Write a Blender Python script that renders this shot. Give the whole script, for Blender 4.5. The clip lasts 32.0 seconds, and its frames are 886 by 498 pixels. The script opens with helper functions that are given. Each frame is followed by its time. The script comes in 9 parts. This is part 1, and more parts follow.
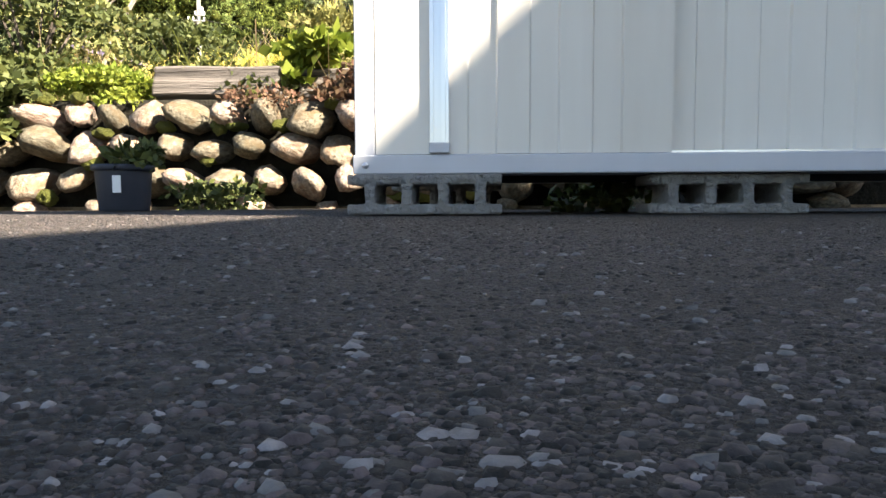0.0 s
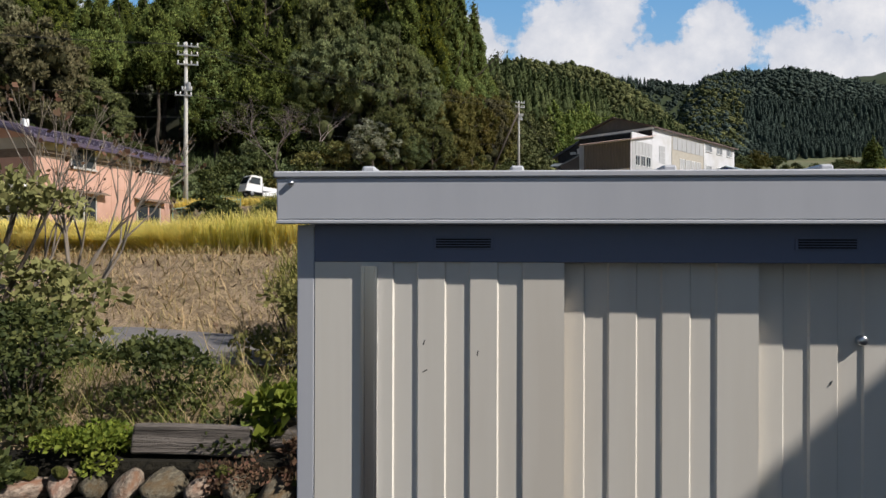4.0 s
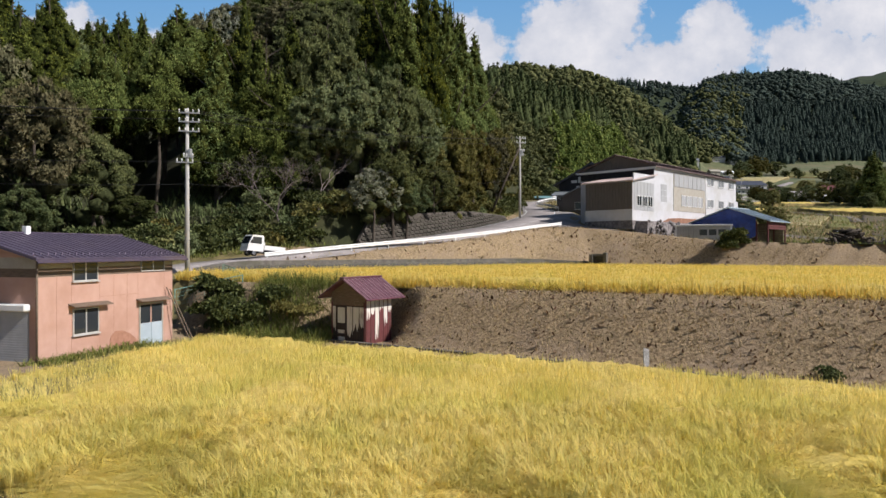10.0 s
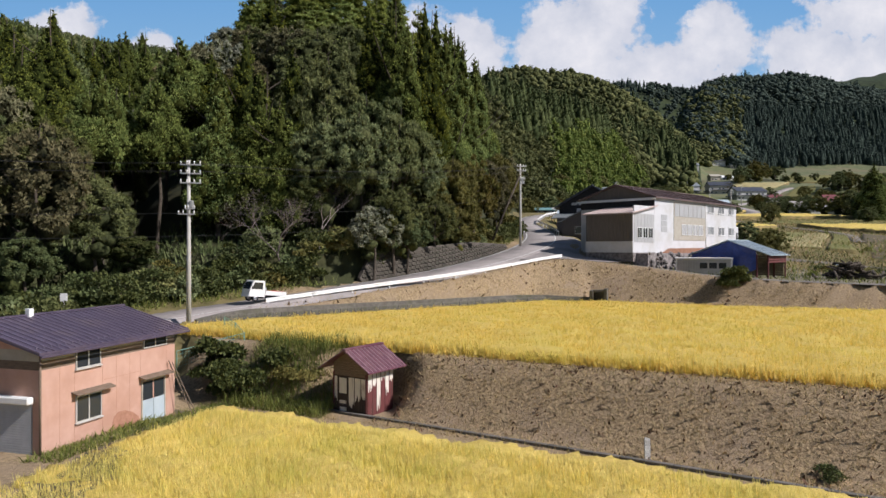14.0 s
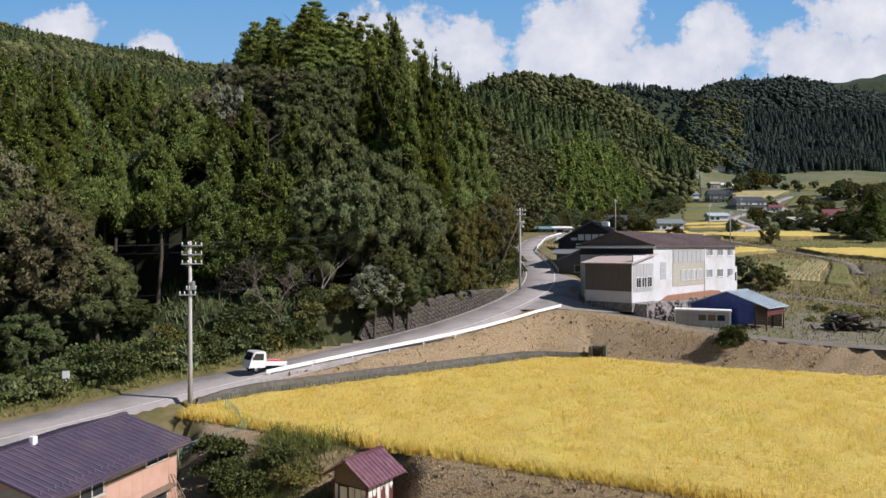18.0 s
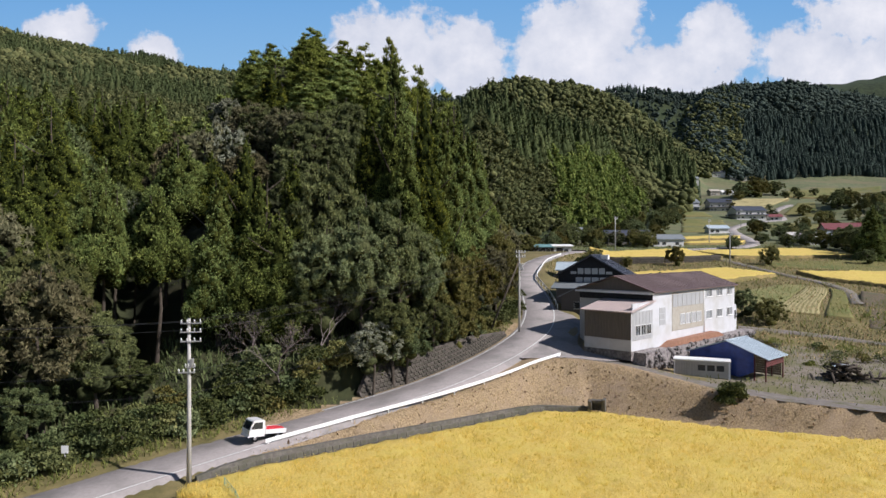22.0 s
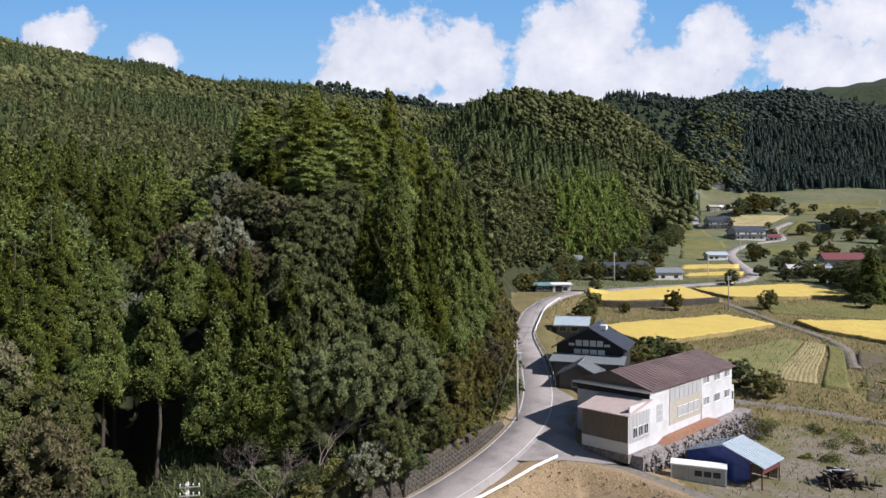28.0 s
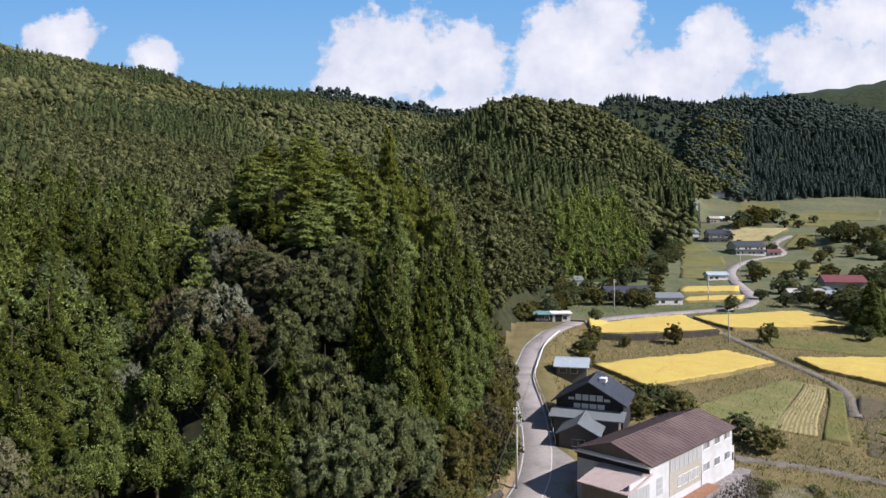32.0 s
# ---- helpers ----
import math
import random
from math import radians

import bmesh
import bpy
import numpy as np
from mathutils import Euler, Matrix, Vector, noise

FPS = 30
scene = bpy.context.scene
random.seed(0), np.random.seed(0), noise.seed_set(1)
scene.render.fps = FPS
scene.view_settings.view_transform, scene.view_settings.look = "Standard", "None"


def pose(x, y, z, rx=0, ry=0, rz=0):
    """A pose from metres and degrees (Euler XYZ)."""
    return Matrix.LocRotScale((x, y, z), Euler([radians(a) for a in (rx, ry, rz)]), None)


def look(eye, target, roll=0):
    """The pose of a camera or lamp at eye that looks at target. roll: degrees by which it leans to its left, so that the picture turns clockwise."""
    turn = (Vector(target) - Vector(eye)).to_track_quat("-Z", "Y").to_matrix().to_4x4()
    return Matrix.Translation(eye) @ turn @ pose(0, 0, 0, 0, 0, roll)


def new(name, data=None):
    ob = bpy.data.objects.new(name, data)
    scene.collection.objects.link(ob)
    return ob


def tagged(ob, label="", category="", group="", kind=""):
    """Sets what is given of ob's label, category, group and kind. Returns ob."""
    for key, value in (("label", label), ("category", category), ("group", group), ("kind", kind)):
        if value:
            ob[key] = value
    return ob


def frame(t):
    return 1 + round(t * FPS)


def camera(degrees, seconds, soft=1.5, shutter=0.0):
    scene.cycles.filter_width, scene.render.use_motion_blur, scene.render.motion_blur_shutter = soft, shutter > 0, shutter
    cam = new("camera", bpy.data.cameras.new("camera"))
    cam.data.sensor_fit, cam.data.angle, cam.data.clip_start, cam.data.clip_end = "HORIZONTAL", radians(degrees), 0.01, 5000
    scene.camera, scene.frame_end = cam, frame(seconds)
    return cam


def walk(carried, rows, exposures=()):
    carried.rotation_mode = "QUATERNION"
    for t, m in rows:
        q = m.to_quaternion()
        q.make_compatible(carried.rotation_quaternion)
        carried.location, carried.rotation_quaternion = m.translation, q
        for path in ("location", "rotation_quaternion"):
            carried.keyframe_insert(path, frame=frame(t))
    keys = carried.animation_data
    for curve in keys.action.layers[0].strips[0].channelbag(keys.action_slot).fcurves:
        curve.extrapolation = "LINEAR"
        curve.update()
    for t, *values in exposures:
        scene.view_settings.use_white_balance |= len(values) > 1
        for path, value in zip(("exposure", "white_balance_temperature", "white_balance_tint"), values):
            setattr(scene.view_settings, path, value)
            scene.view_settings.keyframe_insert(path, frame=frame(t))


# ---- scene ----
cam = camera(66.9, 32.0)
# seconds, eye x y z, yaw, pitch, roll
PATH_ROWS = [
    (0.0, -0.049, -0.153, 0.029, 1.37, -3.82, 0.18),
    (0.5, 0.034, -0.050, 0.139, 2.48, -2.39, -0.17),
    (1.0, 0.052, 0.042, 0.528, 1.38, -1.77, 0.54),
    (1.5, 0.079, -0.115, 0.988, 0.59, -0.32, 0.48),
    (2.0, 0.113, -0.159, 1.187, 0.24, -0.16, 0.06),
    (2.5, 0.142, -0.250, 1.327, 0.04, -0.04, -0.05),
    (3.0, 0.121, -0.335, 1.541, -0.31, 0.20, -0.27),
    (3.5, 0.129, -0.399, 1.805, 0.04, -0.10, -0.47),
    (4.0, 0.123, -0.440, 2.099, 0.02, -0.00, -0.16),
    (4.5, 0.124, -0.466, 2.418, 0.05, 0.00, -0.15),
    (6.5, -0.087, -0.216, 3.751, 0.00, 0.00, 0.00),
    (7.0, -0.106, -0.217, 4.109, 0.00, 0.00, 0.00),
    (7.5, -0.109, -0.228, 4.498, 0.00, 0.00, 0.00),
    (8.0, -0.110, -0.233, 4.896, 0.00, 0.00, 0.00),
    (8.5, -0.108, -0.234, 5.312, 0.00, 0.00, 0.00),
    (9.0, -0.093, -0.234, 5.920, 0.00, 0.00, 0.00),
    (9.5, -0.096, -0.238, 6.518, 0.00, 0.00, 0.00),
    (10.0, -0.101, -0.253, 7.018, 0.00, 0.00, 0.00),
    (10.5, -0.105, -0.293, 7.484, 0.00, 0.00, 0.00),
    (11.0, -0.113, -0.307, 7.943, 0.00, 0.00, 0.00),
    (11.5, -0.120, -0.310, 8.404, 0.00, 0.00, 0.00),
    (12.0, -0.141, -0.328, 8.884, 0.00, 0.00, 0.00),
    (12.5, -0.154, -0.331, 9.424, 0.00, 0.00, 0.00),
    (13.0, -0.166, -0.333, 9.883, 0.00, 0.00, 0.00),
    (13.5, -0.172, -0.332, 10.340, 0.00, 0.00, 0.00),
    (14.0, -0.177, -0.349, 10.822, 0.00, 0.00, 0.00),
    (14.5, -0.168, -0.377, 11.327, 0.00, 0.00, 0.00),
    (16.5, -0.159, -0.479, 13.777, 0.00, 0.00, 0.00),
    (17.0, -0.140, -0.550, 14.474, 0.00, 0.00, 0.00),
    (17.5, -0.153, -0.625, 15.682, 0.00, 0.00, 0.00),
    (18.0, -0.153, -0.678, 16.805, 0.00, 0.00, 0.00),
    (18.5, -0.186, -0.699, 18.026, 0.00, 0.00, 0.00),
    (19.0, -0.207, -0.685, 18.664, 0.00, 0.00, 0.00),
    (19.5, -0.206, -0.665, 19.261, 0.00, 0.00, 0.00),
    (20.0, -0.181, -0.654, 19.844, 0.00, 0.00, 0.00),
    (20.5, -0.142, -0.654, 20.452, 0.00, 0.00, 0.00),
    (21.0, -0.119, -0.658, 21.093, 0.00, 0.00, 0.00),
    (21.5, -0.078, -0.677, 21.781, 0.00, 0.00, 0.00),
    (22.0, -0.071, -0.685, 22.575, 0.00, 0.00, 0.00),
    (22.5, -0.067, -0.687, 24.163, 0.00, 0.00, 0.00),
    (23.0, -0.039, -0.697, 25.178, 0.00, 0.00, 0.00),
    (23.5, 0.011, -0.709, 25.752, 0.00, 0.00, 0.00),
    (24.0, 0.047, -0.737, 26.360, 0.00, 0.00, 0.00),
    (24.5, 0.076, -0.767, 26.998, 0.00, 0.00, 0.00),
    (25.0, 0.107, -0.791, 27.640, 0.00, 0.00, 0.00),
    (25.5, 0.132, -0.841, 28.327, 0.00, 0.00, 0.00),
    (27.5, 0.187, -1.076, 33.875, 0.00, 0.00, 0.00),
    (28.0, 0.167, -1.061, 34.885, 0.00, 0.00, 0.00),
    (28.5, 0.192, -0.953, 36.421, 0.00, 0.00, 0.00),
    (29.0, 0.231, -0.837, 38.553, 0.00, 0.00, 0.00),
    (29.5, 0.290, -0.774, 39.400, 0.00, 0.00, 0.00),
    (30.0, 0.333, -0.746, 40.486, 0.00, 0.00, 0.00),
    (30.5, 0.342, -0.727, 41.284, 0.00, 0.00, 0.00),
    (31.0, 0.332, -0.711, 42.251, 0.00, 0.00, 0.00),
    (31.5, 0.317, -0.700, 43.118, 0.00, 0.00, 0.00),
    (32.0, 0.293, -0.689, 44.076, 0.00, 0.00, 0.00),
]
walk(cam, [(t, pose(x, y, z, 90 + pitch, roll, yaw)) for t, x, y, z, yaw, pitch, roll in PATH_ROWS],
     exposures=[(0.0, 2.5, 7400, 12), (1.0, 2.1, 7300, 12), (1.6, 0.7, 7000, 12), (2.2, 0.4, 6650, 12), (3.0, 0.15, 6550, 12), (4.0, -0.02, 6500, 12), (7.0, -0.06, 6450, 13), (10.0, -0.06, 6400, 14), (14.0, -0.04, 6330, 15), (21.0, 0.02, 6230, 15), (28.0, 0.16, 6230, 16), (32.0, 0.18, 6230, 17)])

# ---- world, sun ----
SUN_DIR = Vector((0.92, -0.39, 0.0)).normalized() * math.cos(radians(40)) + Vector((0, 0, math.sin(radians(40))))
world = bpy.data.worlds.new("sky")
scene.world = world
world.use_nodes = True
wn = world.node_tree
sky = wn.nodes.new("ShaderNodeTexSky")
sky.sky_type, sky.sun_disc = "NISHITA", False
sky.sun_elevation = radians(40)
sky.sun_rotation = math.atan2(SUN_DIR.x, SUN_DIR.y)
sky.air_density, sky.dust_density, sky.ozone_density = 1.0, 0.4, 2.2
wn.nodes["Background"].inputs["Strength"].default_value = 0.066
wn.links.new(sky.outputs["Color"], wn.nodes["Background"].inputs["Color"])
sun = new("sun", bpy.data.lights.new("sun", "SUN"))
sun.data.energy, sun.data.angle, sun.data.color = 5.7, radians(0.53), (1.0, 0.955, 0.89)
sun.matrix_world = look((0, 0, 60), Vector((0, 0, 60)) - SUN_DIR)

# ---- materials ----
def mat(name, c1, c2, scale=4.0, rough=0.8, bump=0.15, detail=6.0, metal=0.0, stain=None, stain_scale=0.6, stain_at=0.55,
        rand=0.0, island=0.0, spec=0.3, stretch=(1, 1, 1), bump_scale=None, leaf=0.0, coat=0.0, tree=0.0):
    """A node material: two tones in noise, a second coarser stain tone, fine relief, optional variation from piece to piece."""
    m = bpy.data.materials.new(name)
    m.use_nodes = True
    nt, N, L = m.node_tree, m.node_tree.nodes, m.node_tree.links
    b = N["Principled BSDF"]
    tc = N.new("ShaderNodeTexCoord")
    mp = N.new("ShaderNodeMapping")
    mp.inputs["Scale"].default_value = stretch
    L.new(tc.outputs["Object"], mp.inputs["Vector"])

    def noise_tex(sc, det=detail):
        n = N.new("ShaderNodeTexNoise")
        n.inputs["Scale"].default_value, n.inputs["Detail"].default_value = sc, det
        n.inputs["Roughness"].default_value = 0.62
        L.new(mp.outputs[0], n.inputs["Vector"])
        return n

    def mix(fac, a, c, kind="MIX"):
        x = N.new("ShaderNodeMix")
        x.data_type, x.blend_type = "RGBA", kind
        for sock, v in ((x.inputs[0], fac), (x.inputs[6], a), (x.inputs[7], c)):
            if hasattr(v, "links"):
                L.new(v, sock)
            else:
                sock.default_value = v if isinstance(v, float) else (*v[:3], 1)
        return x.outputs[2]

    def ramp(src, lo, hi):
        r = N.new("ShaderNodeMapRange")
        r.inputs[1].default_value, r.inputs[2].default_value = lo, hi
        L.new(src, r.inputs[0])
        return r.outputs[0]

    n1 = noise_tex(scale)
    col = mix(ramp(n1.outputs["Fac"], 0.33, 0.67), c1, c2)
    if stain:
        n2 = noise_tex(stain_scale, 5.0)
        col = mix(ramp(n2.outputs["Fac"], stain_at - 0.08, stain_at + 0.12), col, stain)
    if rand or island:
        if rand:
            src = N.new("ShaderNodeObjectInfo").outputs["Random"]
        else:
            src = N.new("ShaderNodeNewGeometry").outputs["Random Per Island"]
        h = N.new("ShaderNodeHueSaturation")
        k = rand or island
        r = N.new("ShaderNodeMapRange")
        r.inputs[3].default_value, r.inputs[4].default_value = 1 - k, 1 + k
        L.new(src, r.inputs[0])
        L.new(r.outputs[0], h.inputs["Value"])
        r2 = N.new("ShaderNodeMapRange")
        r2.inputs[3].default_value, r2.inputs[4].default_value = 0.5 + 0.05 * k, 0.5 - 0.05 * k
        L.new(src, r2.inputs[0])
        L.new(r2.outputs[0], h.inputs["Hue"])
        L.new(col, h.inputs["Color"])
        col = h.outputs["Color"]
    if tree:
        src = N.new("ShaderNodeObjectInfo").outputs["Random"]
        h = N.new("ShaderNodeHueSaturation")
        for sock, lo, hi in (("Value", 1 - tree, 1 + tree), ("Hue", 0.5 - 0.06 * tree, 0.5 + 0.06 * tree), ("Saturation", 1 + 0.4 * tree, 1 - 0.4 * tree)):
            r = N.new("ShaderNodeMapRange")
            r.inputs[3].default_value, r.inputs[4].default_value = lo, hi
            L.new(src, r.inputs[0])
            L.new(r.outputs[0], h.inputs[sock])
        L.new(col, h.inputs["Color"])
        col = h.outputs["Color"]
    L.new(col, b.inputs["Base Color"])
    b.inputs["Roughness"].default_value, b.inputs["Metallic"].default_value = rough, metal
    b.inputs["Specular IOR Level"].default_value = spec
    b.inputs["Coat Weight"].default_value = coat
    if bump:
        bp = N.new("ShaderNodeBump")
        bp.inputs["Strength"].default_value = min(1.0, bump * 2)
        bp.inputs["Distance"].default_value = bump * 0.1
        src = noise_tex(bump_scale).outputs["Fac"] if bump_scale else n1.outputs["Fac"]
        L.new(src, bp.inputs["Height"])
        L.new(bp.outputs[0], b.inputs["Normal"])
    if leaf:
        tr = N.new("ShaderNodeBsdfTranslucent")
        L.new(col, tr.inputs["Color"])
        ms = N.new("ShaderNodeMixShader")
        ms.inputs[0].default_value = leaf
        out = N["Material Output"]
        L.new(b.outputs[0], ms.inputs[1])
        L.new(tr.outputs[0], ms.inputs[2])
        L.new(ms.outputs[0], out.inputs["Surface"])
    return m


def glass_mat(name, tint=(0.03, 0.035, 0.04), rough=0.06):
    m = bpy.data.materials.new(name)
    m.use_nodes = True
    b = m.node_tree.nodes["Principled BSDF"]
    b.inputs["Base Color"].default_value = (*tint, 1)
    b.inputs["Roughness"].default_value = rough
    b.inputs["Specular IOR Level"].default_value = 0.6
    return m


M = {}
M["asphalt"] = mat("asphalt", (0.060, 0.050, 0.044), (0.135, 0.114, 0.10), 260, 0.85, 0.5, stain=(0.045, 0.04, 0.035), stain_scale=0.8, bump_scale=300)
M["grit"] = mat("grit", (0.028, 0.023, 0.020), (0.075, 0.062, 0.053), 150, 0.8, 0.1, island=0.8)
M["grit_pale"] = mat("pale_grit", (0.10, 0.092, 0.086), (0.20, 0.185, 0.175), 150, 0.75, 0.1, island=0.4)
# near-black backing between the wall stones, far darker than the open soil
M["joint"] = mat("near_black_joint", (0.008, 0.007, 0.004), (0.02, 0.017, 0.01), 12, 1.0, 0.6)
M["road"] = mat("road_asphalt", (0.29, 0.262, 0.252), (0.355, 0.32, 0.308), 3, 0.9, 0.15, stain=(0.22, 0.205, 0.195), stain_scale=0.25, bump_scale=60)
M["road_line"] = mat("road_line", (0.7, 0.7, 0.68), (0.55, 0.55, 0.53), 6, 0.7, 0.05, stain=(0.35, 0.34, 0.33), stain_scale=2.5, stain_at=0.62)
M["path"] = mat("path_paving", (0.13, 0.125, 0.13), (0.19, 0.18, 0.18), 6, 0.9, 0.2, stain=(0.22, 0.19, 0.16), stain_scale=0.9)
M["soil"] = mat("soil", (0.09, 0.07, 0.045), (0.16, 0.125, 0.085), 3, 0.95, 0.5, stain=(0.07, 0.08, 0.03), stain_scale=0.4)
M["drygrass"] = mat("dry_grass_ground", (0.165, 0.118, 0.068), (0.43, 0.322, 0.192), 6.5, 0.95, 0.9, stain=(0.30, 0.225, 0.15), stain_scale=0.35, stain_at=0.55, bump_scale=8)
M["greengrass"] = mat("green_grass_ground", (0.105, 0.094, 0.036), (0.185, 0.15, 0.064), 0.9, 0.95, 0.6, stain=(0.20, 0.158, 0.074), stain_scale=0.11, stain_at=0.54)
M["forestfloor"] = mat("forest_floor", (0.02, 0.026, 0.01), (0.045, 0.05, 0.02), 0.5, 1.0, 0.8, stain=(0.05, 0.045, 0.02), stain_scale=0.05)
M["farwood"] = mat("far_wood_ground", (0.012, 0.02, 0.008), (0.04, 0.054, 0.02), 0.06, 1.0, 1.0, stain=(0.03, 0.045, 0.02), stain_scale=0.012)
M["rice"] = mat("rice_blades", (0.70, 0.53, 0.10), (0.82, 0.645, 0.205), 1.3, 0.75, 0, island=0.16, leaf=0.5, stain=(0.66, 0.56, 0.13), stain_scale=0.25, spec=0.15)
M["rice_low"] = mat("lower_rice_blades", (0.74, 0.625, 0.16), (0.86, 0.745, 0.305), 1.3, 0.75, 0, island=0.16, leaf=0.5, stain=(0.68, 0.62, 0.17), stain_scale=0.25, spec=0.15)
M["ricebody"] = mat("rice_body", (0.46, 0.335, 0.075), (0.67, 0.505, 0.145), 5, 0.9, 0.9, stain=(0.58, 0.46, 0.11), stain_scale=0.22)
M["straw"] = mat("straw_blades", (0.34, 0.258, 0.128), (0.48, 0.38, 0.198), 3, 0.9, 0, island=0.4, leaf=0.2, spec=0.1)
M["green_blades"] = mat("green_blades", (0.115, 0.146, 0.03), (0.22, 0.235, 0.06), 2, 0.8, 0, island=0.35, leaf=0.3)
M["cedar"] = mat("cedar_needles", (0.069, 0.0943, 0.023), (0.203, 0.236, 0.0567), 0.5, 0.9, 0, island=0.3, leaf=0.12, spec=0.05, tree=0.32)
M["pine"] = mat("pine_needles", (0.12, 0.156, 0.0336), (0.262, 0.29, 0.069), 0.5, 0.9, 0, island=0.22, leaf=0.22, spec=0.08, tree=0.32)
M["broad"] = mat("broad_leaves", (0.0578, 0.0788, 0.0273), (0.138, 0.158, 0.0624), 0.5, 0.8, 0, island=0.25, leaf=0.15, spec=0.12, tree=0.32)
M["broad_grey"] = mat("grey_green_leaves", (0.088, 0.107, 0.042), (0.20, 0.222, 0.092), 0.5, 0.8, 0, island=0.25, leaf=0.15, spec=0.12, tree=0.32)
M["broad_yellow"] = mat("yellowing_leaves", (0.12, 0.118, 0.035), (0.21, 0.19, 0.065), 0.5, 0.8, 0, island=0.25, leaf=0.15, spec=0.12, tree=0.32)
M["bamboo"] = mat("bamboo_leaves", (0.10, 0.145, 0.03), (0.185, 0.225, 0.062), 0.4, 0.8, 0, island=0.35, leaf=0.3, spec=0.1)
# the masses repeat the leaf colours darker: shade inside crowns is painted
M["cedar_mass"] = mat("shaded_cedar_foliage", (0.00784, 0.0123, 0.0028), (0.0525, 0.0627, 0.0141), 3.2, 0.95, 0.9, rand=0.3, spec=0.05, bump_scale=5, stretch=(1, 1, 0.6))
M["pine_mass"] = mat("shaded_pine_foliage", (0.031, 0.0414, 0.00966), (0.129, 0.145, 0.0338), 3.0, 0.95, 0.9, rand=0.25, spec=0.05, bump_scale=5)
M["broad_mass"] = mat("shaded_broad_foliage", (0.0123, 0.0179, 0.0056), (0.0608, 0.0717, 0.023), 3.0, 0.9, 0.9, rand=0.3, spec=0.08, bump_scale=5)
M["broad_grey_mass"] = mat("shaded_grey_green_foliage", (0.018, 0.023, 0.0095), (0.078, 0.088, 0.037), 3.0, 0.9, 0.9, rand=0.3, spec=0.08, bump_scale=5)
M["broad_yellow_mass"] = mat("shaded_yellowing_foliage", (0.0269, 0.0288, 0.00864), (0.134, 0.125, 0.0346), 3.0, 0.9, 0.9, rand=0.3, spec=0.08, bump_scale=5)
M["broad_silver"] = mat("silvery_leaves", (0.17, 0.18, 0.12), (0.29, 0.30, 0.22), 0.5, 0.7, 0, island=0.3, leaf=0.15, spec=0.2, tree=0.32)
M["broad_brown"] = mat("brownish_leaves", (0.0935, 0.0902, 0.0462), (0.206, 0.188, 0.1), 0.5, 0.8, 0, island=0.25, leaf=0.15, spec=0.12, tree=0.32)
M["broad_brown_mass"] = mat("shaded_brownish_foliage", (0.014, 0.0161, 0.0077), (0.064, 0.0624, 0.0304), 3.0, 0.9, 0.9, rand=0.3, spec=0.08, bump_scale=5)
# ridge woods: distance haze is mixed into the base colours as blue
M["cedar_ridge_haze"] = mat("hazed_ridge_conifer_wood", (0.028, 0.042, 0.036), (0.056, 0.076, 0.062), 0.6, 0.95, 0.4, island=0.25, spec=0.05, bump_scale=1.0)
M["broad_ridge_haze"] = mat("hazed_ridge_broadleaf_wood", (0.032, 0.047, 0.04), (0.072, 0.092, 0.074), 0.6, 0.95, 0.4, island=0.25, spec=0.05, bump_scale=1.0)
# hill woods: dark tones lifted and a little blue kept as painted haze
M["cedar_wood"] = mat("conifer_wood", (0.030, 0.043, 0.019), (0.084, 0.101, 0.040), 1.1, 0.95, 0.6, island=0.3, spec=0.05, bump_scale=1.5)
M["broad_wood"] = mat("broadleaf_wood", (0.045, 0.056, 0.024), (0.122, 0.128, 0.052), 1.6, 0.95, 0.6, island=0.45, spec=0.05, bump_scale=2.2)
M["shrub"] = mat("shrub_leaves", (0.036, 0.052, 0.013), (0.095, 0.108, 0.028), 3, 0.7, 0, island=0.4, leaf=0.2)
M["wispy"] = mat("feathery_olive_leaves", (0.26, 0.26, 0.0715), (0.442, 0.39, 0.13), 3, 0.8, 0, island=0.4, leaf=0.3, spec=0.1)
M["lime"] = mat("lime_groundcover", (0.125, 0.175, 0.018), (0.19, 0.215, 0.03), 5, 0.7, 0, island=0.3, leaf=0.3)
M["brown_leaf"] = mat("withered_leaves", (0.075, 0.042, 0.023), (0.155, 0.092, 0.053), 5, 0.85, 0, island=0.4, leaf=0.2)
M["bark"] = mat("bark", (0.049, 0.0385, 0.0294), (0.098, 0.0805, 0.063), 5, 0.95, 0.6, stretch=(1, 1, 0.25))
M["paletwig"] = mat("pale_twigs", (0.17, 0.14, 0.11), (0.26, 0.22, 0.18), 8, 0.9, 0.2)
M["greytwig"] = mat("grey_twigs", (0.15, 0.12, 0.11), (0.24, 0.20, 0.185), 8, 0.9, 0.2)
M["shed"] = mat("shed_steel", (0.70, 0.66, 0.585), (0.73, 0.695, 0.62), 1.5, 0.42, 0.01, stain=(0.64, 0.59, 0.51), stain_scale=0.7, spec=0.45, stretch=(3, 3, 0.3))
M["shed_frame"] = mat("shed_frame_steel", (0.47, 0.48, 0.51), (0.51, 0.52, 0.55), 2, 0.38, 0.01, spec=0.5, stretch=(3, 3, 0.5))
M["shed_navy"] = mat("shed_lintel_steel", (0.10, 0.13, 0.21), (0.13, 0.155, 0.24), 2, 0.4, 0.01, spec=0.5)
M["dark"] = mat("dark_void", (0.012, 0.012, 0.014), (0.02, 0.02, 0.022), 3, 0.9, 0)
M["chrome"] = mat("aluminium", (0.55, 0.56, 0.58), (0.66, 0.67, 0.69), 3, 0.28, 0.01, metal=1.0, stretch=(8, 8, 0.3))
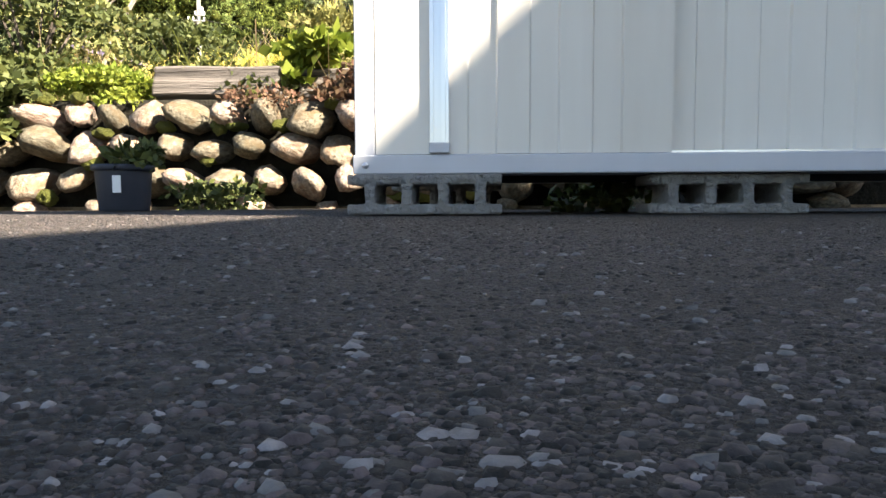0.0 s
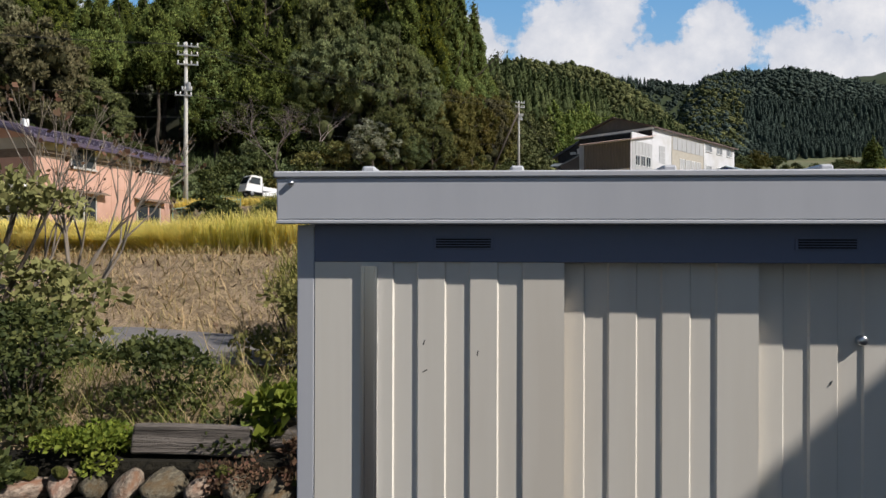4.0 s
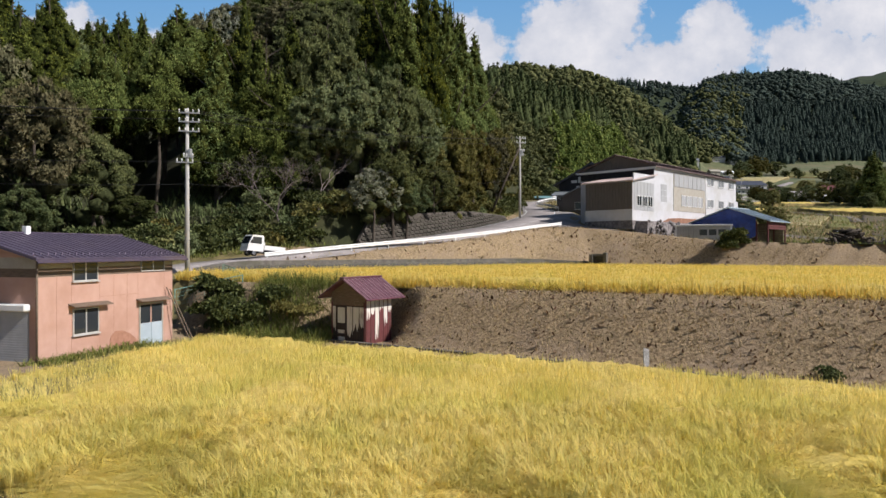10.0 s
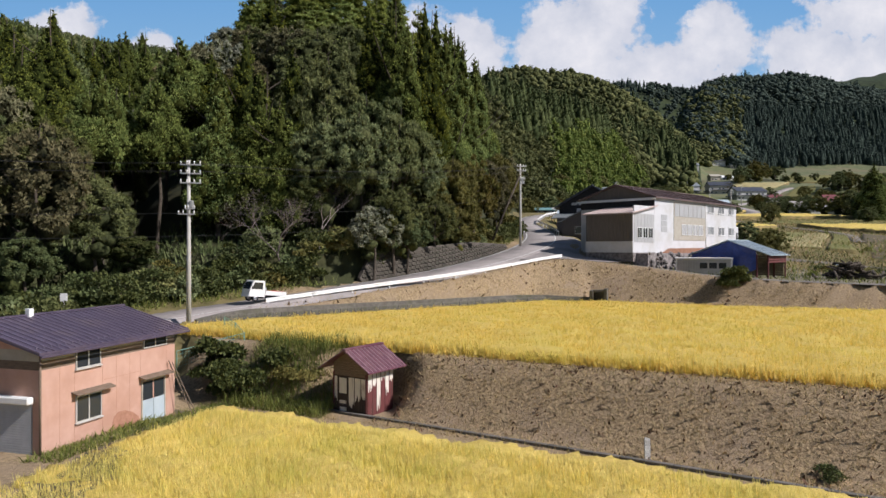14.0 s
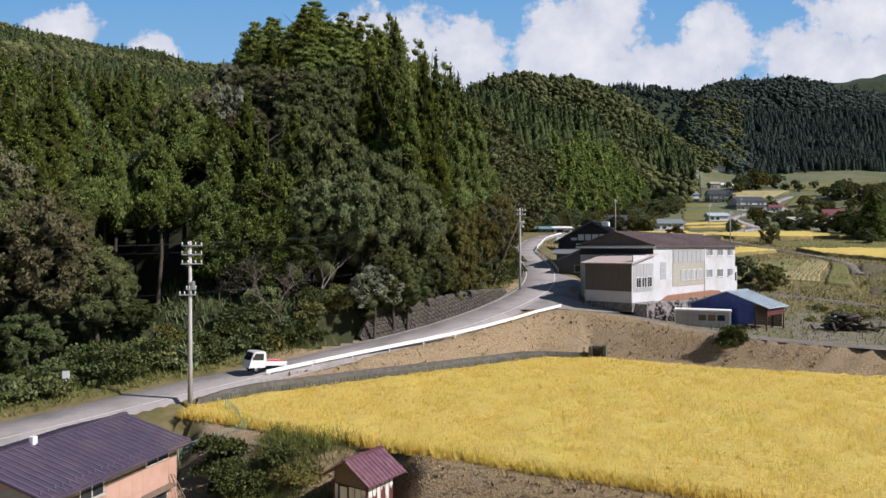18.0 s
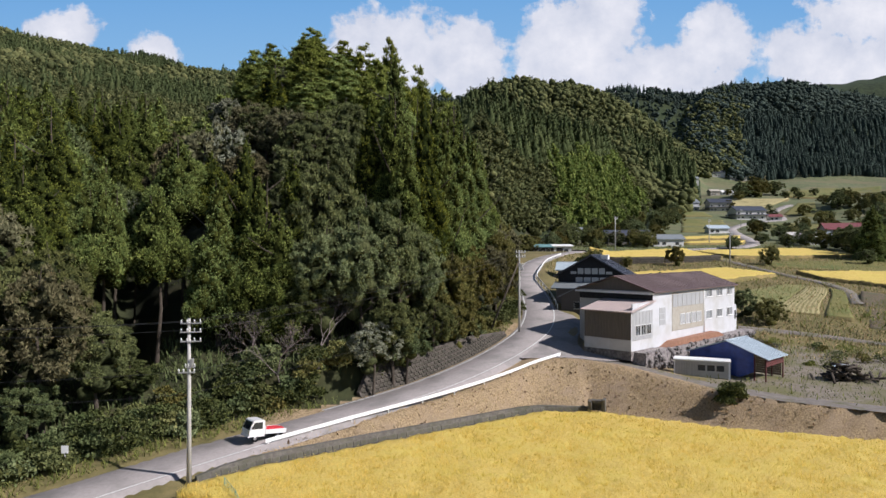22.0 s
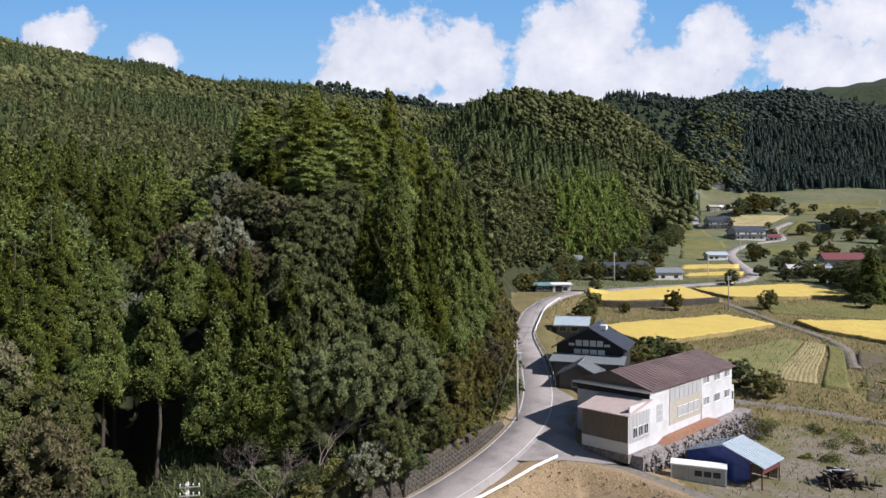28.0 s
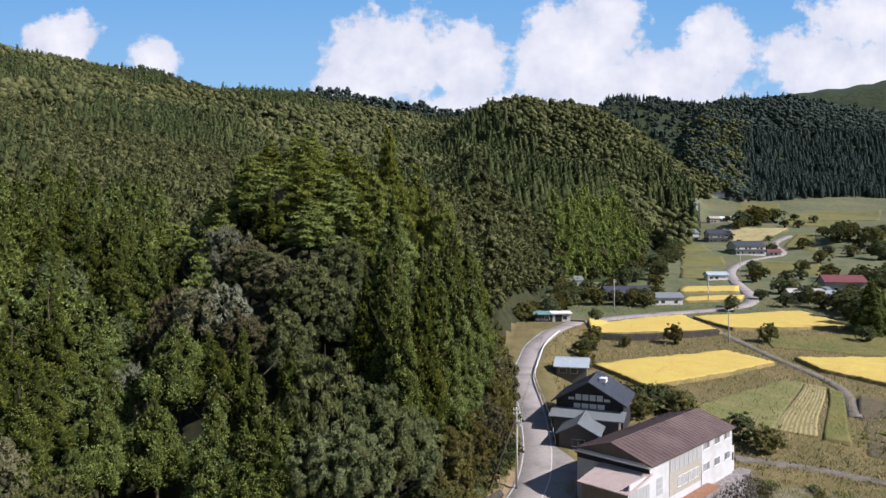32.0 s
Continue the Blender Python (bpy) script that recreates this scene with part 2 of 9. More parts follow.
M["lockplate"] = mat("lock_steel", (0.33, 0.34, 0.36), (0.4, 0.41, 0.43), 6, 0.35, 0.02, metal=0.8)
M["concrete"] = mat("concrete_block", (0.30, 0.29, 0.275), (0.43, 0.42, 0.395), 14, 0.95, 0.5, stain=(0.24, 0.235, 0.21), stain_scale=3, bump_scale=60)
M["oldconcrete"] = mat("weathered_concrete", (0.09, 0.0825, 0.075), (0.158, 0.146, 0.131), 2.5, 0.95, 0.5, stain=(0.085, 0.085, 0.06), stain_scale=0.6, rand=0.2)
M["hillwall"] = mat("dark_wall_stone", (0.06, 0.05, 0.043), (0.115, 0.10, 0.086), 2.5, 0.95, 0.5, stain=(0.045, 0.042, 0.03), stain_scale=0.6, rand=0.25)
M["polecon"] = mat("pole_concrete", (0.42, 0.41, 0.39), (0.50, 0.485, 0.46), 3, 0.9, 0.1, stain=(0.36, 0.34, 0.31), stain_scale=0.8, stretch=(1, 1, 0.3))
M["stone"] = mat("round_stone", (0.075, 0.058, 0.042), (0.30, 0.25, 0.185), 4, 0.85, 0.35, stain=(0.17, 0.10, 0.055), stain_scale=1.6, rand=0.5)
M["rubble"] = mat("rubble_stone", (0.072, 0.066, 0.063), (0.235, 0.215, 0.205), 3, 0.9, 0.4, rand=0.55, island=0.5)
M["timber"] = mat("weathered_timber", (0.10, 0.085, 0.072), (0.23, 0.20, 0.172), 3, 0.9, 0.7, stretch=(0.25, 6, 6), stain=(0.035, 0.03, 0.026), stain_scale=2.4, stain_at=0.58)
M["plastic_navy"] = mat("pot_plastic", (0.022, 0.026, 0.038), (0.032, 0.036, 0.048), 8, 0.5, 0.05)
M["white"] = mat("white_paint", (0.72, 0.72, 0.71), (0.79, 0.79, 0.78), 2, 0.55, 0.03, stain=(0.62, 0.60, 0.57), stain_scale=0.5, stain_at=0.66)
M["rail_white"] = mat("rail_white_paint", (0.76, 0.76, 0.75), (0.82, 0.82, 0.81), 2, 0.45, 0.02)
M["pink"] = mat("salmon_plaster", (0.47, 0.285, 0.22), (0.53, 0.335, 0.265), 1.2, 0.9, 0.15, stain=(0.43, 0.25, 0.185), stain_scale=0.45, bump_scale=25)
M["cream"] = mat("cream_board", (0.357, 0.327, 0.272), (0.425, 0.395, 0.34), 2, 0.85, 0.1)
M["roof_purple"] = mat("purple_brown_sheet_roof", (0.06, 0.046, 0.072), (0.09, 0.07, 0.105), 1.5, 0.45, 0.05, spec=0.5, stain=(0.12, 0.09, 0.10), stain_scale=0.4)
M["roof_seam"] = mat("faded_roof_seam", (0.24, 0.16, 0.18), (0.32, 0.22, 0.24), 3, 0.5, 0.05, spec=0.5)
# lighter copy of the purple roof: light caught by the ribs, as colour
M["purple_seam_lit"] = mat("lit_purple_roof_seam", (0.13, 0.105, 0.15), (0.18, 0.15, 0.20), 2, 0.4, 0.03, spec=0.5)
M["plaster_stain"] = mat("brown_plaster_stain", (0.30, 0.15, 0.10), (0.42, 0.22, 0.15), 4, 0.9, 0.1)
M["roof_red"] = mat("dark_red_sheet_roof", (0.095, 0.03, 0.05), (0.145, 0.05, 0.075), 3, 0.5, 0.08, spec=0.5, stain=(0.19, 0.10, 0.11), stain_scale=1.2)
M["red_panel"] = mat("red_brown_cladding", (0.14, 0.04, 0.035), (0.2, 0.065, 0.055), 4, 0.8, 0.2, stain=(0.5, 0.46, 0.42), stain_scale=1.4, stain_at=0.6, stretch=(3, 3, 0.5))
M["hut_wall"] = mat("peeling_white_board", (0.62, 0.58, 0.51), (0.7, 0.66, 0.6), 3, 0.85, 0.2, stain=(0.2, 0.13, 0.1), stain_scale=1.6, stain_at=0.6, stretch=(2, 2, 0.5))
M["maroon"] = mat("maroon_boards", (0.105, 0.03, 0.032), (0.16, 0.05, 0.048), 4, 0.8, 0.2, stain=(0.09, 0.04, 0.035), stain_scale=1.4, stretch=(3, 3, 0.5))
M["darkwood"] = mat("dark_weathered_boards", (0.035, 0.026, 0.022), (0.07, 0.052, 0.044), 4, 0.9, 0.3, stretch=(4, 4, 0.5))
M["brownwood"] = mat("brown_weatherboard", (0.13, 0.095, 0.07), (0.2, 0.15, 0.11), 3, 0.9, 0.3, stretch=(1, 1, 6))
M["roof_brown"] = mat("brown_sheet_roof", (0.095, 0.062, 0.058), (0.14, 0.095, 0.088), 0.7, 0.6, 0.05, spec=0.45, stain=(0.17, 0.12, 0.11), stain_scale=0.15)
M["roof_pinkish"] = mat("faded_pink_sheet_roof", (0.42, 0.34, 0.32), (0.49, 0.40, 0.375), 0.8, 0.6, 0.05, spec=0.4)
M["wall_grey"] = mat("grey_brown_siding", (0.11, 0.10, 0.095), (0.155, 0.14, 0.13), 2, 0.85, 0.15, stretch=(6, 6, 0.4))
M["bldg_white"] = mat("white_render", (0.52, 0.525, 0.545), (0.58, 0.585, 0.605), 0.8, 0.75, 0.08, stain=(0.48, 0.475, 0.46), stain_scale=0.35, bump_scale=12)
M["panel_grey"] = mat("translucent_grey_panel", (0.33, 0.335, 0.34), (0.42, 0.425, 0.43), 1.5, 0.55, 0.05, stretch=(4, 4, 0.5))
# plain pale grey panes, their tone varied from pane to pane
M["pale_pane"] = mat("pale_grey_pane", (0.17, 0.18, 0.19), (0.26, 0.27, 0.28), 1.2, 0.35, 0.02, spec=0.5, rand=0.35)
M["red_earth"] = mat("red_earth", (0.24, 0.12, 0.075), (0.33, 0.18, 0.12), 2, 0.95, 0.5)
M["tarp"] = mat("blue_tarpaulin", (0.014, 0.032, 0.17), (0.025, 0.06, 0.27), 1.6, 0.45, 0.5, spec=0.5)
M["roof_ltblue"] = mat("pale_blue_sheet_roof", (0.36, 0.43, 0.48), (0.45, 0.52, 0.57), 1.2, 0.5, 0.05, spec=0.5)
M["roof_slate"] = mat("slate_grey_tiles", (0.15, 0.17, 0.18), (0.23, 0.25, 0.265), 4, 0.5, 0.3, spec=0.5)
M["roof_dark"] = mat("dark_blue_grey_tiles", (0.04, 0.045, 0.06), (0.07, 0.075, 0.095), 4, 0.45, 0.3, spec=0.5)
M["blackwood"] = mat("blackened_boards", (0.02, 0.02, 0.022), (0.04, 0.038, 0.04), 3, 0.8, 0.2)
M["plaster_pale"] = mat("pale_plaster", (0.55, 0.54, 0.52), (0.63, 0.62, 0.6), 2, 0.9, 0.05)
M["wall_far"] = mat("house_wall", (0.38, 0.36, 0.33), (0.48, 0.46, 0.43), 1, 0.9, 0.05, rand=0.25)
M["roof_teal"] = mat("teal_sheet_roof", (0.12, 0.24, 0.25), (0.17, 0.31, 0.32), 1, 0.5, 0.05)
M["roof_maroon"] = mat("maroon_sheet_roof", (0.17, 0.055, 0.06), (0.23, 0.085, 0.085), 1, 0.5, 0.05)
M["glass"] = glass_mat("window_glass")
M["rubber"] = mat("tyre_rubber", (0.015, 0.015, 0.016), (0.025, 0.025, 0.026), 10, 0.85, 0.1)
M["car_white"] = mat("white_car_paint", (0.72, 0.72, 0.72), (0.76, 0.76, 0.76), 3, 0.3, 0, spec=0.5, coat=0.4)
M["red_sheet"] = mat("red_bed_cover", (0.55, 0.03, 0.045), (0.65, 0.06, 0.07), 3, 0.6, 0.2)
M["wire"] = mat("cable_black", (0.02, 0.02, 0.022), (0.03, 0.03, 0.032), 3, 0.7, 0)
M["fence_green"] = mat("green_fence_paint", (0.14, 0.28, 0.22), (0.2, 0.36, 0.3), 3, 0.6, 0.05)
M["steel"] = mat("galvanised_steel", (0.4, 0.4, 0.4), (0.5, 0.5, 0.5), 4, 0.45, 0.03, metal=0.6)
M["shutter"] = mat("roller_shutter", (0.36, 0.37, 0.39), (0.43, 0.44, 0.46), 2, 0.5, 0.03, spec=0.45)
M["stubble"] = mat("straw_stubble", (0.33, 0.285, 0.135), (0.43, 0.365, 0.19), 2.5, 0.95, 0.5, stain=(0.25, 0.225, 0.10), stain_scale=0.25)
M["stubble_gap"] = mat("stubble_rows", (0.19, 0.165, 0.075), (0.27, 0.235, 0.11), 2.5, 0.95, 0.5)
M["meadow"] = mat("meadow_grass", (0.131, 0.126, 0.036), (0.203, 0.18, 0.0648), 0.8, 0.95, 0.6, stain=(0.10, 0.125, 0.035), stain_scale=0.12)
M["straw_bank"] = mat("straw_bank", (0.20, 0.15, 0.06), (0.33, 0.25, 0.10), 1.2, 0.95, 0.7, stain=(0.12, 0.115, 0.045), stain_scale=0.3)
M["dirt_track"] = mat("dirt_track", (0.155, 0.135, 0.12), (0.23, 0.205, 0.185), 1.5, 0.95, 0.4, stain=(0.12, 0.115, 0.06), stain_scale=0.4)
# far meadow green, with valley haze put into it as extra blue
M["fargrass"] = mat("hazed_far_meadow_ground", (0.078, 0.098, 0.044), (0.15, 0.16, 0.08), 0.25, 0.95, 0.6, stain=(0.17, 0.145, 0.085), stain_scale=0.035, stain_at=0.56)
M["yard_dirt"] = mat("yard_dirt", (0.15, 0.127, 0.098), (0.25, 0.215, 0.168), 1.1, 0.95, 0.6, stain=(0.14, 0.132, 0.055), stain_scale=0.22, stain_at=0.52)
M["mown_field"] = mat("mown_rice_regrowth", (0.13, 0.145, 0.045), (0.22, 0.215, 0.085), 1.6, 0.95, 0.6, stain=(0.25, 0.22, 0.10), stain_scale=0.16, stain_at=0.56)
M["moss"] = mat("moss", (0.08, 0.10, 0.012), (0.17, 0.17, 0.03), 9, 0.95, 0.8)

# ---- builders ----
def mesh(name, verts, faces, material, smooth=False):
    me = bpy.data.meshes.new(name)
    me.from_pydata([tuple(v) for v in verts], [], [tuple(f) for f in faces])
    for m in material if isinstance(material, (list, tuple)) else [material]:
        me.materials.append(m)
    if smooth:
        me.polygons.foreach_set("use_smooth", [True] * len(me.polygons))
    me.update()
    return me


def fast_mesh(name, verts, faces, material, smooth=False):
    """A mesh from numpy arrays: verts (n, 3), faces (m, 3) or (m, 4)."""
    me = bpy.data.meshes.new(name)
    k = faces.shape[1]
    me.vertices.add(len(verts))
    me.vertices.foreach_set("co", np.ascontiguousarray(verts, dtype=np.float32).ravel())
    me.loops.add(faces.size)
    me.loops.foreach_set("vertex_index", np.ascontiguousarray(faces, dtype=np.int32).ravel())
    me.polygons.add(len(faces))
    me.polygons.foreach_set("loop_start", np.arange(0, faces.size, k, dtype=np.int32))
    me.materials.append(material)
    if smooth:
        me.polygons.foreach_set("use_smooth", np.ones(len(faces), dtype=bool))
    me.update(calc_edges=True)
    return me


def world_of(ob):
    m = ob.matrix_basis
    return world_of(ob.parent) @ ob.matrix_parent_inverse @ m if ob.parent else m.copy()


def part(name, me, parent=None, label="", at=None):
    """Links a mesh as one object, under a thing or a part; at: its place in the world."""
    ob = new(name, me)
    if parent is not None:
        ob.parent = parent
        if at is not None:
            ob.matrix_parent_inverse = world_of(parent).inverted()
    if at is not None:
        ob.matrix_basis = at
    if label:
        ob["label"] = label
    return ob


def thing(name, m, label, category, group="", kind=""):
    e = new(name)
    e.empty_display_size = 0.2
    e.matrix_basis = m
    return tagged(e, label, category, group, kind)


def box_data(x0, y0, z0, x1, y1, z1):
    v = [(x, y, z) for z in (z0, z1) for y in (y0, y1) for x in (x0, x1)]
    f = [(0, 2, 3, 1), (4, 5, 7, 6), (0, 1, 5, 4), (2, 6, 7, 3), (0, 4, 6, 2), (1, 3, 7, 5)]
    return v, f


def boxes(name, material, *bs, bevel=0.0):
    """One mesh of boxes (x0, y0, z0, x1, y1, z1), their edges bevelled."""
    bm = bmesh.new()
    for b in bs:
        v, f = box_data(*b)
        vs = [bm.verts.new(p) for p in v]
        for q in f:
            bm.faces.new([vs[i] for i in q])
    if bevel:
        bmesh.ops.bevel(bm, geom=bm.edges[:], offset=bevel, segments=1, affect="EDGES", profile=0.5)
    bmesh.ops.recalc_face_normals(bm, faces=bm.faces)
    me = bpy.data.meshes.new(name)
    bm.to_mesh(me)
    bm.free()
    me.materials.append(material)
    return me


def tube(name, material, pts, radii, sides=8, cap=True):
    """A tapered tube along a line of points."""
    pts = [Vector(p) for p in pts]
    vs, fs = [], []
    for i, p in enumerate(pts):
        d = (pts[min(i + 1, len(pts) - 1)] - pts[max(i - 1, 0)]).normalized()
        a = d.orthogonal().normalized()
        b = d.cross(a)
        r = radii[i] if hasattr(radii, "__len__") else radii
        for k in range(sides):
            an = 2 * math.pi * k / sides
            vs.append(p + (a * math.cos(an) + b * math.sin(an)) * r)
    for i in range(len(pts) - 1):
        for k in range(sides):
            k2 = (k + 1) % sides
            fs.append((i * sides + k, i * sides + k2, (i + 1) * sides + k2, (i + 1) * sides + k))
    if cap:
        fs.append(tuple(range(sides))[::-1])
        fs.append(tuple(range((len(pts) - 1) * sides, len(pts) * sides)))
    return mesh(name, vs, fs, material, smooth=sides > 6)


def prism(name, material, outline, y0, y1):
    """A solid from an outline in x and z, from y0 to y1."""
    n = len(outline)
    v = [(x, y0, z) for x, z in outline] + [(x, y1, z) for x, z in outline]
    f = [tuple(range(n)), tuple(range(2 * n - 1, n - 1, -1))]
    f += [(i, i + n, (i + 1) % n + n, (i + 1) % n) for i in range(n)]
    me = mesh(name, v, f, material)
    bm = bmesh.new()
    bm.from_mesh(me)
    bmesh.ops.recalc_face_normals(bm, faces=bm.faces)
    bm.to_mesh(me)
    bm.free()
    return me


def lin(t, xs, ys):
    return np.interp(t, xs, ys)


def sstep(a, b, x):
    t = np.clip((x - a) / (b - a), 0, 1)
    return t * t * (3 - 2 * t)


# ---- the lie of the land ----
FIELD, UPPER = 2.0, 4.85


def rice_edge(x):
    """The near edge of the lower rice field."""
    return 10.4 + 0.36 * np.maximum(0, -1 - x) + 0.35 * np.maximum(0, x - 3)


ROAD_Y = np.array([30.0, 42, 50, 56, 61.5, 66.5, 72, 78, 84, 92, 104, 121, 144, 172, 190, 205])
ROAD_X = np.array([-46.0, -32, -24, -17.6, -11.3, -4.5, 0.6, 5.2, 9.0, 12.9, 15.2, 16.6, 17.0, 23.5, 31, 42])
ROAD_Z = np.array([3.2, 4.3, 5.35, 6.1, 6.95, 7.7, 8.5, 9.4, 10.3, 11.5, 12.8, 14.2, 16.4, 19.2, 20.8, 22.0])


def road_x(y):
    return np.interp(y, ROAD_Y, ROAD_X)


def road_z(y):
    return np.interp(y, ROAD_Y, ROAD_Z)


def valley(y):
    return lin(y, [60, 75, 100, 150, 205, 240, 262, 333, 396, 600, 1000, 3000], [7.2, 7.4, 9.0, 14.5, 20.2, 23.0, 25.0, 31.5, 39.5, 78, 105, 150])


def wood_edge(y):
    """Where the wood begins, left of the road and further up left of the valley."""
    return lin(y, [30, 42, 50, 58, 66, 75, 85, 100, 130, 160, 200, 230, 266, 290, 320, 357, 500, 700, 1000],
               [-58, -42, -33, -23, -11, -3, 3, 8, 11.5, 12, 21, 31, 41, 56, 88, 118, 190, 262, 330])


def field_far(x):
    """The far edge of the upper field: the foot of the roadside wall, then of the dry slope below the drive."""
    return lin(x, [-30, -18.3, -13.7, -7.1, 0.9, 10, 16, 28, 40, 60], [40, 49.3, 53.4, 58.4, 64, 70.5, 71, 64, 60, 55])


def rail_y(x):
    """The brow below the road and the drive."""
    return lin(x, [-30, -14.7, -7.9, -0.9, 5.7, 13.8, 21, 28, 34, 42, 60], [42, 55.0, 60.2, 65.3, 70.9, 78.6, 75.4, 68.8, 63.8, 59.9, 55.0])


# distance and depth of each ridge, bearings, crest heights
RIDGES = [
    (770, 150, [-0.003, 0.047, 0.072, 0.098, 0.123, 0.157, 0.182, 0.216, 0.249, 0.283, 0.317, 0.35, 0.384, 0.426], [156, 186, 198, 203, 205, 201, 198, 192, 183, 170, 153, 129, 101, 59]),
    (1050, 230, [0.308, 0.334, 0.35, 0.367, 0.393, 0.435, 0.477, 0.519, 0.561, 0.603, 0.66, 0.772], [51, 126, 188, 230, 251, 259, 262, 265, 262, 256, 239, 210]),
    (1650, 300, [0.182, 0.224, 0.249, 0.275, 0.308, 0.35, 0.401, 0.46, 0.561], [321, 377, 401, 409, 405, 390, 383, 370, 328]),
    (3000, 480, [0.35, 0.452, 0.519, 0.561, 0.603, 0.628, 0.66, 0.772], [615, 686, 734, 752, 762, 780, 795, 843]),
    (1100, 250, [-0.298, -0.256, -0.206, -0.155, -0.113, -0.071, -0.02, 0.039, 0.098, 0.148], [255, 277, 288, 289, 275, 267, 264, 255, 228, 163]),
]


def land(x, y):
    """The height of the ground."""
    x, y = np.asarray(x, float), np.asarray(y, float)
    s = 0.45 * x + 0.893 * y
    # yard, garden slope, path, bank, lower field
    z = np.where(y < 4.17, -0.05, 0.62 + 0.38 * sstep(3.5, 6.2, y))
    e = rice_edge(x)
    z = np.where(y > 8.4, 1.0 + (FIELD - 1.0) * sstep(8.4, e - 0.5, y), z)
    # bank between the fields, upper field
    z = z + (UPPER - FIELD) * sstep(28.7, 32.6, s)
    # level ground round the hut
    hut_d = np.hypot(x + 5.1, y - 36.2)
    z = np.where((hut_d < 4) & (s > 26), z + (FIELD - z) * (1 - sstep(2.2, 4.0, hut_d)), z)
    # dry slope up to the road and the drive
    yw = field_far(x)
    yr = np.maximum(rail_y(x), yw + 1.5)
    yard = lin(x, [14, 21, 28, 34, 42, 60], [9.7, 9.0, 7.95, 7.6, 7.4, 7.2])
    yard = yard + (valley(y) - yard) * sstep(84, 110, y + 0.3 * (30 - x))
    right = np.where(x < road_x(y) + 8, road_z(y), yard)
    right = np.where((x >= road_x(y) + 5) & (x < road_x(y) + 11), road_z(y) + (yard - road_z(y)) * (x - road_x(y) - 5) / 6, right)
    z = z + (right - UPPER) * np.where(y > yr, 1.0, np.clip((y - yw - 0.6) / (yr - yw - 0.5), 0, 1) * np.where(x < 15.5, 0.75, 1.0) + 0.25 * (y > yw + 0.55) * (x < 15.5)) * (y > yw + 0.3)
    z = np.where(y > 205, valley(y), z)
    # roadside and house plot on the left of the fields
    dr = 0.72 * (x - road_x(y))
    plot = np.interp(dr, [3.2, 5.0, 9.5], [0, 1, 2])
    zr = np.where(plot < 1, road_z(y) + (4.6 - road_z(y)) * plot * (y > 45), 4.6 + (2.4 - 4.6) * (plot - 1))
    zr = np.where(y < 45, road_z(y) + (2.4 - road_z(y)) * plot / 2, zr)
    w = sstep(-12.5, -14.5, x + 0.25 * (y - 30)) * (s < 33) * (y > 20)
    w = np.where((y > 45) & (dr < 4.6), 1.0, w) * (y < 60) * (x < -8)
    z = z * (1 - w) + zr * w
    # hills
    wf = -0.677 * (x - 4) + 0.735 * (y - 85) - 2.0
    wr = (wood_edge(y) - x)
    spur = lin(wf, [0, 12, 28, 56, 71, 100, 200, 434, 622, 700, 900, 1300], [0, 11, 30, 43, 48, 45, 54, 122, 203, 222, 235, 240])
    left = lin(wf, [0, 23, 36, 74, 96, 250, 562, 978, 1300], [0, 11, 15, 26, 31, 66, 160, 290, 330])
    k_ = sstep(-0.42, -0.2, x / np.maximum(y, 1))
    front = spur * k_ + left * (1 - k_)
    side = np.where(wr < 40, 1.25 * wr, 50 + 0.5 * (wr - 40))
    hill = np.where(y < 92, front, np.minimum(front, side))
    z = np.where((wr > 0) & (wf > 0), np.maximum(z, np.minimum(np.minimum(z, road_z(y)), lin(x, [-12, 2, 14, 16], [7, 9.5, 14, 99])) + np.maximum(hill, 0)), z)

    # the cut bank above the roadside wall
    perp = 0.72 * (road_x(y) - x)
    bank = lin(y, [64, 66, 72, 80, 88, 91], [0, 2.6, 2.5, 2.1, 0.7, 0])
    z = np.where((perp > 4.7) & (perp < 16) & (y > 63.5) & (y < 91.5), np.maximum(z, road_z(y) + bank * sstep(4.7, 5.6, perp)), z)

    # a wet hollow in the left of the wood
    u = x / np.maximum(y, 1)
    z = z - 8.0 * np.exp(-((u + 0.48) / 0.05) ** 2) * sstep(4, 14, wf) * sstep(75, 45, wf) * (wr > 0)
    # the ridges behind: crest heights by bearing (across over depth), each at its own distance
    for yc, ry, us, tops in RIDGES:
        crest = lin(u, us, tops)
        base = valley(y) - 4
        z = np.where(y > 380, np.maximum(z, base + (crest - base) * np.exp(-((y - yc) / ry) ** 2)), z)
    rough = 4 * np.sin(x * 0.021 + 1.3) * np.sin(y * 0.017) + 3 * np.sin(x * 0.05) * np.sin(y * 0.043 + 2)
    return z + rough * sstep(230, 500, y)


def ground_rows():
    ys = [-900.0, -450.0, -200.0] + list(np.linspace(-90, -2, 12)) + list(np.arange(-1, 12, 0.33))
    y = 12.0
    while y < 3600:
        ys.append(y)
        y *= 1.015 if y < 250 else 1.03
    return np.array(ys)


GY = ground_rows()
GU = np.concatenate([[-14, -7, -3.5, -1.9], np.linspace(-1.25, 1.25, 281), [1.9, 3.5, 7, 14]])
gx = GU[None, :] * (np.maximum(np.abs(GY), 3)[:, None] * 0.82 + 14)
gy = np.repeat(GY[:, None], len(GU), 1)
gz = land(gx, gy)
gz = np.where(np.abs(gx - road_x(gy)) * np.where(gy < 95, 0.72, 0.98) < 2.9, np.where((gy > 31) & (gy < 205), np.minimum(gz, road_z(gy)) - 0.22, gz), gz)
gp = 0.72 * (road_x(gy) - gx)
